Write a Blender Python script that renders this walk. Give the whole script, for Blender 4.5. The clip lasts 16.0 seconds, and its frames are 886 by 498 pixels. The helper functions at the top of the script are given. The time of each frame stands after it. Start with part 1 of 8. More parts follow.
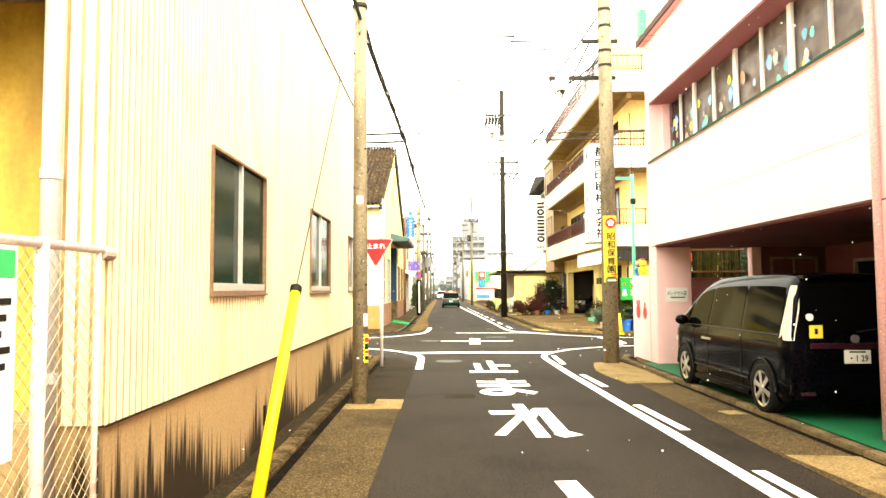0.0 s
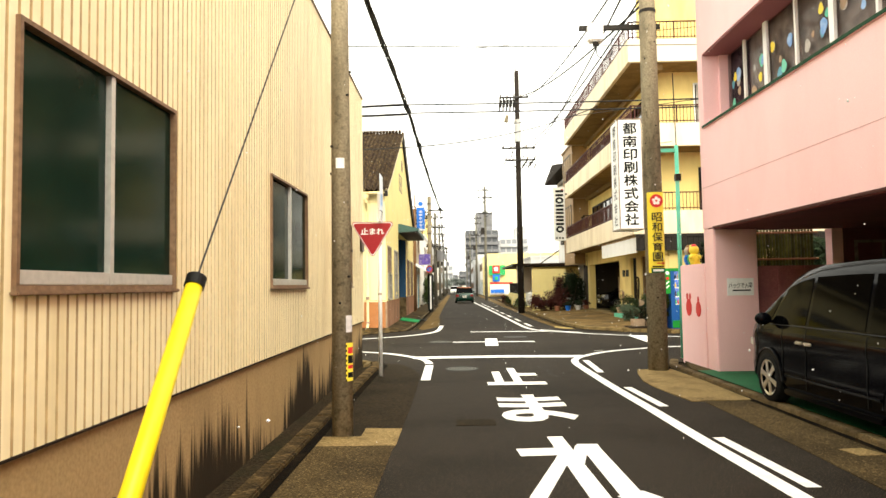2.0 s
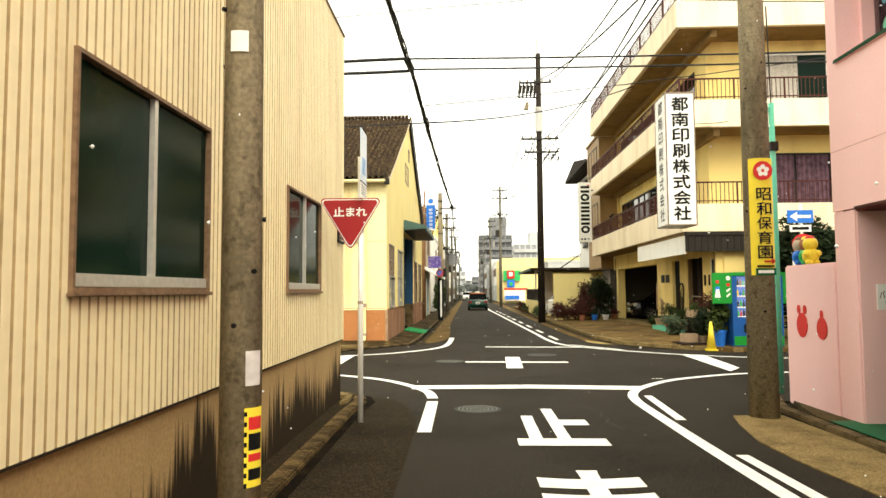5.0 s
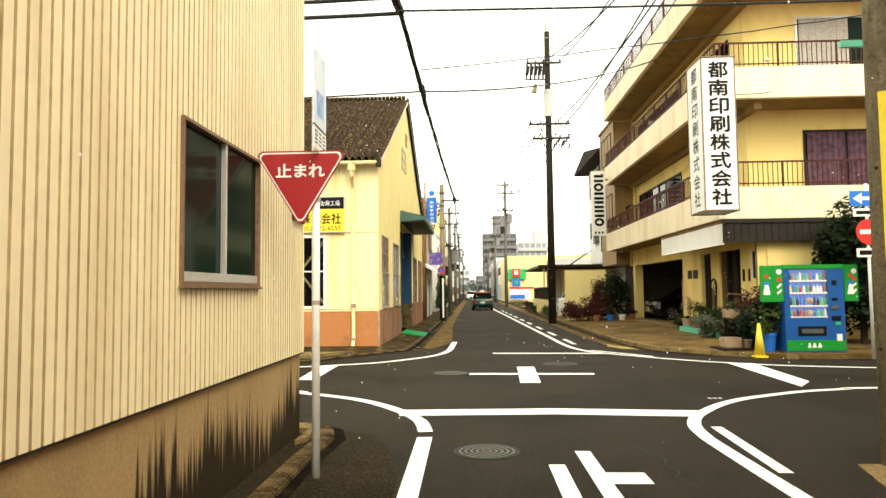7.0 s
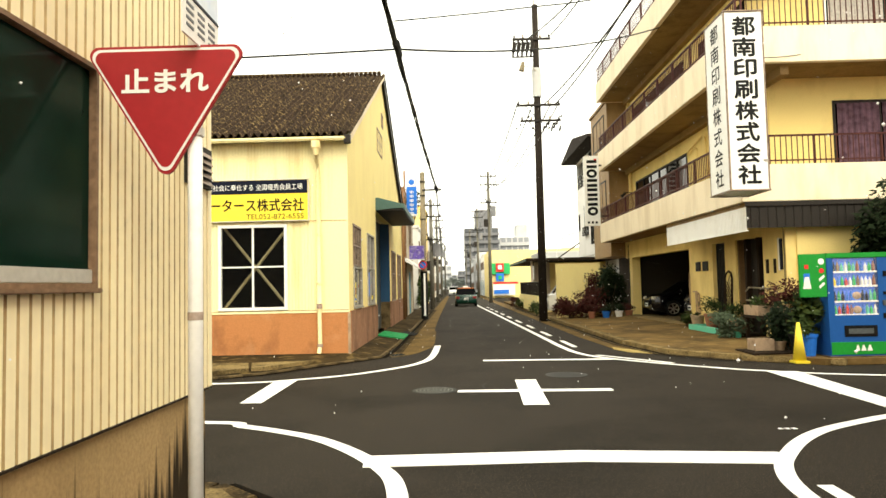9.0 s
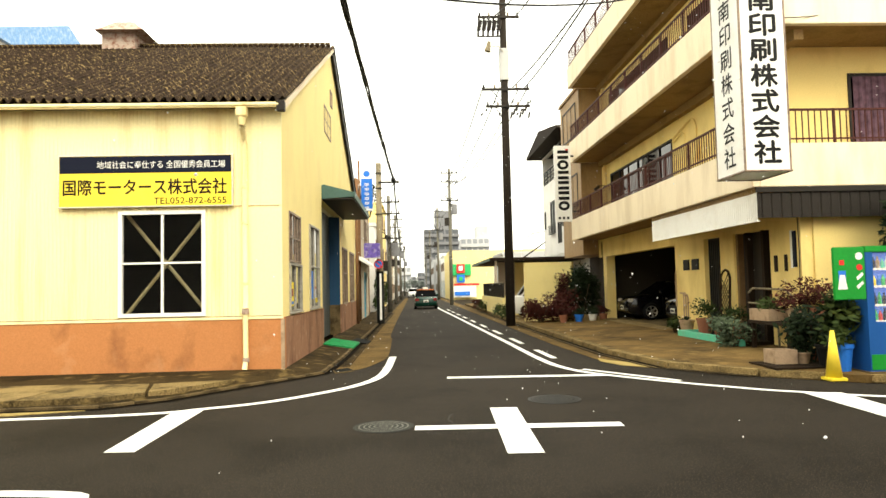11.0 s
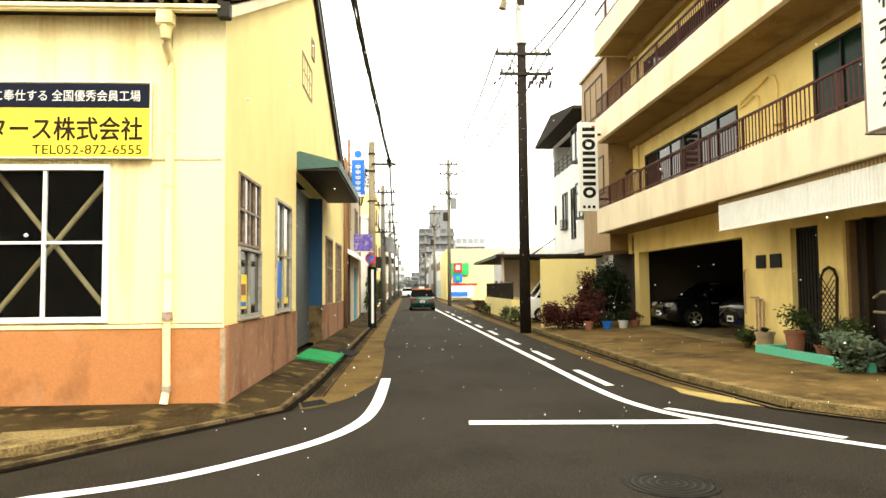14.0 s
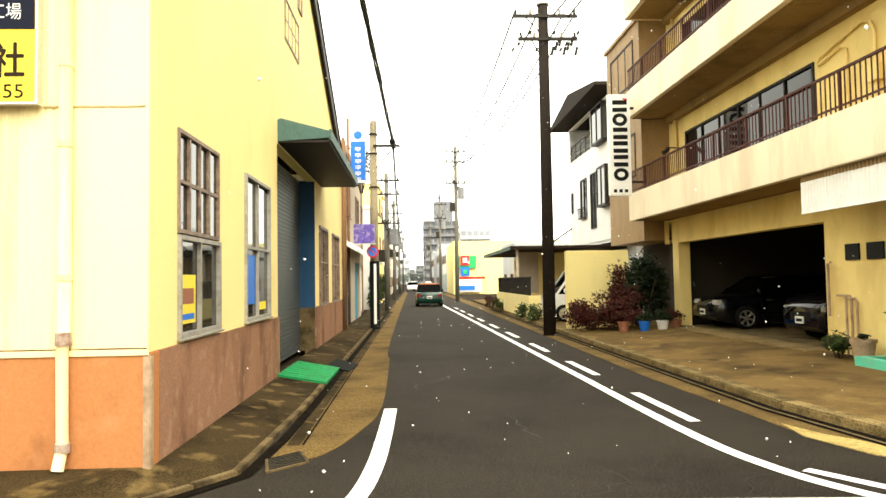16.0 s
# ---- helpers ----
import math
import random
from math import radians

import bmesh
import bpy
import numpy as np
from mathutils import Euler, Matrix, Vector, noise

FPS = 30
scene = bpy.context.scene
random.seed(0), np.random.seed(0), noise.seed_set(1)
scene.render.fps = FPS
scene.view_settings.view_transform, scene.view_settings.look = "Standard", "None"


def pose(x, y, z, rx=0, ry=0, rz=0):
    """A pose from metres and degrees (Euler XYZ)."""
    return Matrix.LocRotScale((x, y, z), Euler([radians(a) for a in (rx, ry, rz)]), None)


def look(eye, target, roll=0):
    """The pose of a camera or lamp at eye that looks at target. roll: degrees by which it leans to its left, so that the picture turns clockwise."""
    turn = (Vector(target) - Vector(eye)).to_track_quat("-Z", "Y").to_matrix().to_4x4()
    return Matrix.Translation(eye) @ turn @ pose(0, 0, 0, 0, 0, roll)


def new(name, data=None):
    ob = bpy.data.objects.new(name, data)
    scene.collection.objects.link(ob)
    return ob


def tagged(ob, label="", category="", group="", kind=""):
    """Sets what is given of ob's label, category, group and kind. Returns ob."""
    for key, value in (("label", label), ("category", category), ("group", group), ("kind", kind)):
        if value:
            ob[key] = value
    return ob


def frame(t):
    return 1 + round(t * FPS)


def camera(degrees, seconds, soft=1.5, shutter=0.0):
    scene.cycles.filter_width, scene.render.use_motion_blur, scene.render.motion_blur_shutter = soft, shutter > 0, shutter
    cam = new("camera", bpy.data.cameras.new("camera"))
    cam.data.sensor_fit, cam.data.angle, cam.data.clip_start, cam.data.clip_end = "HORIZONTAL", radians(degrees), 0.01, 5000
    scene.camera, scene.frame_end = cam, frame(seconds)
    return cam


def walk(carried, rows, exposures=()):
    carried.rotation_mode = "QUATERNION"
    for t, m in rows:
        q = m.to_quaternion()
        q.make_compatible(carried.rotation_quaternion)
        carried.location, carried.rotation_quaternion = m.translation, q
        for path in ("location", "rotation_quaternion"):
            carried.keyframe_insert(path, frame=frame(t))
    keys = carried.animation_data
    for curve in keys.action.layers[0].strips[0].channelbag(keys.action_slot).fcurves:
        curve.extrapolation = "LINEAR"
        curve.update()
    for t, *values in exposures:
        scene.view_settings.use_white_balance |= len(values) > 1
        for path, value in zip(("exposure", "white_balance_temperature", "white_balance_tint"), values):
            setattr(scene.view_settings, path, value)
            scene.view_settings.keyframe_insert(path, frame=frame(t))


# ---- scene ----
cam = camera(66.0, 16.0)
EXPOSURES = [(0.0, 2.28, 7500, 2), (0.5, 1.95, 7250, 5), (1.0, 1.51, 7350, 7), (1.5, 1.05, 7200, 6), (2.5, 1.27, 7000, 2), (3.5, 1.13, 7050, 1), (4.5, 0.95, 7250, 2), (7.0, 0.98, 7250, 1), (9.0, 0.96, 7200, 2), (12.0, 1.15, 7100, 2), (13.0, 1.25, 7150, 2), (14.5, 1.33, 7100, 2), (16.0, 1.45, 7050, 2)]
PATH = [
    (0.0, 0.000, -0.000, 1.711, -0.01, 3.44, 0.41),
    (0.5, 0.002, 0.626, 1.687, 0.30, 3.24, 0.94),
    (1.0, 0.025, 1.299, 1.676, 0.63, 2.95, 1.10),
    (1.5, 0.042, 1.975, 1.675, 1.00, 2.90, 1.38),
    (2.0, 0.049, 2.669, 1.684, 1.13, 3.05, 0.89),
    (2.5, 0.041, 3.346, 1.701, 1.39, 3.24, 1.17),
    (3.0, 0.045, 4.020, 1.696, 1.48, 3.17, 0.57),
    (3.5, 0.045, 4.666, 1.693, 1.74, 3.39, 0.71),
    (4.0, 0.041, 5.334, 1.682, 1.80, 3.60, 0.64),
    (4.5, 0.026, 5.986, 1.689, 2.09, 3.54, 0.36),
    (7.0, 0.013, 9.461, 1.635, 2.52, 3.49, 0.65),
    (7.5, -0.021, 10.109, 1.636, 1.96, 3.38, 0.54),
    (8.0, -0.045, 10.762, 1.634, 1.89, 3.33, 0.80),
    (8.5, -0.072, 11.444, 1.648, 1.48, 3.22, 0.78),
    (9.0, -0.088, 12.102, 1.664, 1.00, 3.09, 1.24),
    (11.5, -0.049, 15.640, 1.627, -3.04, 3.29, 0.82),
    (12.0, -0.070, 16.351, 1.625, -3.32, 3.45, 0.37),
    (12.5, -0.087, 17.053, 1.612, -3.44, 3.50, 0.40),
    (13.0, -0.118, 17.750, 1.602, -3.45, 3.43, 0.49),
    (13.5, -0.159, 18.472, 1.593, -3.07, 3.44, 0.30),
    (14.0, -0.208, 19.174, 1.595, -2.94, 3.18, 0.48),
    (14.5, -0.229, 19.910, 1.613, -2.51, 3.13, 0.90),
    (15.0, -0.234, 20.632, 1.648, -2.24, 2.88, 1.17),
    (15.5, -0.264, 21.328, 1.673, -2.27, 2.89, 1.02),
    (16.0, -0.287, 22.061, 1.707, -2.56, 2.58, 0.89),
]
walk(cam, [(t, pose(x, y, z, 90 + pitch, roll, yaw)) for t, x, y, z, yaw, pitch, roll in PATH], EXPOSURES)

# ---- world and light: an overcast day with a bright white sky ----
world = bpy.data.worlds.new("overcast_sky")
scene.world = world
world.use_nodes = True
wn, wl = world.node_tree.nodes, world.node_tree.links
sky = wn.new("ShaderNodeTexSky")
sky.sky_type = "NISHITA"
sky.sun_disc = False
sky.sun_elevation, sky.sun_rotation = radians(43), radians(158)
sky.dust_density = 6.0
cloud = wn.new("ShaderNodeMix")
cloud.data_type = "RGBA"
cloud.inputs["Factor"].default_value = 0.9
cloud.inputs["B"].default_value = (10.5, 10.3, 9.9, 1)
wl.new(sky.outputs["Color"], cloud.inputs["A"])
wl.new(cloud.outputs["Result"], wn["Background"].inputs["Color"])
wn["Background"].inputs["Strength"].default_value = 0.13
sun = new("sun", bpy.data.lights.new("sun", "SUN"))
sun.data.energy, sun.data.angle, sun.data.color = 1.5, radians(40), (1.0, 0.95, 0.86)
sun.matrix_world = look((6, -15, 15), (0, 0, 0))


# ---- materials ----
def material(name, color, rough=0.7, metal=0.0, grain=30.0, vary=0.12, bump=0.15, stain=None, stain_scale=1.2, stain_amount=0.5,
             streak=1.0, rand=0.0, coat=0.0, spec=0.25, detail=4, stain_lo=0.47, speck=None, speck_scale=45.0, speck_amount=0.6):
    """A painted or mineral surface: fine grain, broad blotches of a second colour, bump; streak below 1 draws the blotches out downwards."""
    m = bpy.data.materials.new(name)
    m.use_nodes = True
    n, l = m.node_tree.nodes, m.node_tree.links
    b = n["Principled BSDF"]
    b.inputs["Roughness"].default_value, b.inputs["Metallic"].default_value = rough, metal
    b.inputs["Coat Weight"].default_value = coat
    b.inputs["Specular IOR Level"].default_value = spec
    co = n.new("ShaderNodeTexCoord")
    fine = n.new("ShaderNodeTexNoise")
    fine.inputs["Scale"].default_value, fine.inputs["Detail"].default_value = grain, detail
    l.new(co.outputs["Object"], fine.inputs["Vector"])
    tone = n.new("ShaderNodeMapRange")
    tone.inputs["From Min"].default_value, tone.inputs["From Max"].default_value = 0.3, 0.7
    tone.inputs["To Min"].default_value, tone.inputs["To Max"].default_value = 1 - vary, 1 + vary
    l.new(fine.outputs["Fac"], tone.inputs["Value"])
    scaled = n.new("ShaderNodeVectorMath")
    scaled.operation = "SCALE"
    scaled.inputs[0].default_value = color
    out = tone.outputs["Result"]
    if rand:
        info = n.new("ShaderNodeObjectInfo")
        r = n.new("ShaderNodeMapRange")
        r.inputs["To Min"].default_value, r.inputs["To Max"].default_value = 1 - rand, 1 + rand
        l.new(info.outputs["Random"], r.inputs["Value"])
        mul = n.new("ShaderNodeMath")
        mul.operation = "MULTIPLY"
        l.new(out, mul.inputs[0]), l.new(r.outputs["Result"], mul.inputs[1])
        out = mul.outputs["Value"]
    l.new(out, scaled.inputs["Scale"])
    col = scaled.outputs["Vector"]
    if stain:
        mp = n.new("ShaderNodeMapping")
        mp.inputs["Scale"].default_value = (1, 1, streak)
        l.new(co.outputs["Object"], mp.inputs["Vector"])
        broad = n.new("ShaderNodeTexNoise")
        broad.inputs["Scale"].default_value, broad.inputs["Detail"].default_value, broad.inputs["Roughness"].default_value = stain_scale, 6, 0.62
        l.new(mp.outputs["Vector"], broad.inputs["Vector"])
        ramp = n.new("ShaderNodeMapRange")
        ramp.inputs["From Min"].default_value, ramp.inputs["From Max"].default_value = stain_lo, stain_lo + 0.21
        ramp.inputs["To Max"].default_value = stain_amount
        l.new(broad.outputs["Fac"], ramp.inputs["Value"])
        mix = n.new("ShaderNodeMix")
        mix.data_type = "RGBA"
        mix.inputs["B"].default_value = (*stain, 1)
        l.new(ramp.outputs["Result"], mix.inputs["Factor"]), l.new(col, mix.inputs["A"])
        col = mix.outputs["Result"]
    if speck:
        chips = n.new("ShaderNodeTexNoise")
        chips.inputs["Scale"].default_value, chips.inputs["Detail"].default_value = speck_scale, 4
        l.new(co.outputs["Object"], chips.inputs["Vector"])
        cut = n.new("ShaderNodeMapRange")
        cut.inputs["From Min"].default_value, cut.inputs["From Max"].default_value, cut.inputs["To Max"].default_value = 0.56, 0.68, speck_amount
        l.new(chips.outputs["Fac"], cut.inputs["Value"])
        mix2 = n.new("ShaderNodeMix")
        mix2.data_type = "RGBA"
        mix2.inputs["B"].default_value = (*speck, 1)
        l.new(cut.outputs["Result"], mix2.inputs["Factor"]), l.new(col, mix2.inputs["A"])
        col = mix2.outputs["Result"]
    l.new(col, b.inputs["Base Color"])
    if bump:
        bp = n.new("ShaderNodeBump")
        bp.inputs["Strength"].default_value, bp.inputs["Distance"].default_value = bump, 0.01
        l.new(fine.outputs["Fac"], bp.inputs["Height"]), l.new(bp.outputs["Normal"], b.inputs["Normal"])
    return m


def mouldy(name, color, mould, lo=0.64, fine=0.24):
    """Concrete with ragged streaks of black mould that climb from its foot in uneven patches."""
    m = material(name, color, 0.88, grain=40, vary=0.14, bump=0.25, spec=0.1, stain=tuple(c * 0.72 for c in color), stain_scale=1.6, stain_amount=0.6, streak=0.4)
    n, l = m.node_tree.nodes, m.node_tree.links
    b = n["Principled BSDF"]
    under = b.inputs["Base Color"].links[0].from_socket
    co = n.new("ShaderNodeTexCoord")
    total = None
    for scale, weight, size in (((1, 1, 0.2), 1.1, 0.7), ((1, 1, 0.05), 0.5, 7.0), ((1, 1, 0.03), fine, 26.0)):
        mp, nz, mu = n.new("ShaderNodeMapping"), n.new("ShaderNodeTexNoise"), n.new("ShaderNodeMath")
        mp.inputs["Scale"].default_value = scale
        nz.inputs["Scale"].default_value, nz.inputs["Detail"].default_value = size, 3
        l.new(co.outputs["Object"], mp.inputs["Vector"]), l.new(mp.outputs["Vector"], nz.inputs["Vector"])
        mu.operation = "MULTIPLY_ADD"
        mu.inputs[1].default_value = weight
        l.new(nz.outputs["Fac"], mu.inputs[0])
        if total:
            l.new(total, mu.inputs[2])
        else:
            mu.inputs[2].default_value = 0.0
        total = mu.outputs["Value"]
    sep, drop, cut, mix = n.new("ShaderNodeSeparateXYZ"), n.new("ShaderNodeMath"), n.new("ShaderNodeMapRange"), n.new("ShaderNodeMix")
    l.new(co.outputs["Object"], sep.inputs["Vector"])
    drop.operation = "MULTIPLY_ADD"
    drop.inputs[1].default_value = -0.5
    l.new(sep.outputs["Z"], drop.inputs[0]), l.new(total, drop.inputs[2])
    cut.inputs["From Min"].default_value, cut.inputs["From Max"].default_value, cut.inputs["To Max"].default_value = lo, lo + (0.22 if fine < 0.3 else 0.13), 0.95
    l.new(drop.outputs["Value"], cut.inputs["Value"])
    mix.data_type = "RGBA"
    mix.inputs["B"].default_value = (*mould, 1)
    l.new(cut.outputs["Result"], mix.inputs["Factor"]), l.new(under, mix.inputs["A"]), l.new(mix.outputs["Result"], b.inputs["Base Color"])
    return m


def glass(name, color, rough=0.04, alpha=1.0, spec=0.35):
    m = material(name, color, rough, grain=3.0, vary=0.15, bump=0.02, spec=spec)
    m.node_tree.nodes["Principled BSDF"].inputs["Alpha"].default_value = alpha
    return m


def lamp_material(name, color, strength):
    m = bpy.data.materials.new(name)
    m.use_nodes = True
    b = m.node_tree.nodes["Principled BSDF"]
    b.inputs["Base Color"].default_value = (*color, 1)
    b.inputs["Emission Color"].default_value, b.inputs["Emission Strength"].default_value = (*color, 1), strength
    return m


ASPHALT = material("asphalt", (0.0185, 0.0151, 0.0117), 0.85, spec=0.08, grain=70, vary=0.5, detail=10, bump=0.2, stain=(0.0052, 0.0042, 0.0031), stain_scale=0.42, stain_amount=0.85, stain_lo=0.46, speck=(0.17, 0.13, 0.09), speck_scale=80, speck_amount=0.55)
OLD_ASPHALT = material("old_asphalt", (0.02, 0.0142, 0.008), 0.9, spec=0.06, grain=45, vary=0.8, detail=8, bump=0.6, stain=(0.007, 0.005, 0.0027), stain_scale=0.9, stain_amount=0.85, speck=(0.09, 0.062, 0.03), speck_scale=40, speck_amount=0.5)
MOSSY_KERB = material("mossy_kerb", (0.1, 0.066, 0.028), 0.95, spec=0.06, grain=40, vary=0.6, detail=8, bump=0.7, stain=(0.014, 0.01, 0.0055), stain_scale=3.2, stain_amount=0.95, stain_lo=0.42, rand=0.4, speck=(0.24, 0.16, 0.07), speck_scale=12, speck_amount=0.35)
MOSSY = material("mossy_concrete", (0.062, 0.043, 0.019), 0.95, spec=0.08, grain=60, vary=0.85, detail=10, bump=0.5, stain=(0.017, 0.012, 0.006), stain_scale=0.75, stain_amount=0.8, stain_lo=0.46, speck=(0.24, 0.17, 0.075), speck_scale=48, speck_amount=0.55)
TAN = material("tan_gutter_concrete", (0.13, 0.083, 0.029), 0.95, spec=0.08, grain=45, vary=0.6, detail=8, bump=0.5, stain=(0.04, 0.025, 0.009), stain_lo=0.45, stain_scale=0.8, stain_amount=0.85, speck=(0.22, 0.15, 0.06), speck_scale=60, speck_amount=0.3)
PALE_PATCH = material("pale_concrete", (0.22, 0.155, 0.068), 0.92, spec=0.08, grain=50, vary=0.45, detail=8, bump=0.4, stain=(0.07, 0.047, 0.02), stain_scale=2.2, stain_amount=0.7, speck=(0.42, 0.31, 0.14), speck_scale=40, speck_amount=0.45)
KERB = material("kerb_concrete", (0.13, 0.092, 0.045), 0.9, spec=0.1, grain=50, vary=0.4, bump=0.5, stain=(0.018, 0.013, 0.007), stain_scale=2.2, stain_amount=0.85, rand=0.2)
DIRT = material("damp_dirt", (0.026, 0.018, 0.01), 1.0, spec=0.05, grain=40, vary=0.6, bump=0.8, stain=(0.012, 0.015, 0.006), stain_scale=2)
LINE = material("road_paint", (0.82, 0.81, 0.78), 0.7, grain=120, vary=0.12, bump=0.4, stain=(0.5, 0.48, 0.45), stain_scale=5, stain_amount=0.35)
SIDING = material("cream_siding", (0.88, 0.765, 0.49), 0.5, grain=12, vary=0.04, bump=0.03, stain=(0.6, 0.45, 0.22), stain_scale=2.6, stain_amount=0.45, streak=0.12)
# stained darker brown: shade of the siding grooves as colour, also used for seams
SIDING_GROOVE = material("groove_shade_and_seam", (0.48, 0.35, 0.17), 0.7, grain=12, vary=0.2, bump=0.03, stain=(0.27, 0.17, 0.08), stain_scale=2.0, stain_amount=0.7, streak=0.2)
PLINTH = mouldy("mouldy_plinth", (0.37, 0.25, 0.12), (0.009, 0.0065, 0.004), 0.83, 0.55)
STEEL_FRAME = material("bronze_frame", (0.26, 0.19, 0.14), 0.5, 0.3, grain=25, vary=0.25, bump=0.05, stain=(0.08, 0.05, 0.035), stain_scale=6, stain_amount=0.7)
CREAM_FRAME = material("cream_steel_frame", (0.2, 0.125, 0.075), 0.55, spec=0.1, grain=25, vary=0.25, bump=0.05, stain=(0.12, 0.06, 0.033), stain_scale=5, stain_amount=0.5, stain_lo=0.5)
ALU = material("aluminium", (0.62, 0.6, 0.56), 0.4, 0.6, grain=25, vary=0.08, bump=0.03)
DARK_GLASS = glass("dark_green_glass", (0.004, 0.017, 0.011), 0.12, spec=0.06)
SHOP_GLASS = glass("shop_glass", (0.006, 0.006, 0.006), 0.04, 0.3, spec=0.12)
GREY_ALU = material("dull_grey_aluminium", (0.34, 0.32, 0.28), 0.5, 0.2, grain=25, vary=0.15, bump=0.03, stain=(0.14, 0.12, 0.09), stain_scale=6, stain_amount=0.6)
SIDE_GLASS = glass("bright_side_glass", (0.012, 0.013, 0.012), 0.03, spec=0.75)
DOWNPIPE_GREY = material("grey_plastic_pipe", (0.42, 0.41, 0.4), 0.5, grain=20, vary=0.1, bump=0.05, stain=(0.2, 0.17, 0.13), stain_scale=3, stain_amount=0.6, streak=0.15)
FENCE_PAINT = material("flaking_fence_paint", (0.62, 0.53, 0.47), 0.7, grain=30, vary=0.15, bump=0.2, stain=(0.2, 0.07, 0.03), stain_scale=5, stain_amount=0.9, stain_lo=0.54)
OCHRE = material("ochre_shed_wall", (0.55, 0.36, 0.07), 0.8, grain=30, vary=0.1, bump=0.1, stain=(0.22, 0.12, 0.04), stain_scale=1.1, stain_amount=0.8, streak=0.25)
# very dark brown with paler brown blotches, for the foot of the shed
DARK_BASE = material("dark_brown_base", (0.035, 0.02, 0.013), 0.95, spec=0.05, grain=25, vary=0.5, bump=0.4, stain=(0.09, 0.055, 0.03), stain_scale=2.5, stain_amount=0.6)
FORECOURT = material("brown_forecourt_concrete", (0.155, 0.097, 0.035), 0.92, spec=0.08, grain=60, vary=0.3, detail=6, bump=0.3, stain=(0.042, 0.027, 0.011), stain_scale=0.8, stain_amount=0.88, stain_lo=0.45, speck=(0.23, 0.155, 0.06), speck_scale=2.6, speck_amount=0.5)
BLACK_GLASS = glass("black_glass", (0.007, 0.007, 0.008), 0.04, spec=0.3)
CAR_GLASS = glass("car_glass", (0.0015, 0.0015, 0.0015), 0.06, spec=0.028)
YELLOW_WALL = material("yellow_stucco", (0.86, 0.72, 0.32), 0.8, grain=45, vary=0.05, bump=0.12, stain=(0.68, 0.53, 0.24), stain_scale=0.9, stain_amount=0.35, streak=0.5)
YELLOW_PANEL = material("yellow_panel", (0.86, 0.76, 0.43), 0.6, grain=20, vary=0.05, bump=0.05, stain=(0.56, 0.38, 0.13), stain_scale=3.0, stain_amount=0.6, stain_lo=0.5, streak=0.06)
TERRACOTTA = material("terracotta_plinth", (0.45, 0.19, 0.075), 0.85, spec=0.1, grain=35, vary=0.08, bump=0.2, stain=(0.15, 0.06, 0.03), stain_scale=1.1, stain_amount=0.8, stain_lo=0.51, streak=0.7, speck=(0.56, 0.3, 0.15), speck_scale=2.2, speck_amount=0.3)
TERRACOTTA_SIDE = material("stained_terracotta_plinth", (0.31, 0.165, 0.1), 0.9, spec=0.08, grain=35, vary=0.14, bump=0.25, stain=(0.1, 0.05, 0.03), stain_scale=1.3, stain_amount=0.8, stain_lo=0.47, streak=0.3, speck=(0.45, 0.3, 0.2), speck_scale=6, speck_amount=0.35)
ROOF_BROWN = material("weathered_roof_sheet", (0.036, 0.023, 0.015), 0.95, spec=0.05, grain=40, vary=0.8, bump=0.6, stain=(0.008, 0.005, 0.0035), stain_scale=3.5, stain_amount=0.8, speck=(0.3, 0.21, 0.09), speck_scale=10, speck_amount=0.7)
PINK = material("pink_render", (0.87, 0.56, 0.56), 0.75, grain=60, vary=0.04, bump=0.08, stain=(0.76, 0.42, 0.41), stain_scale=0.7, stain_amount=0.35, streak=0.4)
# the pink render again, with the carport's shade put into a maroon tone
PINK_SHADE = material("shaded_pink_render", (0.17, 0.05, 0.05), 0.85, spec=0.1, grain=40, vary=0.15, bump=0.08, stain=(0.1, 0.03, 0.03), stain_scale=1)
CREAM = material("cream_render", (0.85, 0.66, 0.26), 0.8, grain=40, vary=0.06, bump=0.1, stain=(0.54, 0.37, 0.13), stain_scale=0.9, stain_amount=0.55, streak=0.45)
BAND = material("balcony_band", (0.85, 0.73, 0.54), 0.75, grain=40, vary=0.05, bump=0.08, stain=(0.55, 0.42, 0.25), stain_scale=1.6, stain_amount=0.45, streak=0.25)
# brown of the undersides, darkened so that their shade is in the colour
SOFFIT = material("shaded_brown_soffit", (0.29, 0.19, 0.085), 0.85, spec=0.1, grain=30, vary=0.15, bump=0.1, stain=(0.1, 0.065, 0.03), stain_scale=1.2)
RAIL_RED = material("oxide_red_rail", (0.065, 0.019, 0.015), 0.55, spec=0.12, grain=40, vary=0.3, bump=0.05)
TAN_TILE = material("tan_wall_tile", (0.3, 0.19, 0.085), 0.6, grain=60, vary=0.3, bump=0.3, stain=(0.19, 0.115, 0.05), stain_scale=2.5, stain_amount=0.6, streak=0.4)
BROWN_TILE = material("brown_tile", (0.2, 0.12, 0.055), 0.6, grain=60, vary=0.25, bump=0.3, stain=(0.12, 0.07, 0.035), stain_scale=4)
DARK_METAL = material("dark_metal", (0.025, 0.021, 0.018), 0.55, 0.2, spec=0.15, grain=40, vary=0.3, bump=0.08)
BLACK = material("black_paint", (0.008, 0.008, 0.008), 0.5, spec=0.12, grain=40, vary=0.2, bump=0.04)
WHITE = material("white_paint", (0.82, 0.81, 0.78), 0.5, grain=30, vary=0.04, bump=0.04, stain=(0.62, 0.58, 0.5), stain_scale=2.5, stain_amount=0.3)
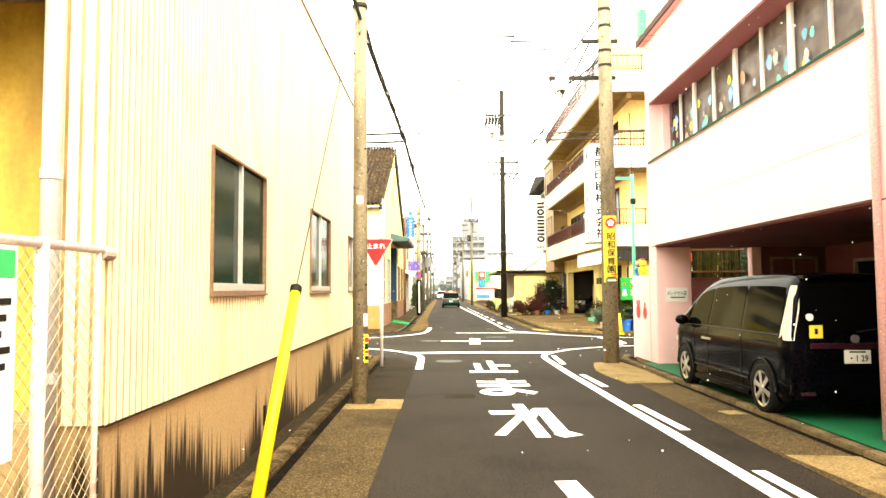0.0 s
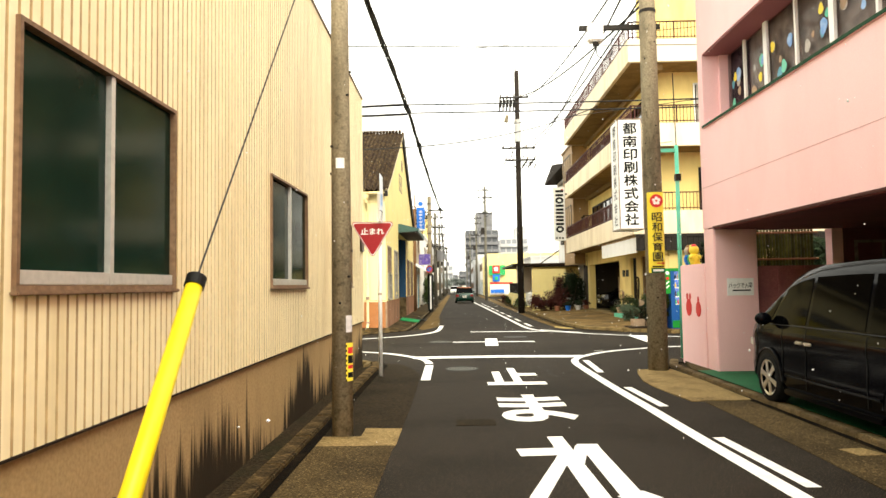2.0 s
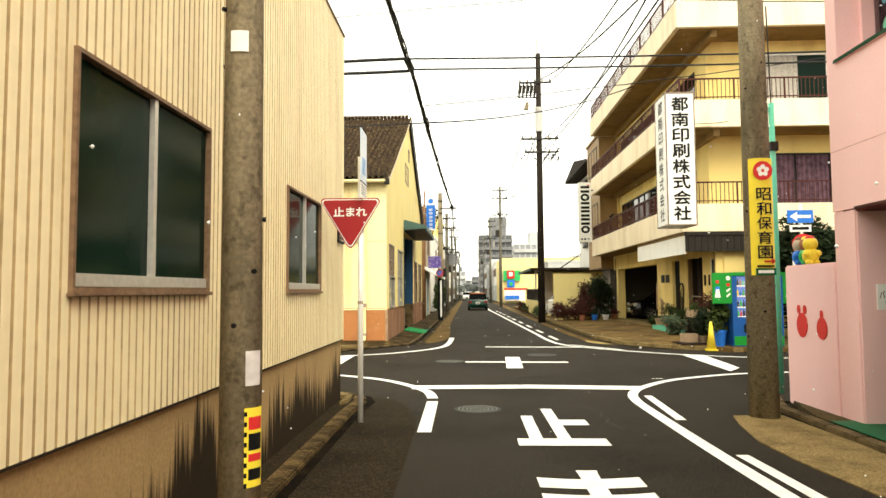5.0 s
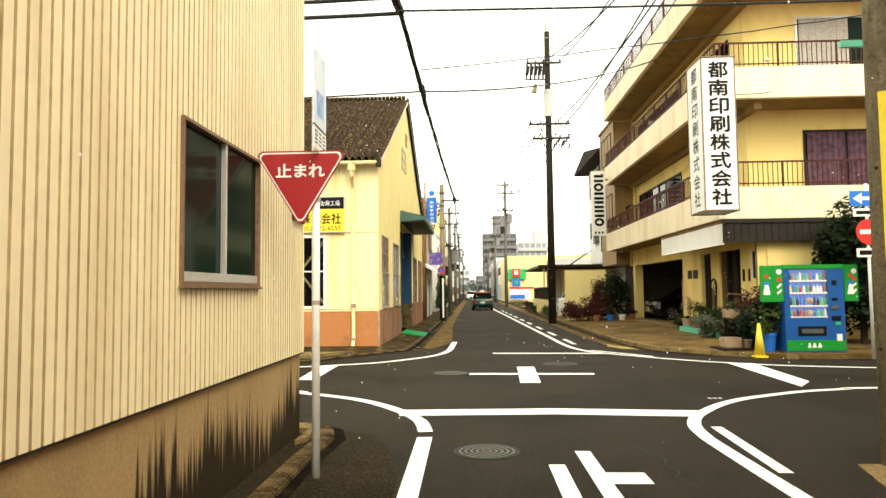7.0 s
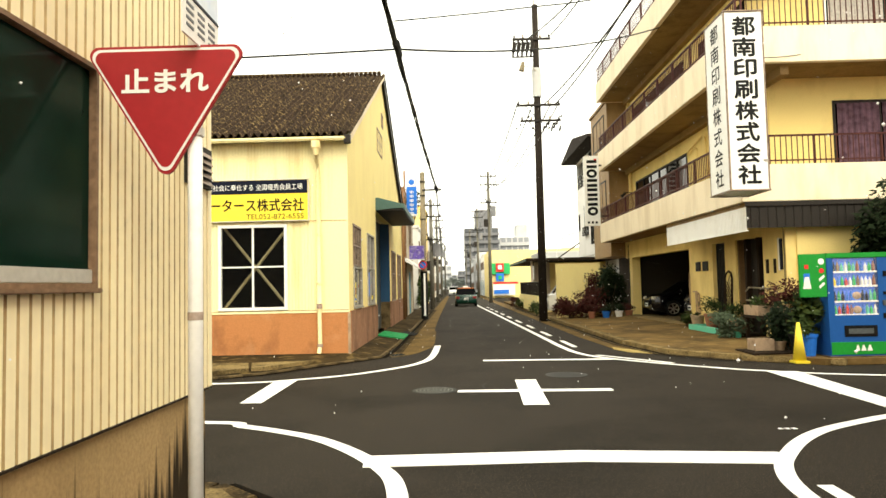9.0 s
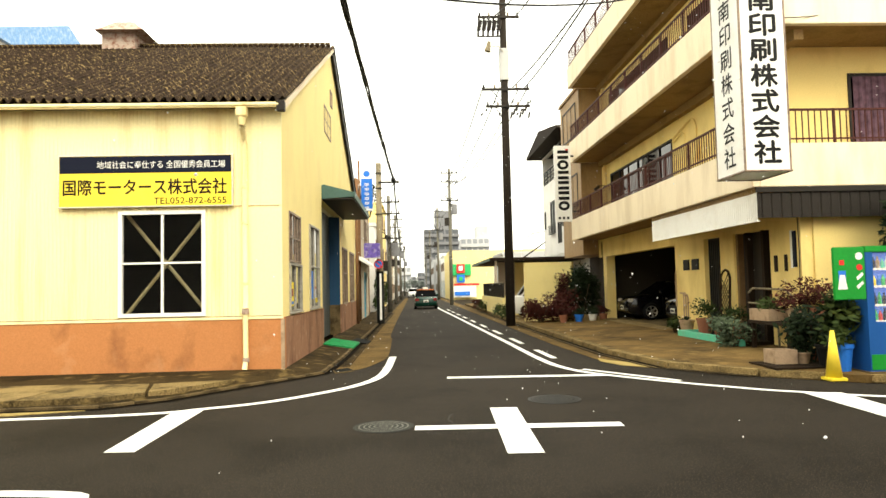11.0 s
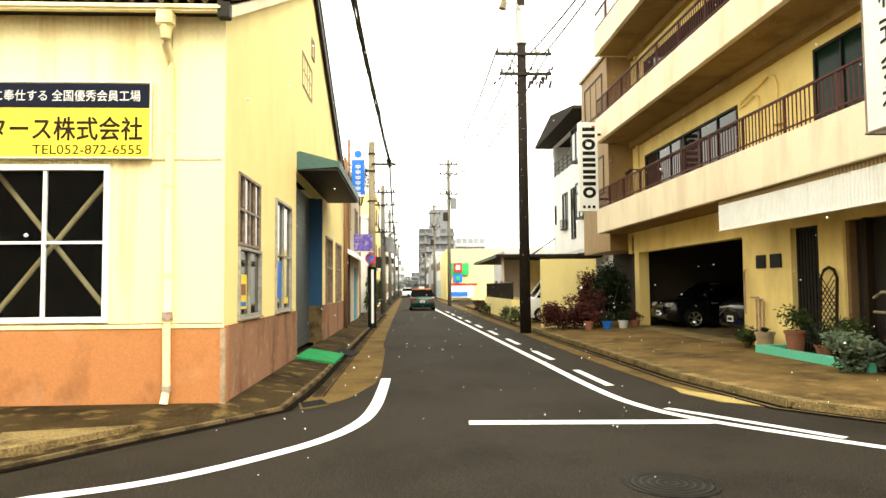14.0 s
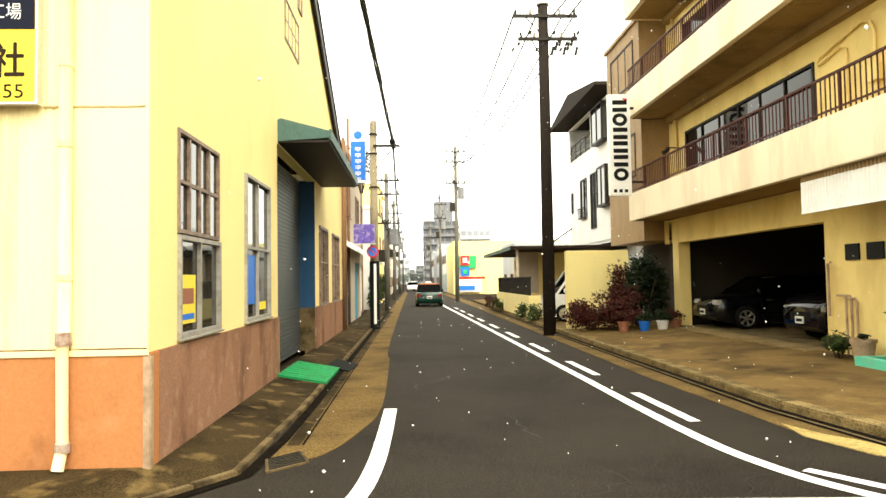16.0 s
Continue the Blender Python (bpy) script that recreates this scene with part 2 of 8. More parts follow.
WHITE_WALL = material("white_render", (0.82, 0.8, 0.76), 0.8, grain=40, vary=0.04, bump=0.08, stain=(0.62, 0.6, 0.55), stain_scale=0.8, stain_amount=0.35)
POLE = material("weathered_pole", (0.27, 0.225, 0.15), 0.85, spec=0.1, grain=35, vary=0.25, bump=0.3, stain=(0.085, 0.07, 0.046), stain_scale=3.0, stain_amount=0.75, streak=0.25, speck=(0.05, 0.04, 0.027), speck_scale=14, speck_amount=0.5)
POLE_DARK = material("dark_pole", (0.028, 0.022, 0.018), 0.85, spec=0.08, grain=35, vary=0.4, bump=0.3)
CABLE = material("cable", (0.02, 0.02, 0.02), 0.7, vary=0.1, bump=0)
YELLOW = material("safety_yellow", (0.8, 0.62, 0.02), 0.4, grain=20, vary=0.06, bump=0.03, stain=(0.55, 0.4, 0.03), stain_scale=5, stain_amount=0.4)
SIGN_YELLOW = material("sign_yellow", (0.84, 0.66, 0.06), 0.45, grain=15, vary=0.04, bump=0.02, stain=(0.7, 0.52, 0.08), stain_scale=3, stain_amount=0.3)
RED = material("sign_red", (0.33, 0.02, 0.025), 0.4, grain=20, vary=0.06, bump=0.02)
BRIGHT_RED = material("bright_red", (0.6, 0.03, 0.03), 0.5, grain=20, vary=0.06, bump=0.02)
NAVY = material("sign_navy", (0.006, 0.008, 0.02), 0.45, spec=0.1, grain=20, vary=0.05, bump=0.02)
BLUE = material("sign_blue", (0.02, 0.16, 0.62), 0.45, grain=20, vary=0.05, bump=0.02)
SIGN_PALE = material("faded_white_sign", (0.68, 0.74, 0.82), 0.5, grain=10, vary=0.05, bump=0.02, stain=(0.42, 0.56, 0.82), stain_scale=3, stain_amount=0.6)
PALE_BLUE = material("faded_sign_blue", (0.16, 0.33, 0.62), 0.5, grain=12, vary=0.15, bump=0.02, stain=(0.5, 0.6, 0.72), stain_scale=4, stain_amount=0.7)
TEAL = material("teal_paint", (0.06, 0.12, 0.11), 0.55, grain=25, vary=0.1, bump=0.08, stain=(0.04, 0.08, 0.07), stain_scale=3)
DEEP_BLUE = material("deep_blue_door", (0.015, 0.06, 0.13), 0.5, grain=25, vary=0.12, bump=0.05)
SHUTTER = material("shutter_steel", (0.1, 0.115, 0.12), 0.5, 0.4, grain=30, vary=0.15, bump=0.05)
GREEN = material("bright_green", (0.03, 0.42, 0.12), 0.45, grain=20, vary=0.06, bump=0.03)
MINT = material("mint_paint", (0.12, 0.55, 0.38), 0.5, grain=25, vary=0.08, bump=0.05, stain=(0.3, 0.3, 0.2), stain_scale=5, stain_amount=0.3)
GREEN_FLOOR = material("green_floor_paint", (0.008, 0.1, 0.04), 0.6, spec=0.1, grain=40, vary=0.25, bump=0.2, stain=(0.015, 0.05, 0.025), stain_scale=2)
GREEN_MAT = material("green_ramp_plate", (0.015, 0.22, 0.07), 0.7, spec=0.1, grain=40, vary=0.3, bump=0.3, stain=(0.03, 0.07, 0.03), stain_scale=4)
RUST_SHADOW = material("rust_and_shadow", (0.11, 0.055, 0.025), 0.9, spec=0.1, grain=25, vary=0.5, bump=0.4, stain=(0.5, 0.4, 0.16), stain_scale=4, stain_amount=0.9)
RUST = material("rusty_steel", (0.42, 0.33, 0.27), 0.7, 0.2, grain=30, vary=0.2, bump=0.3, stain=(0.2, 0.06, 0.03), stain_scale=7, stain_amount=0.9)
WIRE_MESH = material("galvanised_wire", (0.42, 0.33, 0.22), 0.5, 0.2, vary=0.1, bump=0)
CAST_IRON = material("cast_iron", (0.014, 0.014, 0.012), 0.6, 0.1, spec=0.1, grain=60, vary=0.5, bump=0.3)
CURTAIN = material("mauve_curtain", (0.12, 0.07, 0.095), 0.9, spec=0.08, grain=6, vary=0.4, bump=0.2)
PALE_SHEET = material("pale_sheet", (0.45, 0.42, 0.38), 0.9, grain=20, vary=0.2, bump=0.2)
WOOD = material("brown_wood", (0.2, 0.1, 0.045), 0.7, grain=60, vary=0.3, bump=0.3)
WOOD_DARK = material("dark_wood", (0.025, 0.016, 0.01), 0.75, spec=0.1, grain=60, vary=0.3, bump=0.3)
TERRA_POT = material("clay_pot", (0.3, 0.12, 0.07), 0.8, grain=40, vary=0.15, bump=0.2)
PALE_POT = material("pale_planter", (0.42, 0.3, 0.2), 0.8, spec=0.1, grain=40, vary=0.15, bump=0.15, stain=(0.16, 0.1, 0.06), stain_scale=5, stain_amount=0.7)
LEAF = material("leaf_green", (0.026, 0.042, 0.01), 0.65, spec=0.12, grain=15, vary=0.4, bump=0.05, stain=(0.08, 0.1, 0.02), stain_scale=6)
LEAF_DARK = material("leaf_dark", (0.011, 0.02, 0.007), 0.65, spec=0.1, grain=15, vary=0.4, bump=0.05)
LEAF_GREY = material("leaf_grey_green", (0.075, 0.1, 0.06), 0.75, spec=0.1, grain=15, vary=0.35, bump=0.05)
LEAF_RED = material("leaf_red", (0.055, 0.011, 0.009), 0.65, spec=0.1, grain=15, vary=0.4, bump=0.05, stain=(0.03, 0.03, 0.012), stain_scale=5)
BARK = material("bark", (0.06, 0.045, 0.03), 0.9, grain=30, vary=0.3, bump=0.5)
RUBBER = material("rubber", (0.009, 0.009, 0.009), 0.85, spec=0.08, vary=0.15, bump=0.1)
CHROME = material("alloy", (0.62, 0.6, 0.55), 0.3, 0.9, vary=0.05, bump=0.02)
VAN_PAINT = material("dark_navy_car_paint", (0.0012, 0.0014, 0.0025), 0.12, 0.0, vary=0.05, bump=0, spec=0.06)
CAR_BLACK = material("black_car_paint", (0.004, 0.004, 0.006), 0.15, 0.0, vary=0.05, bump=0, coat=0.3)
CAR_GREEN = material("dark_green_car_paint", (0.004, 0.03, 0.02), 0.25, 0.1, vary=0.05, bump=0, coat=0.3)
CAR_ORANGE = material("orange_roof_paint", (0.36, 0.1, 0.02), 0.3, vary=0.05, bump=0, coat=0.4)
CAR_WHITE = material("white_car_paint", (0.75, 0.75, 0.74), 0.25, vary=0.03, bump=0, coat=0.8)
LIGHT_CLEAR = material("clear_lens", (0.5, 0.47, 0.42), 0.15, vary=0.25, bump=0, coat=0.5)
DARK_GARNISH = material("dark_plum_garnish", (0.03, 0.006, 0.012), 0.3, vary=0.1, bump=0, spec=0.3)
LIGHT_RED = material("red_lens", (0.16, 0.006, 0.008), 0.2, vary=0.1, bump=0, coat=0.8)
PLATE = material("number_plate", (0.75, 0.74, 0.68), 0.5, vary=0.03, bump=0)
# far greys: the haze of distance is mixed into their colour
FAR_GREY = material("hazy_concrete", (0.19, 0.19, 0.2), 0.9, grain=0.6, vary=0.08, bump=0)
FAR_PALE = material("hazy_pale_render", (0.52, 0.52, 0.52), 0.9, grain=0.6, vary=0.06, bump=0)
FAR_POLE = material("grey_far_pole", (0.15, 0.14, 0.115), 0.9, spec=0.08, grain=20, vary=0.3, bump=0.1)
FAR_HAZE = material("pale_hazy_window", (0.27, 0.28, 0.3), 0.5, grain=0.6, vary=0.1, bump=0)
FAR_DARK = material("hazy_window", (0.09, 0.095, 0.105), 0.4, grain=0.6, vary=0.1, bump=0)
BEIGE = material("beige_render", (0.5, 0.42, 0.32), 0.85, grain=20, vary=0.08, bump=0.08, stain=(0.35, 0.28, 0.2), stain_scale=0.8)
BLUE_SHEET = material("blue_shutter", (0.1, 0.3, 0.4), 0.5, grain=20, vary=0.1, bump=0.05)
PURPLE = material("sign_purple", (0.12, 0.08, 0.35), 0.45, grain=9, vary=0.4, bump=0.0, stain=(0.5, 0.45, 0.6), stain_scale=4, stain_amount=0.7)
STICKER = material("pale_sticker", (0.6, 0.56, 0.55), 0.6, grain=9, vary=0.2, bump=0)


# ---- building blocks ----
def box(bm, x0, x1, y0, y1, z0, z1, bevel=0.0):
    m = Matrix.LocRotScale(((x0 + x1) / 2, (y0 + y1) / 2, (z0 + z1) / 2), None, (x1 - x0, y1 - y0, z1 - z0))
    made = bmesh.ops.create_cube(bm, size=1, matrix=m)["verts"]
    if bevel:
        edges = list({e for v in made for e in v.link_edges})
        bmesh.ops.bevel(bm, geom=edges, offset=bevel, segments=2, affect="EDGES", clamp_overlap=True)
    return bm


def boxed(*args, bevel=0.0):
    return box(bmesh.new(), *args, bevel=bevel)


def rod(bm, a, b, r0, r1=None, n=12, caps=True):
    a, b = Vector(a), Vector(b)
    d = b - a
    m = Matrix.Translation((a + b) / 2) @ d.to_track_quat("Z", "Y").to_matrix().to_4x4()
    bmesh.ops.create_cone(bm, cap_ends=caps, segments=n, radius1=r0, radius2=r0 if r1 is None else r1, depth=d.length, matrix=m)
    return bm


def rodded(*args, **kw):
    return rod(bmesh.new(), *args, **kw)


def tube(bm, pts, r, n=6):
    """A round tube along a polyline."""
    rings, pts = [], [Vector(p) for p in pts]
    for i, p in enumerate(pts):
        d = (pts[min(i + 1, len(pts) - 1)] - pts[max(i - 1, 0)]).normalized()
        u = d.orthogonal().normalized() if abs(d.z) > 0.95 else d.cross(Vector((0, 0, 1))).normalized()
        v = d.cross(u)
        rings.append([bm.verts.new(p + r * (math.cos(6.2832 * k / n) * u + math.sin(6.2832 * k / n) * v)) for k in range(n)])
    for a, b in zip(rings, rings[1:]):
        for k in range(n):
            bm.faces.new((a[k], a[(k + 1) % n], b[(k + 1) % n], b[k]))
    bm.faces.new(rings[0]), bm.faces.new(reversed(rings[-1]))
    return bm


def prism(bm, outline, vec):
    """An outline of 3D points drawn out along vec."""
    vec = Vector(vec)
    a = [bm.verts.new(p) for p in outline]
    b = [bm.verts.new(Vector(p) + vec) for p in outline]
    bm.faces.new(a), bm.faces.new(reversed(b))
    for i in range(len(a)):
        j = (i + 1) % len(a)
        bm.faces.new((a[j], a[i], b[i], b[j]))
    bmesh.ops.recalc_face_normals(bm, faces=bm.faces)
    return bm


def slab(outline, z0, z1):
    return prism(bmesh.new(), [(x, y, z0) for x, y in outline], (0, 0, z1 - z0))


def loft(bm, rings, cap=True):
    rows = [[bm.verts.new(p) for p in r] for r in rings]
    n = len(rows[0])
    for a, b in zip(rows, rows[1:]):
        for k in range(n):
            bm.faces.new((a[k], a[(k + 1) % n], b[(k + 1) % n], b[k]))
    if cap:
        bm.faces.new(list(reversed(rows[0]))), bm.faces.new(rows[-1])
    bmesh.ops.recalc_face_normals(bm, faces=bm.faces)
    return bm


def part(name, bm, mat, parent=None, label="", smooth=False):
    me = bpy.data.meshes.new(name)
    if smooth:
        for f in bm.faces:
            f.smooth = True
    bm.to_mesh(me)
    bm.free()
    me.materials.append(mat)
    ob = new(name, me)
    if parent is not None:
        ob.parent = parent
    if label:
        ob["label"] = label
    return ob


def thing(name, label, category, group="", at=None):
    ob = tagged(new(name), label, category, group)
    if at is not None:
        ob.matrix_basis = at
    return ob


def structure(name, bm, mat, label="", parent=None):
    ob = part(name, bm, mat, parent, label)
    return tagged(ob, kind="structure") if parent is None else ob


def solid(name, bm, mat, label, category, group="", smooth=False):
    return tagged(part(name, bm, mat, None, "", smooth), label, category, group)


def lettering(name, text, mat, parent, m, w, h, bold=0.0, thick=0.003, heavy=0.0):
    """Words in the built-in font as a thin mesh, w by h, centred on m, its face towards m's +z."""
    cu = bpy.data.curves.new(name, "FONT")
    cu.body, cu.size, cu.extrude, cu.offset, cu.resolution_u = text, 1.0, 0.0, bold, 3
    ob = new(name, cu)
    me = bpy.data.meshes.new_from_object(ob.evaluated_get(bpy.context.evaluated_depsgraph_get()))
    bpy.data.objects.remove(ob)
    co = [v.co.copy() for v in me.vertices]
    lo = [min(c[k] for c in co) for k in (0, 1)]
    hi = [max(c[k] for c in co) for k in (0, 1)]
    for v in me.vertices:
        v.co = m @ Vector(((v.co.x - (lo[0] + hi[0]) / 2) * w / max(hi[0] - lo[0], 1e-6), (v.co.y - (lo[1] + hi[1]) / 2) * h / max(hi[1] - lo[1], 1e-6), thick))
    if heavy:
        # a heavier stroke: the same sheet laid four times, each shifted a little and a hair lower
        bm = bmesh.new()
        for k, (a, b) in enumerate(((1, 0), (-1, 0), (0, 1), (0, -1))):
            first = len(bm.verts)
            bm.from_mesh(me)
            bm.verts.ensure_lookup_table()
            d = m.to_3x3() @ Vector((a * heavy, b * heavy, -0.0004 * k))
            for v in bm.verts[first:]:
                v.co += d
        bm.to_mesh(me)
        bm.free()
    me.name = name
    me.materials.clear()
    me.materials.append(mat)
    o = new(name, me)
    o.parent = parent
    return o


SOUTH = Matrix(((1, 0, 0, 0), (0, 0, -1, 0), (0, 1, 0, 0), (0, 0, 0, 1)))   # a face seen by someone who looks along +y
WEST = Matrix(((0, 0, -1, 0), (-1, 0, 0, 0), (0, 1, 0, 0), (0, 0, 0, 1)))   # a face that looks along -x
FLAT = Matrix.Identity(4)


def on(m, x, y, z):
    return Matrix.Translation((x, y, z)) @ m


def stripe(pts, width, z=0.004, closed=False):
    """A painted line of even width along a polyline on the ground."""
    bm = bmesh.new()
    pts = [Vector((x, y, 0)) for x, y in pts]
    left, right = [], []
    for i, p in enumerate(pts):
        d = (pts[min(i + 1, len(pts) - 1)] - pts[max(i - 1, 0)]).normalized()
        s = Vector((-d.y, d.x, 0)) * width / 2
        left.append(bm.verts.new((p.x + s.x, p.y + s.y, z)))
        right.append(bm.verts.new((p.x - s.x, p.y - s.y, z)))
    for i in range(len(pts) - 1):
        bm.faces.new((left[i], right[i], right[i + 1], left[i + 1]))
    bmesh.ops.recalc_face_normals(bm, faces=bm.faces)
    for f in bm.faces:
        if f.normal.z < 0:
            f.normal_flip()
    return bm


def curve(pts, steps=6):
    """A smooth polyline through the points."""
    out = []
    for i in range(len(pts) - 1):
        p = [Vector((*pts[max(0, min(len(pts) - 1, i + k))], 0)) for k in (-1, 0, 1, 2)]
        for s in range(steps):
            t = s / steps
            v = 0.5 * (2 * p[1] + (p[2] - p[0]) * t + (2 * p[0] - 5 * p[1] + 4 * p[2] - p[3]) * t * t + (3 * p[1] - p[0] - 3 * p[2] + p[3]) * t ** 3)
            out.append((v.x, v.y))
    return out + [tuple(pts[-1])]


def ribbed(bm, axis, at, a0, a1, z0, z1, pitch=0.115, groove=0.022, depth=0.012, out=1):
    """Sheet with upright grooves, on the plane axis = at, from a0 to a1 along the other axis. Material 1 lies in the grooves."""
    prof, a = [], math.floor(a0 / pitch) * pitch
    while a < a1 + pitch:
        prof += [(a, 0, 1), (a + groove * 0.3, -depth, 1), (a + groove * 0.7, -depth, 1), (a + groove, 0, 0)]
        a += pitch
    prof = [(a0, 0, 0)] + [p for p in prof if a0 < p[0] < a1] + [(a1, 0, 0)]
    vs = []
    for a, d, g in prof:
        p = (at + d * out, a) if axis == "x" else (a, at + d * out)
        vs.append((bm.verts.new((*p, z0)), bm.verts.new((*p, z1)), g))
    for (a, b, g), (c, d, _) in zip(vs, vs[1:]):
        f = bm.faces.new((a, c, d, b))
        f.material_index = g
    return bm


def wall_with_holes(bm, axis, at, thick, a0, a1, z0, z1, holes):
    """One wall with rectangular holes (a, b, low, high) cut through it."""
    av = sorted({round(v, 4) for v in [a0, a1] + [min(max(h[k], a0), a1) for h in holes for k in (0, 1)]})
    zv = sorted({round(v, 4) for v in [z0, z1] + [min(max(h[k], z0), z1) for h in holes for k in (2, 3)]})
    made = {}

    def vert(i, k, d):
        key = (i, k, d)
        if key not in made:
            p = at + thick * d
            made[key] = bm.verts.new((p, av[i], zv[k]) if axis == "x" else (av[i], p, zv[k]))
        return made[key]

    def filled(i, k):
        if not (0 <= i < len(av) - 1 and 0 <= k < len(zv) - 1):
            return False
        ca, cz = (av[i] + av[i + 1]) / 2, (zv[k] + zv[k + 1]) / 2
        return not any(h[0] < ca < h[1] and h[2] < cz < h[3] for h in holes)

    faces = []
    for i in range(len(av) - 1):
        for k in range(len(zv) - 1):
            if not filled(i, k):
                continue
            for d in (0, 1):
                faces.append(bm.faces.new([vert(p, q, d) for p, q in ((i, k), (i + 1, k), (i + 1, k + 1), (i, k + 1))]))
            for ni, nk, e in ((i - 1, k, ((i, k), (i, k + 1))), (i + 1, k, ((i + 1, k), (i + 1, k + 1))), (i, k - 1, ((i, k), (i + 1, k))), (i, k + 1, ((i, k + 1), (i + 1, k + 1)))):
                if not filled(ni, nk):
                    faces.append(bm.faces.new([vert(*e[0], 0), vert(*e[1], 0), vert(*e[1], 1), vert(*e[0], 1)]))
    bmesh.ops.recalc_face_normals(bm, faces=faces)
    return bm


def window(name, parent, axis, at, out, a0, a1, z0, z1, frame_mat, pane_mat, leaves=2, bars=(), frame=0.06, proud=0.05, sill=0.0, sash=None):
    """A framed window set in a wall: outer frame, sliding leaves with a pane each, optional glazing bars (heights) and a sill. out: +1 or -1."""
    def bx(bm, p, q, d0, d1, r, s, bevel=0.0):
        lo, hi = sorted((at + out * d0, at + out * d1))
        return box(bm, *((lo, hi, p, q) if axis == "x" else (p, q, lo, hi)), r, s, bevel=bevel)
    bm = bmesh.new()
    wall_with_holes(bm, axis, at + out * proud, -out * (proud + 0.06), a0, a1, z0, z1, [(a0 + frame, a1 - frame, z0 + frame, z1 - frame)])
    w = part(name, bm, frame_mat, parent)
    if sill:
        part("window_sill", bx(bmesh.new(), a0 - 0.015, a1 + 0.015, 0, proud + sill, z0 - 0.024, z0, 0.006), frame_mat, w)
    n = leaves
    step = (a1 - a0 - 2 * frame) / n
    for k in range(n):
        p, q = a0 + frame + k * step, a0 + frame + (k + 1) * step
        d = 0.012 * (k % 2)
        part("pane", bx(bmesh.new(), p + 0.004, q - 0.004, -0.03 + d, -0.024 + d, z0 + frame + 0.004, z1 - frame - 0.004), pane_mat, w)
        if k:
            part("mullion", bx(bmesh.new(), p - 0.022, p + 0.022, -0.022, proud * 0.5, z0 + frame, z1 - frame), sash or frame_mat, w)
    for z in bars:
        part("glazing_bar", bx(bmesh.new(), a0 + frame, a1 - frame, -0.022, proud * 0.45, z - 0.018, z + 0.018), frame_mat, w)
    return w


def sloped(outline, outer, z0, z1):
    """A slab whose first points lie at z0 and the rest at z1, so that it falls towards the road."""
    bm = bmesh.new()
    top = [bm.verts.new((x, y, z0 if k < outer else z1)) for k, (x, y) in enumerate(outline)]
    foot = [bm.verts.new((x, y, -0.02)) for x, y in outline]
    bm.faces.new(top)
    for i in range(len(top)):
        j = (i + 1) % len(top)
        bm.faces.new((foot[i], foot[j], top[j], top[i]))
    bmesh.ops.recalc_face_normals(bm, faces=bm.faces)
    bmesh.ops.triangulate(bm, faces=[f for f in bm.faces if len(f.verts) > 4])
    return bm


GAP = material("black_gutter_gap", (0.006, 0.0045, 0.003), 1.0, spec=0.03, grain=40, vary=0.6, bump=0.5, stain=(0.03, 0.02, 0.01), stain_scale=3, stain_amount=0.6, stain_lo=0.52)
DIRTY_PATH = material("dirty_brown_path", (0.045, 0.03, 0.013), 0.95, spec=0.06, grain=60, vary=0.6, detail=6, bump=0.6, stain=(0.01, 0.007, 0.0035), stain_scale=0.8, stain_amount=0.9, stain_lo=0.43, speck=(0.2, 0.135, 0.05), speck_scale=3.4, speck_amount=0.5)
PALE_SLAB = material("broken_tan_concrete", (0.21, 0.15, 0.066), 0.95, spec=0.08, grain=40, vary=0.5, detail=8, bump=0.6, stain=(0.03, 0.021, 0.01), stain_scale=1.8, stain_amount=0.9, stain_lo=0.44, speck=(0.34, 0.24, 0.1), speck_scale=9, speck_amount=0.4, rand=0.15)

PALE_TIP = material("yellowed_pale_concrete", (0.36, 0.27, 0.1), 0.95, spec=0.08, grain=40, vary=0.35, detail=8, bump=0.5, stain=(0.12, 0.085, 0.03), stain_scale=2.5, stain_amount=0.7)

# ---- ground, road and pavements ----
structure("ground", boxed(-1500, 1500, -600, 2400, -0.6, -0.03), OLD_ASPHALT, "dark damp ground of the town around the street")
structure("road", slab([(-1.72, -25), (4.2, -25), (4.2, 15.2), (4.5, 17.2), (60, 17.2), (60, 25.2), (7.0, 25.2), (5.72, 26.3), (4.6, 27.8), (4.3, 30.6), (4.2, 60), (3.9, 400),
                        (-1.5, 400), (-1.7, 45), (-1.72, 31.5), (-1.87, 28.5), (-2.56, 27.5), (-3.74, 26.0), (-4.8, 25.3), (-60, 25.0), (-60, 17.4), (-1.72, 17.4)], -0.03, 0.0),
          ASPHALT, "dark worn asphalt street and crossing with damp patches")
structure("pavement_1", slab([(-1.65, -25), (-0.64, -25), (-0.64, 9.8), (-0.62, 9.95), (-1.65, 9.95)], -0.02, 0.006), MOSSY, "mossy mottled concrete strip beside the factory wall")
structure("pavement_2", slab([(-1.55, 9.95), (-0.62, 9.95), (-0.62, 10.8), (-1.05, 10.84), (-1.05, 10.4), (-1.55, 10.4)], -0.02, 0.008), PALE_PATCH, "pale concrete patch round the pole")
structure("pavement_3", slab(curve([(-0.62, 10.8), (-0.62, 13.0), (-0.65, 15.0), (-0.7, 15.75), (-0.86, 16.5), (-1.02, 17.0), (-1.22, 17.38), (-1.57, 17.5), (-1.83, 17.74), (-2.2, 17.95)]) + [(-12, 18.2), (-12, 17.31), (-1.72, 17.31), (-1.72, 10.4), (-1.05, 10.4), (-1.05, 10.84)], -0.02, 0.007), OLD_ASPHALT,
          "dark patched pavement with a rounded corner")
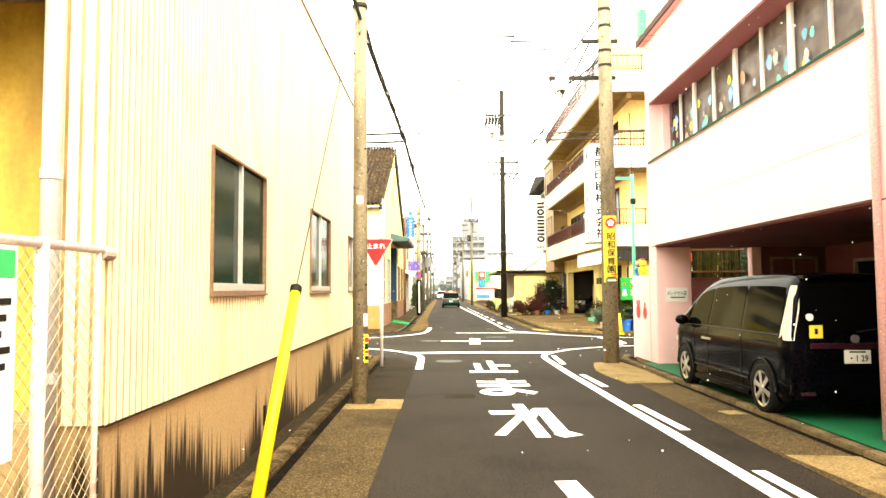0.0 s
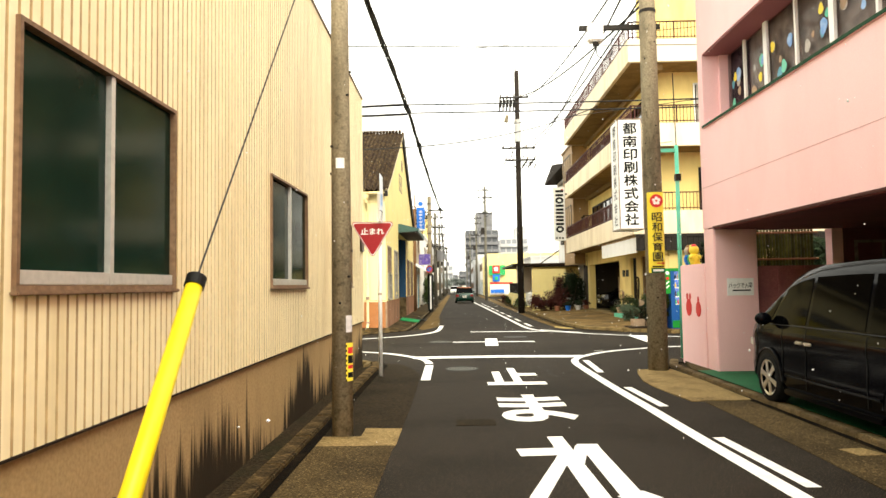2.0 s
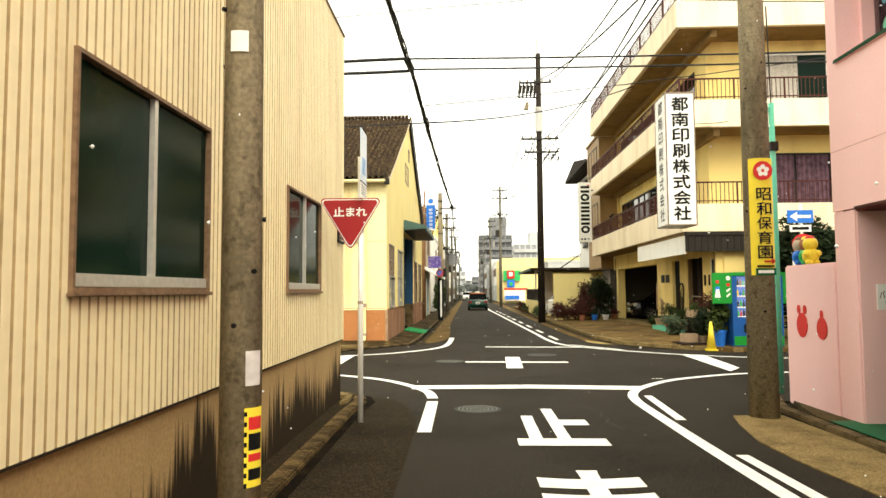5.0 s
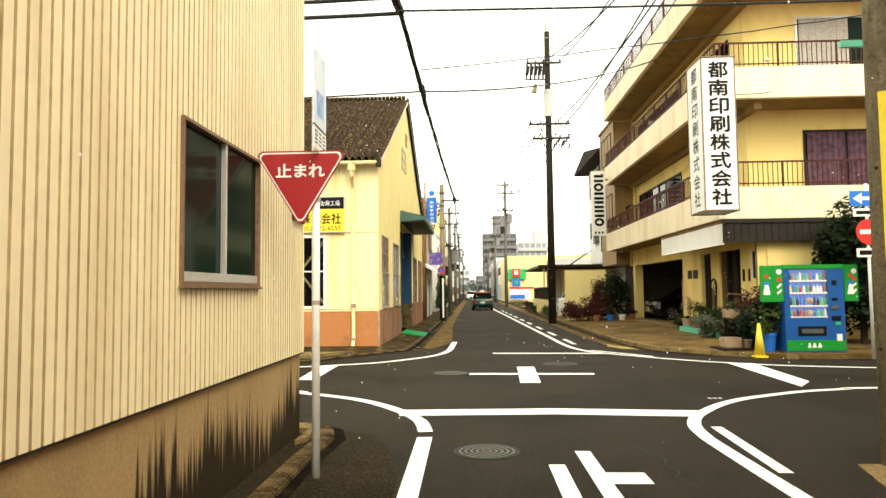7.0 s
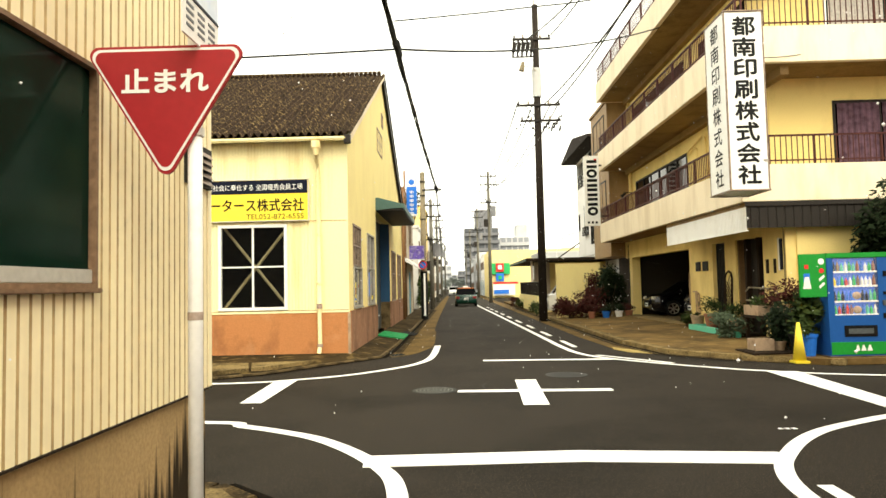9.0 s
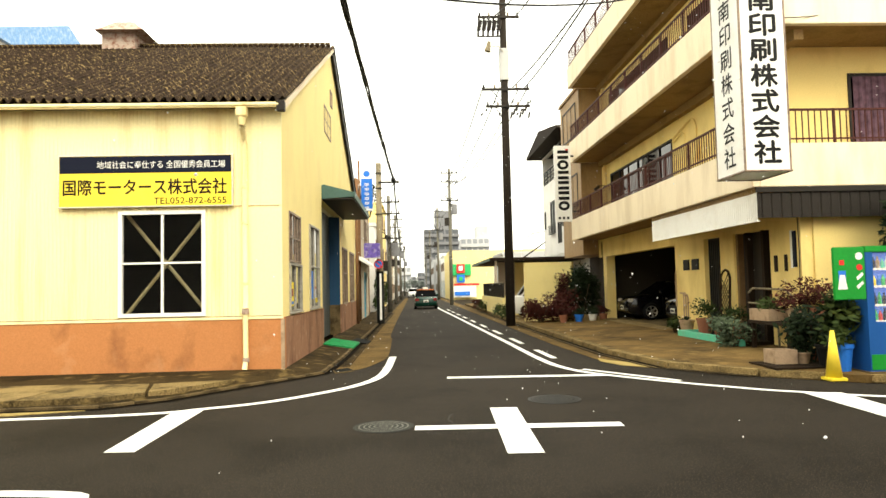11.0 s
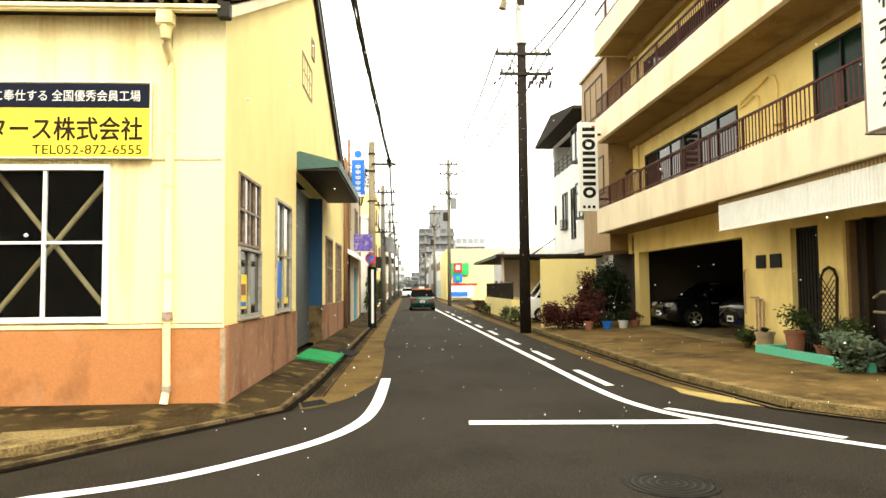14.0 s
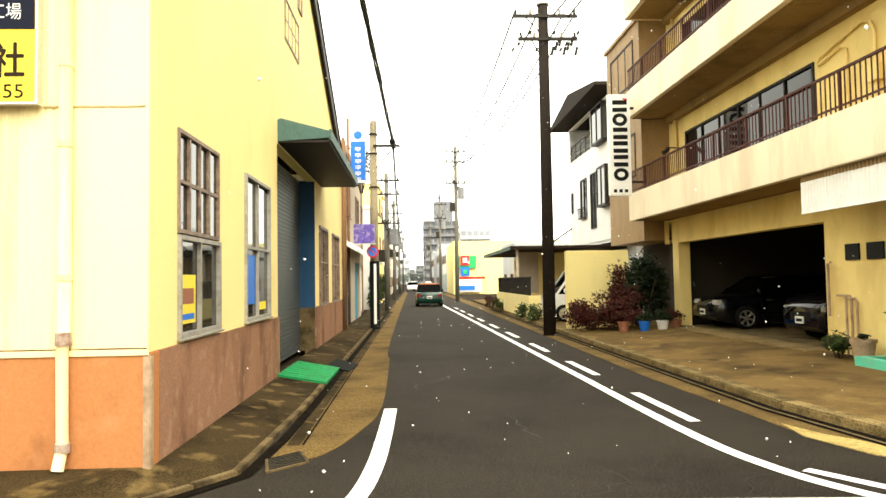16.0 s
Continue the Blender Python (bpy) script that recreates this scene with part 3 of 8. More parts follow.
structure("pavement_4", slab([(3.55, -25), (4.2, -25), (4.2, 8), (4.2, 14.9), (3.95, 15.9), (3.55, 15.9)] + curve([(3.4, 15.6), (3.38, 14.9), (3.5, 11.7), (3.42, 8)]), -0.02, 0.007), MOSSY,
          "stained concrete gutter strip along the nursery side")
structure("pavement_5", slab([(3.5, 15.95), (4.15, 15.95), (4.2, 14.4), (4.18, 12.45), (3.32, 12.4), (3.2, 13.6), (3.19, 14.4), (3.36, 15.4)], 0.0, 0.014), PALE_PATCH, "pale concrete apron at the foot of the pole")
for nm, pts in (("pavement_6", [(3.62, 5.2), (4.17, 5.1), (4.17, 6.97), (3.48, 7.06)]), ("pavement_7", [(3.84, 9.31), (4.12, 9.34), (4.04, 9.6), (3.79, 9.57)])):
    structure(nm, slab(pts, 0.0, 0.013), PALE_PATCH, "pale concrete patch in the gutter strip")
structure("pavement_8", slab([(-1.6, 60)] + [(-1.62, 31.5)] + curve([(-1.78, 28.75), (-1.24, 28.83), (-0.89, 30.0), (-0.72, 31.6), (-0.79, 36.6), (-0.95, 47), (-1.0, 120)]) + [(-1.5, 120)], -0.02, 0.007), TAN,
          "tan concrete gutter apron with yellow moss")
structure("pavement_9", slab([(4.2, 60), (4.25, 41), (4.28, 35.2), (4.3, 30.7), (4.6, 27.9), (4.4, 27.9), (4.07, 28.3), (3.84, 29.1), (3.78, 31.0), (3.67, 33.4), (3.62, 42.8), (3.5, 60), (3.3, 120), (3.9, 120)], -0.02, 0.007), TAN,
          "tan concrete gutter apron along the far kerb")
structure("pavement_10", sloped([(-60, 24.6), (-4.6, 25.0), (-3.88, 25.58), (-3.1, 26.7), (-2.44, 27.58), (-1.92, 28.35), (-1.82, 31.5), (-1.8, 45), (-1.75, 60), (-2.62, 60), (-2.62, 28.1), (-60, 28.1)], 9, 0.035, 0.15), DIRTY_PATH,
          "raised dark asphalt pavement round the workshop")
structure("pavement_11", sloped([(4.36, 75), (4.36, 41), (4.4, 35.2), (4.45, 30.7), (4.78, 28.0), (5.83, 26.55), (7.0, 25.45), (60, 25.45), (60, 28.6), (7.9, 28.6), (7.9, 75)], 8, 0.1, 0.22), FORECOURT,
          "raised brown concrete forecourt of the printing works")
structure("pavement_12", slab([(4.42, -25), (4.42, 15.6), (4.75, 17.0), (60, 17.0), (60, -25)], -0.02, 0.06), MOSSY, "low concrete slab under the nursery")
structure("pavement_20", slab([(-1.88, 16.65), (-1.79, 16.8), (-1.8, 17.35), (-1.99, 17.62), (-2.7, 17.66), (-2.7, 17.29), (-1.88, 17.29)], 0.0, 0.085), PALE_SLAB, "tan concrete slab at the foot of the factory corner")
structure("pavement_13", slab([(-2.0, -25), (-1.72, -25), (-1.72, 17.2), (-2.0, 17.2)], -0.02, 0.035), DIRT, "damp dirt strip at the foot of the wall")
structure("pavement_14", slab([(-60, 17.3), (-1.72, 17.3), (-1.72, 17.2), (-2.0, 17.2), (-2.0, -25), (-60, -25)], -0.02, 0.03), DIRT, "packed dirt behind the fence")


def kerb_run(name, pts, width, z0, z1, label, length=0.6, mat=KERB):
    """A kerb of separate stones along a polyline."""
    root = tagged(new(name), label, "kerb", kind="structure")
    dense, total = [Vector((x, y, 0)) for x, y in pts], 0
    for a, b in zip(dense, dense[1:]):
        d = b - a
        n = max(1, round(d.length / length))
        for k in range(n):
            p, q = a + d * (k / n), a + d * ((k + 1) / n)
            c = (p + q) / 2
            ob = part("kerb_stone", boxed(-width / 2, width / 2, -d.length / n / 2 + 0.006, d.length / n / 2 - 0.006, z0, z1, bevel=min(0.02, width * 0.08)), mat, root)
            ob.matrix_basis = Matrix.Translation((c.x, c.y, random.uniform(-0.004, 0.004))) @ Matrix.Rotation(math.atan2(-d.x, d.y) + random.uniform(-0.006, 0.006), 4, "Z")
    return root


kerb_run("kerb_1", [(-1.67, 2.0), (-1.67, 16.1), (-1.63, 17.0), (-1.72, 17.42), (-2.1, 17.8), (-3.2, 18.0), (-9.0, 18.1)], 0.19, -0.02, 0.06, "weathered mossy concrete kerb along the factory", 1.2, MOSSY_KERB)
kerb_run("kerb_2", [(4.3, 4.0), (4.3, 12.4), (4.28, 15.0), (4.3, 16.3), (4.6, 17.2)], 0.16, -0.02, 0.07, "weathered low concrete kerb before the nursery")
kerb_run("kerb_3", [(-9.0, 24.7), (-4.58, 24.98), (-3.85, 25.55), (-3.07, 26.67), (-2.41, 27.54), (-1.88, 28.28), (-1.78, 31.5), (-1.76, 44), (-1.7, 54)], 0.08, -0.02, 0.045, "weathered concrete kerb round the workshop corner")
kerb_run("kerb_4", [(7.4, 25.4), (5.85, 26.5), (4.82, 27.9), (4.47, 30.6), (4.41, 35.2), (4.38, 41), (4.35, 54)], 0.26, -0.02, 0.105, "weathered concrete kerb of the forecourt", 2.4, PALE_SLAB)
FAR_GUTTER = [(5.7, 26.3), (4.6, 27.75), (4.25, 30.6), (4.19, 35.2), (4.15, 41), (4.1, 60)]
structure("gutter_6", stripe([(x - 0.09, y) for x, y in FAR_GUTTER], 0.04, 0.016), KERB, "worn concrete ridge in the gutter")
structure("gutter_7", stripe([(x - 0.15, y) for x, y in FAR_GUTTER], 0.06, 0.0135), GAP, "dark dirty gutter joint beside the kerb")

for nm, pts in (("gutter_1", [(-1.53, 2.0), (-1.53, 16.1), (-1.47, 17.05), (-1.6, 17.55), (-2.05, 17.98)]), ("gutter_2", [(4.19, 4.0), (4.19, 12.4), (4.17, 15.0), (4.19, 16.3)]), ("gutter_3", [(-1.66, 31.5), (-1.64, 44), (-1.6, 60)]),
                ("gutter_4", FAR_GUTTER), ("gutter_5", [(-9.0, 24.6), (-4.53, 24.88), (-3.77, 25.47), (-2.98, 26.6), (-2.32, 27.47), (-1.78, 28.22), (-1.69, 29.6), (-1.66, 31.5)])):
    structure(nm, stripe(pts, 0.12, 0.012), GAP, "dark dirty gutter joint beside the kerb")
for k in range(9):
    y = 1.2 + 3.1 * k
    structure("joint_%d" % (k + 1), stripe([(-1.64, y), (-0.65, y + 0.02)], 0.012, 0.0105), DIRT, "dark joint across the concrete strip") if y < 10 else None
rnd = random.Random(77)
for k in range(8):
    x, y = rnd.uniform(-0.3, 2.4), rnd.uniform(6, 34)
    pts = [(x, y)]
    for _ in range(7):
        pts.append((pts[-1][0] + rnd.uniform(-0.12, 0.25), pts[-1][1] + rnd.uniform(0.05, 0.3)))
    structure("crack_%d" % (k + 1), stripe(pts, 0.008, 0.003), BLACK, "thin crack in the asphalt")

structure("gutter_8", stripe([(-1.55, 29.3), (-1.53, 44), (-1.48, 60)], 0.14, 0.0095), DIRTY_PATH, "dark wet gutter channel beside the kerb")
structure("gutter_9", stripe([(-1.45, 29.3), (-1.43, 44), (-1.38, 60)], 0.025, 0.0115), GAP, "thin dark joint along the gutter channel")
structure("pavement_19", slab([(3.8, 29.15), (4.02, 28.35), (4.5, 27.85), (4.62, 27.92), (4.36, 28.7), (4.05, 29.2), (3.9, 29.75)], 0.0, 0.0105), PALE_TIP, "pale worn concrete tip of the gutter apron")
# broken pale concrete along the workshop front
structure("pavement_21", slab([(-10, 24.2), (-5.6, 24.55), (-4.7, 24.82), (-10, 24.52)], 0.0, 0.0115), PALE_TIP, "pale worn concrete beside the side street kerb")
for k, pts in enumerate(([(-7.4, 25.0), (-5.9, 25.08), (-5.75, 26.75), (-7.3, 26.8)], [(-5.86, 25.1), (-4.75, 25.18), (-4.2, 25.62), (-4.5, 26.6), (-5.72, 26.72)], [(-4.16, 25.66), (-3.9, 25.85), (-3.15, 26.85), (-3.45, 26.8), (-4.42, 26.58)], [(-10, 24.95), (-7.45, 25.02), (-7.36, 26.75), (-10, 26.75)])):
    structure("pavement_%d" % (15 + k), slab(pts, 0.03, 0.125), PALE_SLAB, "broken tan concrete slab before the workshop")

# ---- painted lines ----
R_EDGE = [(2.76, 5.0), (2.7, 8.0), (2.64, 10.0), (2.6, 12.0), (2.55, 14.0), (2.53, 16.6), (2.55, 17.3), (2.62, 17.8), (2.77, 18.25), (2.97, 18.62), (3.4, 19.22), (3.9, 19.72), (4.55, 20.14), (5.2, 20.48), (5.95, 20.7), (6.45, 20.8), (12, 20.95)]
structure("road_line_1", stripe([(3.0, -20), (2.78, 4.0)] + curve(R_EDGE), 0.16), LINE, "white edge line curving into the side street")
for k, (a, b) in enumerate((((2.84, 17.72), (2.74, 15.68)), ((2.77, 13.8), (2.83, 12.05)), ((2.84, 10.17), (2.92, 8.35)), ((2.94, 6.5), (3.0, 4.6)))):
    structure("road_line_%d" % (k + 2), stripe([a, b], 0.13), LINE, "short white dash beside the edge line")
structure("road_line_6", slab([(-0.98, 18.5), (1.05, 18.57), (2.8, 18.38), (2.98, 18.8), (1.1, 19.0), (-1.02, 18.92)], 0.0, 0.005), LINE, "broad white stop line")
structure("road_line_7", stripe(curve([(-0.56, 17.46), (-0.7, 18.2), (-1.1, 19.0), (-1.6, 19.68), (-2.1, 20.1), (-2.7, 20.48), (-3.4, 20.8), (-8, 21.1)]), 0.17, 0.0055), LINE, "white edge line curving into the side street")
structure("road_line_8", stripe([(-0.55, 17.18), (-0.53, 14.9)], 0.17), LINE, "short white line at the corner")
structure("road_line_9", stripe([(-0.08, 22.95), (2.32, 22.83)], 0.24), LINE, "white cross mark in the middle of the crossing")
structure("road_line_10", stripe([(1.1, 24.1), (1.0, 21.6)], 0.36, 0.0055), LINE, "white cross mark in the middle of the crossing")
structure("road_line_11", stripe([(0.5, 27.25), (3.3, 27.05)], 0.24), LINE, "white line across the far lane")
structure("road_line_12", stripe(curve([(-0.6, 31.25), (-0.62, 29.6), (-0.66, 28.4), (-0.76, 27.5), (-1.0, 26.72), (-1.4, 26.05), (-2.15, 25.2), (-2.95, 24.72), (-4.2, 24.35), (-9, 24.2)]), 0.17), LINE, "white edge line curving round the workshop corner")
structure("road_line_13", slab([(-3.38, 24.44), (-3.0, 24.58), (-2.97, 22.18), (-3.29, 22.2)], 0.0, 0.005), LINE, "short broad white mark in the side street")
structure("road_line_14", stripe([(1.1, 160), (1.75, 66)] + curve([(2.05, 55), (2.37, 42.2), (2.57, 34.2), (2.68, 29.7), (2.88, 28.05), (3.3, 27.1), (4.16, 25.95), (4.75, 25.3), (5.45, 24.68), (7.1, 23.8), (12, 22.6)]), 0.15, 0.0055), LINE, "white edge line of the far street")
structure("road_line_15", stripe([(3.12, 27.95), (4.3, 26.1)], 0.13), LINE, "short white dash beside the edge line")
for k in range(9):
    y = 30.0 + 3.93 * k
    structure("road_line_%d" % (16 + k), stripe([(3.0 - 0.022 * (y - 30), y), (2.96 - 0.022 * (y - 30), y + 2.05)], 0.14), LINE, "short white dash beside the edge line")
for k in range(3):
    structure("road_line_%d" % (26 + k), stripe([(3.46 + 0.075 * k, 19.82), (3.51 + 0.075 * k, 19.825)], 0.07), LINE, "small white survey mark on the asphalt")
structure("road_line_25", slab([(5.49, 24.62), (6.0, 24.5), (5.78, 21.6), (5.36, 20.98)], 0.0, 0.005), LINE, "broad white mark in the side street")

road_words = thing("road_lettering", "white painted stop lettering worn on dark asphalt", "road marking")
lettering("road_letter", "止", LINE, road_words, on(FLAT, 1.05, 15.35, 0.003), 1.0, 2.3, 0.035)
lettering("road_letter", "ま", LINE, road_words, on(FLAT, 1.09, 12.15, 0.003), 0.98, 2.05, 0.03)
bm = stripe([(1.1, 10.3), (1.155, 8.0)], 0.17)
for pts, w, z in (([(0.64, 9.6), (1.04, 9.63)], 0.3, 0.0045), ([(1.08, 9.45), (0.66, 8.12)], 0.14, 0.005), ([(1.12, 9.05), (1.32, 9.85)], 0.14, 0.0055), ([(1.27, 9.83), (1.49, 9.82)], 0.2, 0.006), ([(1.39, 9.83), (1.41, 8.12)], 0.19, 0.0065), ([(1.34, 8.06), (1.58, 8.2)], 0.22, 0.007)):
    add = stripe(pts, w, z)
    me = bpy.data.meshes.new("stroke")
    add.to_mesh(me)
    bm.from_mesh(me)
    bpy.data.meshes.remove(me)
part("road_letter", bm, LINE, road_words)
part("road_letter", stripe([(1.08, 6.2), (1.3, 3.6)], 0.2), LINE, road_words)


WORN_IRON = material("worn_iron", (0.11, 0.107, 0.088), 0.55, 0.3, grain=60, vary=0.5, bump=0.4)


def manhole(x, y, r, bright):
    ob = thing("manhole_cover", "round patterned cast iron manhole cover in the road" if bright else "round dark cast iron manhole cover in the road", "manhole cover")
    part("rim", bmesh_ring(x, y, r, r - 0.05, 0.006), CAST_IRON if bright else BLACK, ob)
    part("lid", rodded((x, y, -0.01), (x, y, 0.004), r - 0.055, n=32), CAST_IRON, ob)
    for q in range(5):
        part("relief_ring", bmesh_ring(x, y, r * (0.84 - 0.17 * q), r * (0.84 - 0.17 * q) - 0.022, 0.009), WORN_IRON if bright else DARK_METAL, ob)


def ring_into(bm, x, y, r0, r1, z, n=32):
    for k in range(n):
        if n < 32 and k % 2:
            continue
        a, b = 6.2832 * k / n, 6.2832 * (k + 1) / n
        bm.faces.new([bm.verts.new((x + r * math.cos(t), y + r * math.sin(t), z)) for r, t in ((r0, a), (r0, b), (r1, b), (r1, a))])


def bmesh_ring(x, y, r0, r1, z):
    bm = bmesh.new()
    ring_into(bm, x, y, r0, r1, z)
    return bm


manhole(0.13, 16.5, 0.34, True)
manhole(-0.45, 23.08, 0.36, True)
manhole(1.9, 24.65, 0.38, False)
solid("drain_grate", boxed(0.02, 0.5, 10.95, 11.3, -0.01, 0.005), OLD_ASPHALT, "square dark cover filled with asphalt in the road", "drain cover")

# ---- the corrugated factory ----
factory = thing("factory_building", "cream corrugated steel factory on a stained concrete plinth", "building")
WX, FY0, FY1, FTOP = -1.94, 3.95, 17.25, 5.74
FW = [(5.68, 7.42), (9.93, 11.7), (13.92, 15.57)]
HEADS = [2.95, 2.92, 2.84]
bm = bmesh.new()
for y0, y1 in zip([FY0] + [b for a, b in FW], [a for a, b in FW] + [FY1]):
    ribbed(bm, "x", WX, y0, y1, 0.95, FTOP, pitch=0.085)
for (a, b), head in zip(FW, HEADS):
    ribbed(bm, "x", WX, a, b, 0.95, 1.69, pitch=0.085), ribbed(bm, "x", WX, a, b, head, FTOP, pitch=0.085)
ribbed(bm, "y", FY1, -14, WX, 0.95, FTOP)
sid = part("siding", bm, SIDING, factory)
# second slot paints the grooves' shade darker than the sheet
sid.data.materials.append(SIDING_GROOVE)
bm = bmesh.new()
box(bm, -14, WX - 0.02, FY1 - 0.2, FY1 - 0.02, 0.96, FTOP - 0.02), box(bm, -14, -13.8, FY0, FY1, 0, FTOP - 0.02)
wall_with_holes(bm, "x", WX - 0.02, -0.16, FY0 + 0.2, FY1 - 0.2, 0.96, FTOP - 0.02, [(a, b, 1.69, head) for (a, b), head in zip(FW, HEADS)])
part("inner_wall", bm, CREAM, factory)
part("end_wall", boxed(-2.26, WX - 0.02, FY0 + 0.02, FY0 + 0.18, 0.95, 5.73), SIDING, factory)
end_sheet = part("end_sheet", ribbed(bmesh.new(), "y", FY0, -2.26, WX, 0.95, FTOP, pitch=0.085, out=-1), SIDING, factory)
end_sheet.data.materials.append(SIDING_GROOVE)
part("plinth", boxed(-14, WX - 0.03, FY0 + 0.02, FY1 - 0.03, -0.05, 0.97, bevel=0.015), PLINTH, factory)
part("drip_edge", boxed(WX - 0.03, WX + 0.006, FY0, FY1 + 0.006, 0.938, 0.952), WOOD_DARK, factory)
part("roof", boxed(-14.1, WX + 0.02, FY0 - 0.03, FY1 + 0.06, FTOP, FTOP + 0.035, bevel=0.006), STEEL_FRAME, factory)
part("corner_trim", boxed(WX - 0.06, WX + 0.006, FY1 - 0.06, FY1 + 0.008, 0.94, FTOP), SIDING, factory)
for (a, b), head in zip(FW, HEADS):
    window("factory_window", factory, "x", WX, 1, a, b, 1.69, head, CREAM_FRAME, DARK_GLASS, 2, sill=0.02, proud=0.025, frame=0.024, sash=ALU)
    for p, q in ((a + 0.03, (a + b) / 2 - 0.02), ((a + b) / 2 + 0.02, b - 0.03)):
        part("sash_rail", boxed(WX - 0.02, WX + 0.012, p, q, 1.716, 1.785, bevel=0.004), ALU, factory, "pale sliding sash rail")
    # black sheet added behind the panes in place of an unlit room
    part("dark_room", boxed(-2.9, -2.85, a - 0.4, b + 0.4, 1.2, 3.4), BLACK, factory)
lou = part("louvre", boxed(WX - 0.05, WX + 0.03, 16.75, 17.2, 2.42, 2.72), DARK_METAL, factory)
for k in range(5):
    part("slat", prism(bmesh.new(), [(WX + 0.03, 16.77, 2.46 + 0.05 * k), (WX + 0.055, 16.77, 2.44 + 0.05 * k), (WX + 0.03, 16.77, 2.48 + 0.05 * k)], (0, 0.41, 0)), STEEL_FRAME, lou)

# the yard and the yellow lean-to at the start of the walk
yard = thing("yard_shed", "yellow rendered shed with an eave behind the wire fence", "building")
part("wall", boxed(-6.0, -2.26, 4.35, 4.6, 0.95, 3.6), OCHRE, yard)
part("plinth", boxed(-6.0, -2.27, 4.33, 4.62, 0, 0.95), DARK_BASE, yard)
part("eave", prism(bmesh.new(), [(-6.0, 3.6, 3.45), (-2.35, 3.6, 3.45), (-2.35, 3.62, 3.6), (-2.35, 4.5, 3.85), (-6.0, 4.5, 3.85)], (0, 0, 0.08)), WOOD, yard)
part("gas_meter_plate", boxed(-2.5, -2.38, 4.3, 4.35, 2.75, 2.95), STEEL_FRAME, yard)
pipe = thing("downpipe", "pale plastic downpipe on the factory corner", "downpipe")
part("pipe", rodded((-2.24, 3.88, 0), (-2.24, 3.88, 5.7), 0.055, n=16), DOWNPIPE_GREY, pipe, smooth=True)
for z in (1.2, 2.36, 3.6):
    part("collar", rodded((-2.24, 3.88, z), (-2.24, 3.88, z + 0.06), 0.062, n=16), DOWNPIPE_GREY, pipe)

# ---- the workshop with the tiled-sheet roof ----
MX, MY0, MY1, MRY, MEZ, MRZ = -2.58, 28.1, 44.5, 36.3, 5.2, 9.15
shop = thing("workshop_building", "yellow workshop with a terracotta plinth and corrugated roof", "building")
fr_win = (-5.65, -4.02, 1.18, 3.2)
bm = bmesh.new()
wall_with_holes(bm, "y", MY0 + 0.02, 0.2, -16, MX - 0.7, 1.12, MEZ, [fr_win])
part("wall", bm, YELLOW_PANEL, shop)
part("wall", boxed(-16, MX - 0.22, MY1 - 0.2, MY1, 0, MEZ), YELLOW_PANEL, shop)
part("wall", boxed(-16, -15.8, MY0 + 0.22, MY1 - 0.2, 0, MEZ), YELLOW_PANEL, shop)
bm = bmesh.new()
for a, b, lo, hi in ((-16, -5.65, 1.14, MEZ - 0.05), (-4.02, MX - 0.7, 1.14, MEZ - 0.05), (-5.65, -4.02, 1.14, 1.18), (-5.65, -4.02, 3.2, MEZ - 0.05)):
    ribbed(bm, "y", MY0, a, b, lo, hi, pitch=0.076, groove=0.04, depth=0.008, out=-1)
part("front_sheet", bm, YELLOW_PANEL, shop).data.materials.append(YELLOW_PANEL)
part("corner_panel", boxed(MX - 0.68, MX - 0.01, MY0 - 0.006, MY0 + 0.2, 1.12, MEZ, bevel=0.005), YELLOW_PANEL, shop)
bm = bmesh.new()
holes = [(28.83, 30.25, 1.17, 3.25), (31.5, 33.08, 1.17, 3.22), (33.8, 38.3, 0.1, 4.1), (38.98, 40.6, 1.1, 3.1), (41.68, 43.4, 1.1, 3.08)]
wall_with_holes(bm, "x", MX, -0.22, MY0, MY1, 1.1, MEZ, [h if h[2] > 1 else (h[0], h[1], 1.1, h[3]) for h in holes])
part("side_wall", bm, YELLOW_WALL, shop)
part("gable_wall", prism(bmesh.new(), [(MX, MY0, MEZ), (MX, MY1, MEZ), (MX, MRY, MRZ)], (-0.22, 0, 0)), YELLOW_WALL, shop)
part("plinth", boxed(-16, MX + 0.03, MY0 - 0.03, MY0 + 0.2, -0.02, 1.12, bevel=0.01), TERRACOTTA, shop)
part("plinth_corner", boxed(MX - 0.035, MX + 0.04, MY0 - 0.038, MY0 + 0.04, -0.02, 1.1, bevel=0.01), PALE_POT, shop, "pale worn cement corner strip")
part("plinth", boxed(MX - 0.25, MX + 0.03, MY0 + 0.2, 33.8, -0.02, 1.12), TERRACOTTA_SIDE, shop)
part("plinth", boxed(MX - 0.25, MX + 0.03, 38.3, MY1, -0.02, 1.12), TERRACOTTA_SIDE, shop)
part("panel_seam", boxed(-3.48, MX - 0.02, MY0 - 0.014, MY0 - 0.004, 3.26, 3.275), SIDING_GROOVE, shop)
part("panel_seam", boxed(MX - 0.69, MX - 0.68, MY0 - 0.012, MY0 - 0.004, 1.15, MEZ - 0.1), SIDING_GROOVE, shop)
part("corner_bead", boxed(MX - 0.045, MX + 0.006, MY0 - 0.014, MY0 + 0.03, 1.15, MEZ), YELLOW_PANEL, shop)
# thin dark strip: the shadow line over the plinth, painted with rust spots
part("cap_joint", boxed(-16, MX - 0.005, MY0 - 0.024, MY0 - 0.009, 1.15, 1.162), RUST_SHADOW, shop, "rusty joint above the plinth")
part("plinth_cap", boxed(-16, MX + 0.02, MY0 - 0.045, MY0 - 0.03, 1.1, 1.15), YELLOW_PANEL, shop)
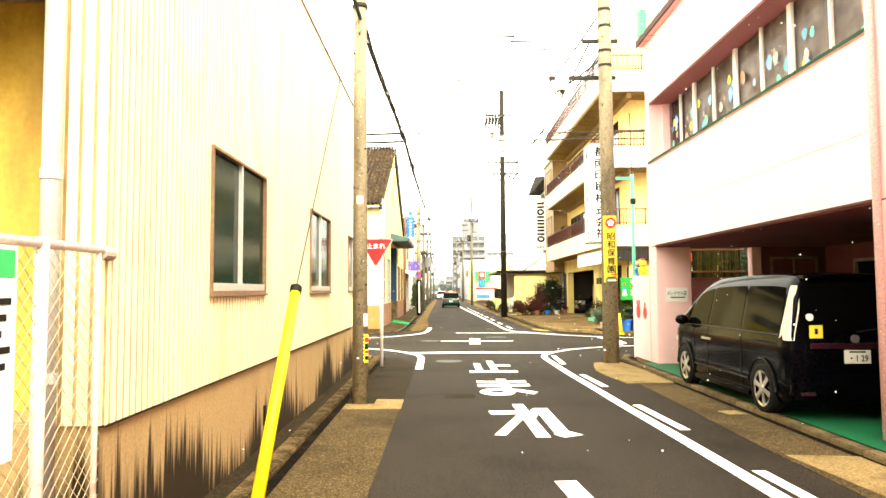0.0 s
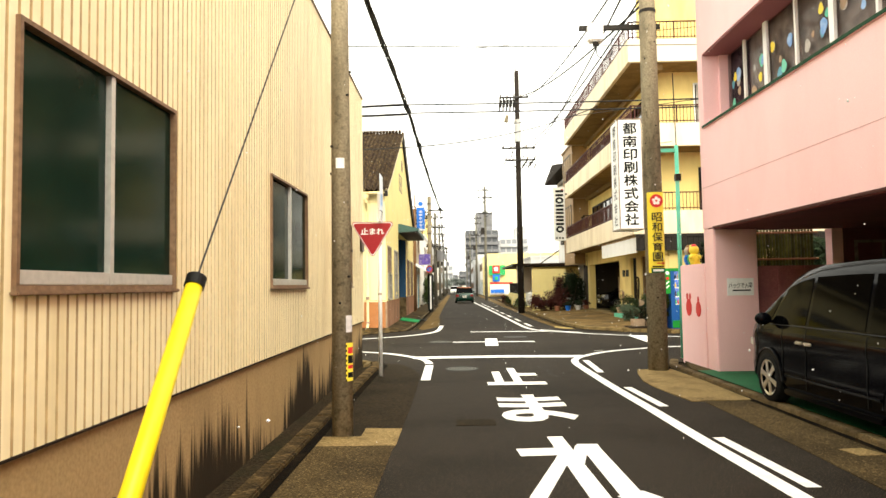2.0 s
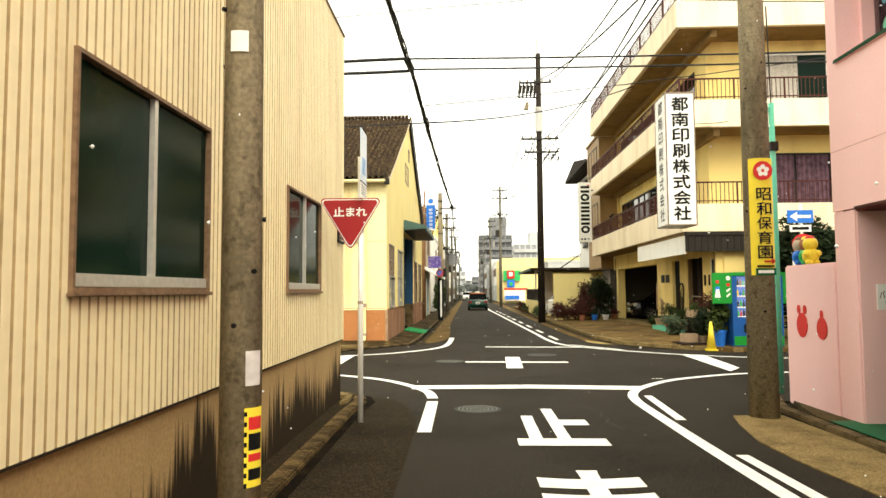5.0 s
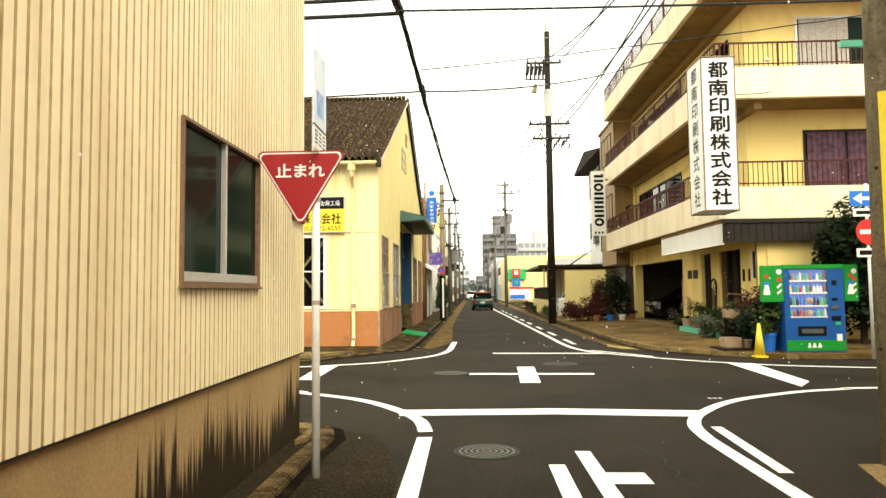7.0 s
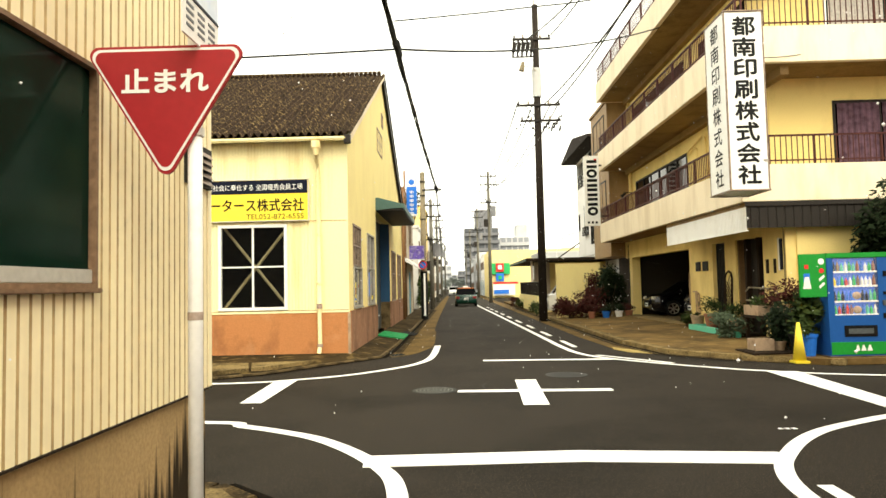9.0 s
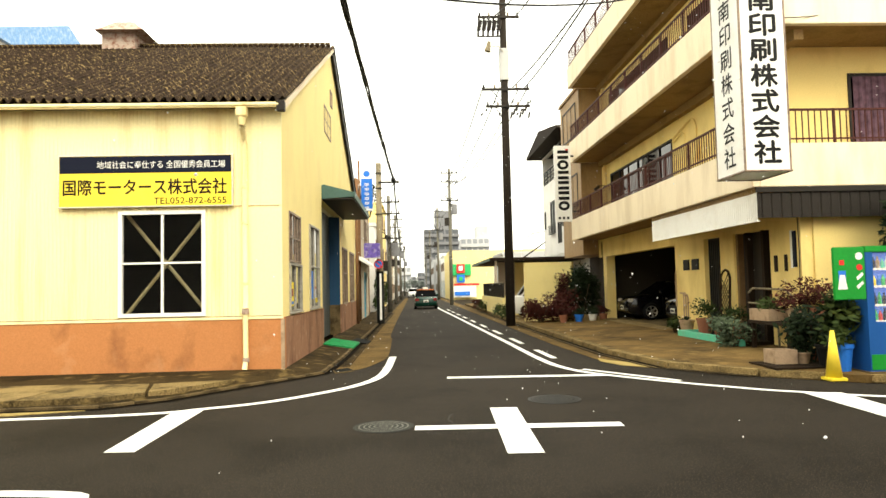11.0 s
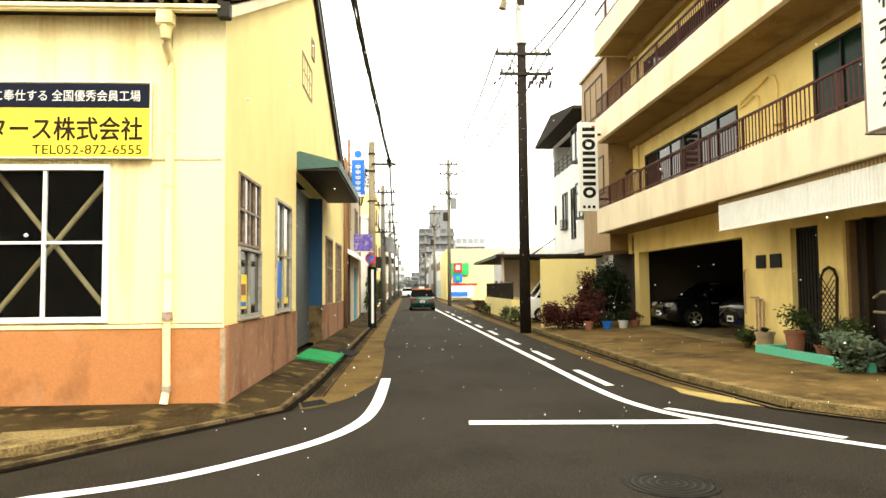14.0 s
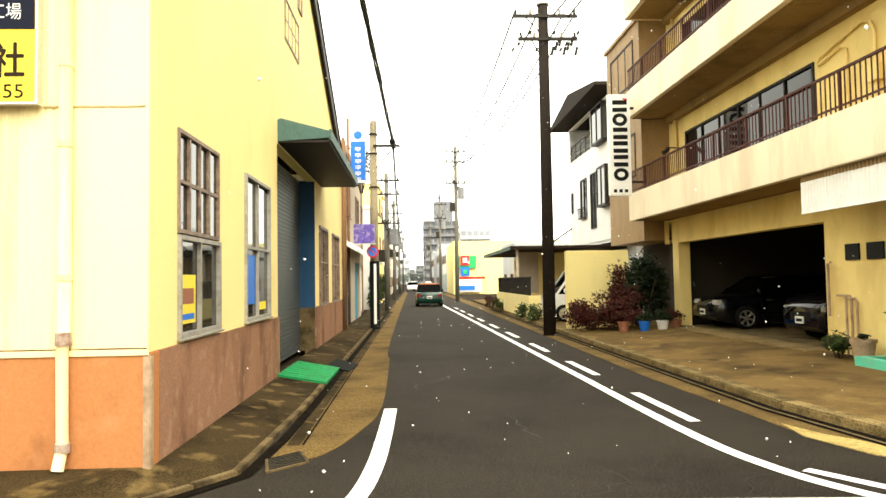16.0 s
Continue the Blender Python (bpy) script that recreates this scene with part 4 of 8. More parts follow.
window("front_window", shop, "y", MY0, -1, *fr_win, WHITE, SHOP_GLASS, 2, bars=(2.2,), frame=0.07, proud=0.04)
bm = bmesh.new()
rod(bm, (-5.6, 28.3, 1.2), (-4.05, 28.3, 3.15), 0.035, n=8), rod(bm, (-4.05, 28.37, 1.2), (-5.6, 28.37, 3.15), 0.035, n=8)
part("cross_brace", bm, YELLOW_PANEL, shop)
# added black sheet that stands for the dark inside of the workshop
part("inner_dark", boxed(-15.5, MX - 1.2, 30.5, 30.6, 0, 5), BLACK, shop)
window("side_window", shop, "x", MX, 1, 28.83, 30.25, 1.17, 2.19, GREY_ALU, SIDE_GLASS, 2, sill=0.03, proud=0.04, frame=0.045)
window("side_window", shop, "x", MX, 1, 28.83, 30.25, 2.21, 3.25, STEEL_FRAME, SIDE_GLASS, 4, bars=(2.73,), frame=0.04, proud=0.02)
window("side_window", shop, "x", MX, 1, 31.5, 33.08, 1.17, 3.22, GREY_ALU, SIDE_GLASS, 2, bars=(2.2,), sill=0.03, proud=0.04, frame=0.045)
window("side_window", shop, "x", MX, 1, 38.98, 40.6, 1.1, 3.1, STEEL_FRAME, SIDE_GLASS, 3, bars=(2.2,), proud=0.04)
window("side_window", shop, "x", MX, 1, 41.68, 43.4, 1.1, 3.08, STEEL_FRAME, SIDE_GLASS, 3, bars=(2.2,), proud=0.04)
window("gable_window", shop, "x", MX, 1, 34.55, 36.1, 6.2, 7.0, STEEL_FRAME, BLACK_GLASS, 4, bars=(6.6,), frame=0.04, proud=0.02)
window("gable_vent", shop, "x", MX, 1, 36.0, 36.5, 7.35, 7.85, STEEL_FRAME, BLACK_GLASS, 2, frame=0.05, proud=0.03)
part("shutter_reveal", boxed(MX - 0.6, MX - 0.22, 38.3, 38.45, 0.1, 4.1), DEEP_BLUE, shop, "deep blue painted reveal")
part("reveal_foot", boxed(MX - 0.4, MX - 0.01, 38.27, 38.3, 0.1, 1.1), KERB, shop)
part("shutter_reveal", boxed(MX - 0.22, MX - 0.002, 38.28, 38.31, 1.1, 4.08), DEEP_BLUE, shop)
sh = part("roller_shutter", boxed(MX - 0.43, MX - 0.38, 33.7, 38.4, 0.1, 4.1), SHUTTER, shop)
for k in range(48):
    part("shutter_slat", boxed(MX - 0.38, MX - 0.36, 33.75, 38.29, 0.12 + 0.083 * k, 0.19 + 0.083 * k), SHUTTER, sh)
part("near_reveal", boxed(MX - 0.38, MX - 0.2, 33.7, 33.8, 0.1, 4.1), SHUTTER, shop)
aw = part("awning", loft(bmesh.new(), [[(MX, y, 4.52), (MX + 0.06, y, 4.54), (-1.7, y, 4.32), (-1.68, y, 4.2), (MX, y, 4.14)] for y in (33.85, 39.6)]), TEAL, shop, "dark teal metal awning")
part("fascia", boxed(-1.695, -1.66, 33.83, 39.62, 4.16, 4.34), TEAL, aw)
part("soffit", boxed(MX, -1.7, 33.87, 39.58, 4.12, 4.16), DARK_METAL, aw)


def roof_sheet(name, y0, z0, y1, z1, x0, x1, parent, waves=0.185):
    """Corrugated roof sheet whose waves run up the slope."""
    bm, prev, x = bmesh.new(), None, x0
    n = int((x1 - x0) / (waves / 6))
    for k in range(n + 1):
        x = x0 + (x1 - x0) * k / n
        h = 0.055 * math.cos(6.2832 * (x - x0) / waves)
        row = []
        for s in range(9):
            t = s / 8
            lap = 0.05 * (1 - (t * 2.999) % 1)
            row.append(bm.verts.new((x, y0 + (y1 - y0) * t, z0 + (z1 - z0) * t + h + lap)))
        if prev:
            for a, b, c, d in zip(prev, prev[1:], row[1:], row):
                bm.faces.new((a, d, c, b))
        prev = row
    return part(name, bm, ROOF_BROWN, parent, "weathered dark brown corrugated roof sheets")


rs = (MRZ - MEZ) / (MRY - MY0)
roof_sheet("roof", MY0 - 0.26, MEZ - 0.26 * rs + 0.16, MRY, MRZ + 0.16, -16, MX + 0.14, shop)
roof_sheet("roof", MY1 + 0.5, MEZ - 0.5 * rs + 0.16, MRY, MRZ + 0.16, -16, MX + 0.14, shop)
cap_mesh = part("ridge_cap", rodded((0, 0, 0), (0.13, 0, 0), 0.1, n=10), ROOF_BROWN, shop)
cap_mesh.location = (-16, MRY, MRZ + 0.2)
for k in range(1, 84):
    o = new("ridge_cap", cap_mesh.data)
    o.parent, o.location = shop, (-16 + 0.16 * k, MRY, MRZ + 0.2)
ya, za = MY0 - 0.22, MEZ - 0.22 * rs
part("front_flashing", prism(bmesh.new(), [(MX + 0.03, ya, za - 0.03), (MX + 0.03, MRY, MRZ - 0.02), (MX + 0.03, MRY, MRZ + 0.12), (MX + 0.03, ya, za + 0.13)], (0.08, 0, 0)), BAND, shop, "pale flashing under the roof sheets")
part("eave_end", boxed(MX - 0.02, MX + 0.13, ya - 0.12, ya + 0.03, za - 0.06, za + 0.14, bevel=0.01), DARK_METAL, shop)
yb, zb = MY1 + 0.5, MEZ - 0.5 * rs
part("barge_board", prism(bmesh.new(), [(MX + 0.05, yb, zb - 0.22), (MX + 0.05, MRY, MRZ - 0.2), (MX + 0.05, MRY, MRZ + 0.12), (MX + 0.05, yb, zb + 0.1)], (0.06, 0, 0)), DARK_METAL, shop)
gut = part("gutter", boxed(-16, MX + 0.05, MY0 - 0.36, MY0 - 0.22, MEZ - 0.09, MEZ - 0.0, bevel=0.03), YELLOW_PANEL, shop)
# board in a dark colour that stands for the shadow below the gutter
part("eave_board", boxed(-16, MX, MY0 - 0.21, MY0, MEZ - 0.04, MEZ + 0.01), WOOD_DARK, shop)
ven = part("roof_ventilator", boxed(-9.5, -8.5, 35.9, 36.7, MRZ, MRZ + 0.55), RUST, shop)
part("ventilator_hood", loft(bmesh.new(), [[(-9.6 + d, 35.6 + d, z), (-8.15 - d, 35.6 + d, z), (-8.15 - d, 37 - d, z), (-9.6 + d, 37 - d, z)] for d, z in ((0, MRZ + 0.5), (0.15, MRZ + 0.62), (0.45, MRZ + 0.9))]), RUST, ven)
dp = thing("downpipe", "cream downpipe with hopper on the workshop front", "downpipe")
part("hopper", boxed(-3.36, -3.16, MY0 - 0.36, MY0 - 0.18, MEZ - 0.27, MEZ - 0.08, bevel=0.02), YELLOW_PANEL, dp)
part("hopper_neck", rodded((-3.26, MY0 - 0.26, MEZ - 0.43), (-3.26, MY0 - 0.26, MEZ - 0.26), 0.06, 0.085, n=12), YELLOW_PANEL, dp)
bm = bmesh.new()
tube(bm, [(-3.26, MY0 - 0.26, MEZ - 0.42), (-3.26, MY0 - 0.24, MEZ - 0.5), (-3.26, MY0 - 0.1, MEZ - 0.62), (-3.26, MY0 - 0.06, MEZ - 0.75), (-3.26, MY0 - 0.06, 1.2)], 0.055, 12)
part("pipe", bm, YELLOW_PANEL, dp, smooth=True)
bm = bmesh.new()
tube(bm, [(-3.26, MY0 - 0.07, 1.28), (-3.26, MY0 - 0.09, 1.1), (-3.25, MY0 - 0.09, 0.35), (-3.27, MY0 - 0.13, 0.16)], 0.05, 12)
part("lower_pipe", bm, YELLOW_PANEL, dp, smooth=True)
part("joint", rodded((-3.26, MY0 - 0.07, 1.2), (-3.26, MY0 - 0.075, 1.31), 0.068, 0.062, n=14), RUST, dp, "rust-stained pipe joint")
part("foot_joint", rodded((-3.25, MY0 - 0.09, 0.3), (-3.25, MY0 - 0.09, 0.38), 0.06, n=14), RUST, dp, "rust-stained pipe joint")
for z in (1.75, 2.9, 3.6):
    part("collar", rodded((-3.26, MY0 - 0.06, z), (-3.26, MY0 - 0.06, z + 0.05), 0.062, n=12), YELLOW_PANEL, dp)

ms = thing("workshop_sign", "yellow workshop signboard with a navy top band", "sign")
part("board", boxed(-6.72, -3.5, MY0 - 0.1, MY0 - 0.03, 3.28, 4.25, bevel=0.008), SIGN_YELLOW, ms)
part("band", boxed(-6.71, -3.51, MY0 - 0.105, MY0 - 0.1, 3.92, 4.235), NAVY, ms)
bm = bmesh.new()
box(bm, -6.74, -3.48, MY0 - 0.11, MY0 - 0.03, 4.245, 4.265), box(bm, -6.74, -3.48, MY0 - 0.11, MY0 - 0.03, 3.265, 3.285), box(bm, -3.5, -3.48, MY0 - 0.11, MY0 - 0.03, 3.285, 4.245), box(bm, -6.74, -6.72, MY0 - 0.11, MY0 - 0.03, 3.285, 4.245)
part("edge_trim", bm, ALU, ms)
lettering("letters", "地域社会に奉仕する 全国優秀会員工場", WHITE, ms, on(SOUTH, -4.82, MY0 - 0.106, 4.075), 2.4, 0.145, 0.0)
lettering("letters", "国際モータース株式会社", WOOD_DARK, ms, on(SOUTH, -5.12, MY0 - 0.101, 3.65), 3.05, 0.3, 0.0, heavy=0.006)
lettering("letters", "TEL052-872-6555", WOOD_DARK, ms, on(SOUTH, -4.28, MY0 - 0.101, 3.38), 1.36, 0.12, 0.0)


# ---- the pink nursery ----
DUSKY = material("dusky_red_sheet", (0.4, 0.15, 0.15), 0.6, spec=0.15, grain=30, vary=0.12, bump=0.05, stain=(0.25, 0.08, 0.08), stain_scale=2, stain_amount=0.6)
JOINT = material("pink_joint", (0.62, 0.36, 0.35), 0.8, grain=40, vary=0.2, bump=0.05)
# underside of the window recess: its shade is in the maroon colour
MAROON = material("shaded_pink_soffit", (0.28, 0.12, 0.12), 0.8, spec=0.1, grain=40, vary=0.1, bump=0.08)
NET = material("net_curtain", (0.5, 0.4, 0.35), 0.9, spec=0.1, grain=5, vary=0.35, bump=0.1, stain=(0.22, 0.17, 0.14), stain_scale=2.2, stain_amount=0.7)
LEDGE_GREEN = material("dark_green_trim", (0.008, 0.05, 0.02), 0.6, spec=0.1, grain=40, vary=0.2, bump=0.1)
PX, PN = 4.72, 15.6
nursery = thing("nursery_building", "pink rendered nursery with a carport and a ribbon window", "building")
part("wall", wall_with_holes(bmesh.new(), "x", PX, 0.3, -4, PN, 2.66, 7.35, [(7.4, 15.36, 4.55, 5.93)]), PINK, nursery)
part("wall", boxed(PX + 0.3, 14, PN - 0.25, PN, 2.66, 7.35), PINK, nursery)
part("pier", boxed(PX + 0.004, 5.5, 15.1, PN, 0.0, 2.66, bevel=0.02), PINK, nursery)
part("pier", boxed(PX + 0.004, 5.1, 6.7, 7.35, 0.0, 2.66, bevel=0.02), PINK, nursery)
part("wall", boxed(PX, PX + 0.2, -4, 6.7, 0.0, 2.66), PINK, nursery)
part("back_wall", boxed(14, 14.2, -4, PN, 0, 7.35), PINK, nursery)
part("roof_slab", boxed(PX - 0.12, 14.2, -4, PN + 0.12, 7.35, 7.52, bevel=0.015), PINK, nursery)
part("roof_trim", boxed(PX - 0.15, PX - 0.12, -4, PN + 0.15, 7.36, 7.5), RAIL_RED, nursery)
part("roof_corner_sheet", boxed(PX - 0.1, PX + 0.05, PN - 0.1, PN + 0.14, 7.52, 8.2), GREEN, nursery, "bright green sheet on the roof corner")
part("joint", boxed(PX - 0.003, PX + 0.01, -4, PN, 3.423, 3.433), JOINT, nursery)
part("lintel_trim", boxed(PX - 0.012, PX + 0.01, 7.35, 15.1, 2.64, 2.675), RAIL_RED, nursery)
# ceiling and inner walls carry the carport's shade in their colour
part("carport_ceiling", boxed(PX + 0.02, 12, -4, 15.4, 2.62, 2.66), PINK_SHADE, nursery)
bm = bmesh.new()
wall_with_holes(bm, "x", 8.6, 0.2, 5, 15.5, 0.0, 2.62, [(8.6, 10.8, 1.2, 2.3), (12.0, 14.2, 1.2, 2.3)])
part("carport_back_wall", bm, PINK_SHADE, nursery)
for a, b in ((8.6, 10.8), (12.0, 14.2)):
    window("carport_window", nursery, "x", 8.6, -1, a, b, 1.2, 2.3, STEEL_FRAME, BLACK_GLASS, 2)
part("carport_side_wall", boxed(5, 8.6, 4.8, 5.0, 0, 2.62), PINK_SHADE, nursery)
# added black sheet for the darkness behind the carport windows
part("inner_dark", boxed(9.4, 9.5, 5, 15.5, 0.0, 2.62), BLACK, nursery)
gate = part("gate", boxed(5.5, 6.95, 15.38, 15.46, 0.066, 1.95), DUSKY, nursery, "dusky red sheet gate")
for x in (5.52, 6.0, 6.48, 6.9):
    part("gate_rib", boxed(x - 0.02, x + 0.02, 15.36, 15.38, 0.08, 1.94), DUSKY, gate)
part("gate_wall", boxed(6.95, 8.6, 15.51, 15.6, 0, 1.95), PINK_SHADE, nursery)
part("carport_end_wall", boxed(7.15, 8.6, 15.3, 15.5, 0, 2.62), PINK_SHADE, nursery)
window("carport_window", nursery, "y", 15.3, -1, 7.35, 8.4, 1.75, 2.4, STEEL_FRAME, BLACK_GLASS, 2, frame=0.05, proud=0.03)
part("gate_post", boxed(6.95, 7.15, 15.3, 15.52, 0, 2.62), PINK, nursery)
part("carport_floor", boxed(4.42, 8.6, 5.0, 15.3, 0.05, 0.066), GREEN_FLOOR, nursery, "green painted concrete floor")
part("inner_floor", boxed(PX + 0.3, 14, -4, PN - 0.25, 4.4, 4.5), PINK_SHADE, nursery)
part("recess_side", boxed(PX + 0.3, PX + 0.5, 15.3, 15.36, 4.55, 5.93), PINK, nursery)
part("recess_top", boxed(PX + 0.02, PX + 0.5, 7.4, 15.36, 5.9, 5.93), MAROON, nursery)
part("window_ledge", boxed(PX - 0.03, PX + 0.5, 7.4, 15.36, 4.53, 4.57), PINK, nursery)
part("green_ledge_trim", boxed(PX - 0.045, PX - 0.03, 7.38, 15.37, 4.535, 4.575), LEDGE_GREEN, nursery, "dark green trim along the ledge")
edges = [15.3, 14.5, 13.65, 12.7, 11.7, 10.75, 9.8, 8.8, 7.75]
arts = [BLUE_SHEET, PALE_POT, MINT, SIGN_YELLOW, PALE_SHEET, PALE_BLUE]
for k, (b, a) in enumerate(zip(edges, edges[1:])):
    w = part("ribbon_window", boxed(PX + 0.42, PX + 0.47, a, a + (0.12 if k % 2 else 0.05), 4.57, 5.9), WHITE, nursery)
    part("pane", boxed(PX + 0.46, PX + 0.466, a + 0.05, b, 4.6, 5.88), SHOP_GLASS, w)
    part("curtain", boxed(PX + 0.52, PX + 0.53, a, b, 4.57, 5.9), NET if k != 0 else CURTAIN, w, "drawn net curtain")
    rnd = random.Random(k)
    for q in range(6):
        y, z, r = rnd.uniform(a + 0.2, b - 0.15), rnd.uniform(4.7, 5.45), rnd.uniform(0.035, 0.1)
        bm = bmesh.new()
        bm.faces.new([bm.verts.new((PX + 0.457 - 0.0025 * q, y + r * (1 + 0.22 * math.sin(3 * t + q)) * math.cos(t), z + 1.3 * r * math.sin(t))) for t in [6.2832 * j / 14 for j in range(14)]])
        part("paper_cutout", bm, arts[(2 * k + q) % 6], w, "coloured paper cut-out stuck on the pane")
for y in (7.27, 6.4):
    part("wall_pipe", rodded((PX - 0.06, y, 0.1), (PX - 0.06, y, 7.3), 0.045, n=10), JOINT, nursery, smooth=True)
low = solid("garden_wall", boxed(PX, PX + 0.18, PN, 17.0, 0.0, 2.02, bevel=0.02), PINK, "low pink rendered garden wall with red animal cut-outs", "wall")
part("return_wall", boxed(PX + 0.18, 9.5, 16.84, 17.0, 0, 1.6), PINK, low)


def red_shape(name, y, z, s, ears):
    bm = bmesh.new()
    loops = [[(0.1 * math.cos(t) * (1 + 0.06 * math.cos(2 * t)), 0.12 * math.sin(t)) for t in [6.2832 * j / 18 for j in range(18)]]]
    for e in ears:
        loops.append([(e + 0.032 * math.cos(t), 0.15 + 0.045 * math.sin(t)) for t in [6.2832 * j / 10 for j in range(10)]])
    for lp in loops:
        prism(bm, [(PX - 0.012, y + s * a, z + s * b) for a, b in lp], (0.01, 0, 0))
    part(name, bm, BRIGHT_RED, low, "flat red animal cut-out")


red_shape("cutout", 16.52, 1.17, 1.45, (-0.06, 0.06))
red_shape("cutout", 15.98, 1.15, 1.25, (0.0,))
board = thing("notice_board", "small white notice board screwed to the pink pier", "sign")
part("board", boxed(4.93, 5.4, 15.075, 15.1, 1.42, 1.73), WHITE, board)
lettering("letters", "バックで入園", BLACK, board, on(SOUTH, 5.16, 15.074, 1.6), 0.42, 0.1, 0.014)
part("text_bar", boxed(5.02, 5.34, 15.071, 15.075, 1.5, 1.525), BLACK, board)

BAMBOO = material("green_bamboo", (0.05, 0.06, 0.012), 0.6, spec=0.1, grain=8, vary=0.3, bump=0.05, rand=0.6)
fence = thing("bamboo_screen", "green bamboo screen behind the carport", "fence")
for k in range(26):
    part("cane", rodded((5.55 + 0.062 * k, 16.3, 0.1), (5.55 + 0.062 * k, 16.3, 2.75 + random.uniform(-0.05, 0.05)), 0.026, n=8), BAMBOO, fence)
for z in (2.1, 2.62):
    part("rail", rodded((5.5, 16.26, z), (7.2, 16.26, z), 0.02, n=8), WOOD, fence)


def toy(x, y, body, head, hat, label):
    ob = bmesh.new()
    for c, r, s in (((0, 0, 0.12), 0.11, 1.1), ((0, 0, 0.29), 0.1, 1.0), ((-0.07, -0.06, 0.15), 0.05, 1), ((0.07, -0.06, 0.15), 0.05, 1), ((-0.05, -0.05, 0.03), 0.05, 0.8), ((0.05, -0.05, 0.03), 0.05, 0.8), ((0, 0.01, 0.37), 0.06, 0.7)):
        bmesh.ops.create_uvsphere(ob, u_segments=12, v_segments=8, radius=r, matrix=Matrix.LocRotScale(Vector((x, y, 2.02)) + Vector(c), None, (1, 1, s)))
    o = solid("garden_figure", ob, body, label, "figurine", "figures on the wall", smooth=True)
    o.data.materials.append(head), o.data.materials.append(hat)
    for f in o.data.polygons:
        z = f.center.z - 2.02
        f.material_index = 0 if z < 0.2 else 1 if z < 0.36 else 2


toy(4.82, 16.72, BLUE, BEIGE, WOOD, "small painted plastic figure in blue standing on the wall")
toy(4.82, 16.42, SIGN_YELLOW, SIGN_YELLOW, BRIGHT_RED, "small yellow plastic figure standing on the wall")
toy(4.84, 16.57, GREEN, TERRA_POT, SIGN_YELLOW, "small painted plastic figure in green standing on the wall")

# ---- the printing works ----
BX, BS, BN, WW, SW, TW = 6.63, 28.0, 43.4, 8.0, 29.4, 9.5
works = thing("printing_works", "four-storey cream building with wrap-around balconies and garage", "building")
# near-black walls and ceiling: the garage's inner shade put into the colour
GARAGE = material("shaded_garage_wall", (0.035, 0.028, 0.02), 0.9, grain=30, vary=0.2, bump=0.1)
bar_meshes = {}


def bar_at(parent, x, y, z, thick):
    if thick not in bar_meshes:
        r = 0.022 if thick else 0.009
        first = part("baluster", boxed(-r, r, -r, r, 0, 0.66), RAIL_RED, parent)
        bar_meshes[thick] = first.data
    else:
        first = new("baluster", bar_meshes[thick])
        first.parent = parent
    first.location = (x, y, z)


floors = [3.47, 6.75, 9.95]
bm = bmesh.new()
wall_with_holes(bm, "x", WW, 0.25, SW, BN, 3.45, 9.96, [(35.5, 42.1, 4.35, 6.05), (30.6, 32.3, 4.35, 6.3)])
part("wall", bm, CREAM, works)
bm = bmesh.new()
wall_with_holes(bm, "y", SW, 0.25, WW + 0.25, 22, 3.45, 9.96, [(9.6, 12.0, 4.4, 6.15), (9.5, 12.0, 7.7, 9.5)])
part("wall", bm, CREAM, works)
bm = bmesh.new()
for y0, y1 in ((35.5, 42.0), (30.5, 34.0)):
    box(bm, WW - 0.02, WW - 0.005, y0, y1, 7.7, 9.3), box(bm, TW - 0.02, TW - 0.005, y0, y1, 10.9, 12.5)
part("upper_glazing", bm, BLACK_GLASS, works, "dark balcony windows")
part("wall", boxed(TW, TW + 0.25, SW + 0.25, BN, 10.09, 13.2), CREAM, works)
part("wall", boxed(7.42, 22, SW, SW + 0.25, 10.09, 13.9), CREAM, works)
part("wall", boxed(WW, 22, BN, BN + 0.2, 0, 9.96), CREAM, works)
part("wall", boxed(TW, 22, BN, BN + 0.2, 9.96, 13.2), CREAM, works)
part("wall", boxed(22, 22.2, SW, BN, 0, 13.2), CREAM, works)
part("roof", boxed(TW - 0.1, 22.3, SW + 0.25, BN + 0.3, 13.2, 13.4, bevel=0.02), BAND, works)
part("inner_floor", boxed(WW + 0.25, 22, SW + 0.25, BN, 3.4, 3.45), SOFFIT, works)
window("long_window", works, "x", WW, -1, 35.5, 42.1, 4.35, 6.05, DARK_METAL, BLACK_GLASS, 6, bars=(5.6,), frame=0.06, proud=0.03)
window("balcony_window", works, "x", WW, -1, 30.6, 32.3, 4.35, 6.3, DARK_METAL, DARK_GLASS, 2, frame=0.06, proud=0.03)
window("balcony_window", works, "y", SW, -1, 9.6, 12.0, 4.4, 6.15, DARK_METAL, BLACK_GLASS, 2, frame=0.06, proud=0.03)
window("balcony_window", works, "y", SW, -1, 9.5, 12.0, 7.7, 9.5, ALU, DARK_GLASS, 2, frame=0.06, proud=0.03)
for x0, x1 in ((9.7, 10.76), (10.84, 11.9)):
    part("curtain", ribbed(bmesh.new(), "y", SW - 0.035, x0, x1, 4.5, 6.08, pitch=0.15, groove=0.1, depth=0.03, out=-1), CURTAIN, works, "mauve pleated curtain at the balcony window").data.materials.append(CURTAIN)
# pale pleated sheet added before the pane to make this window lighter
part("curtain", ribbed(bmesh.new(), "y", SW - 0.035, 9.6, 11.0, 7.8, 9.42, pitch=0.2, groove=0.1, depth=0.02, out=-1), PALE_SHEET, works, "pale pleated sheet added before the upper balcony window").data.materials.append(PALE_SHEET)
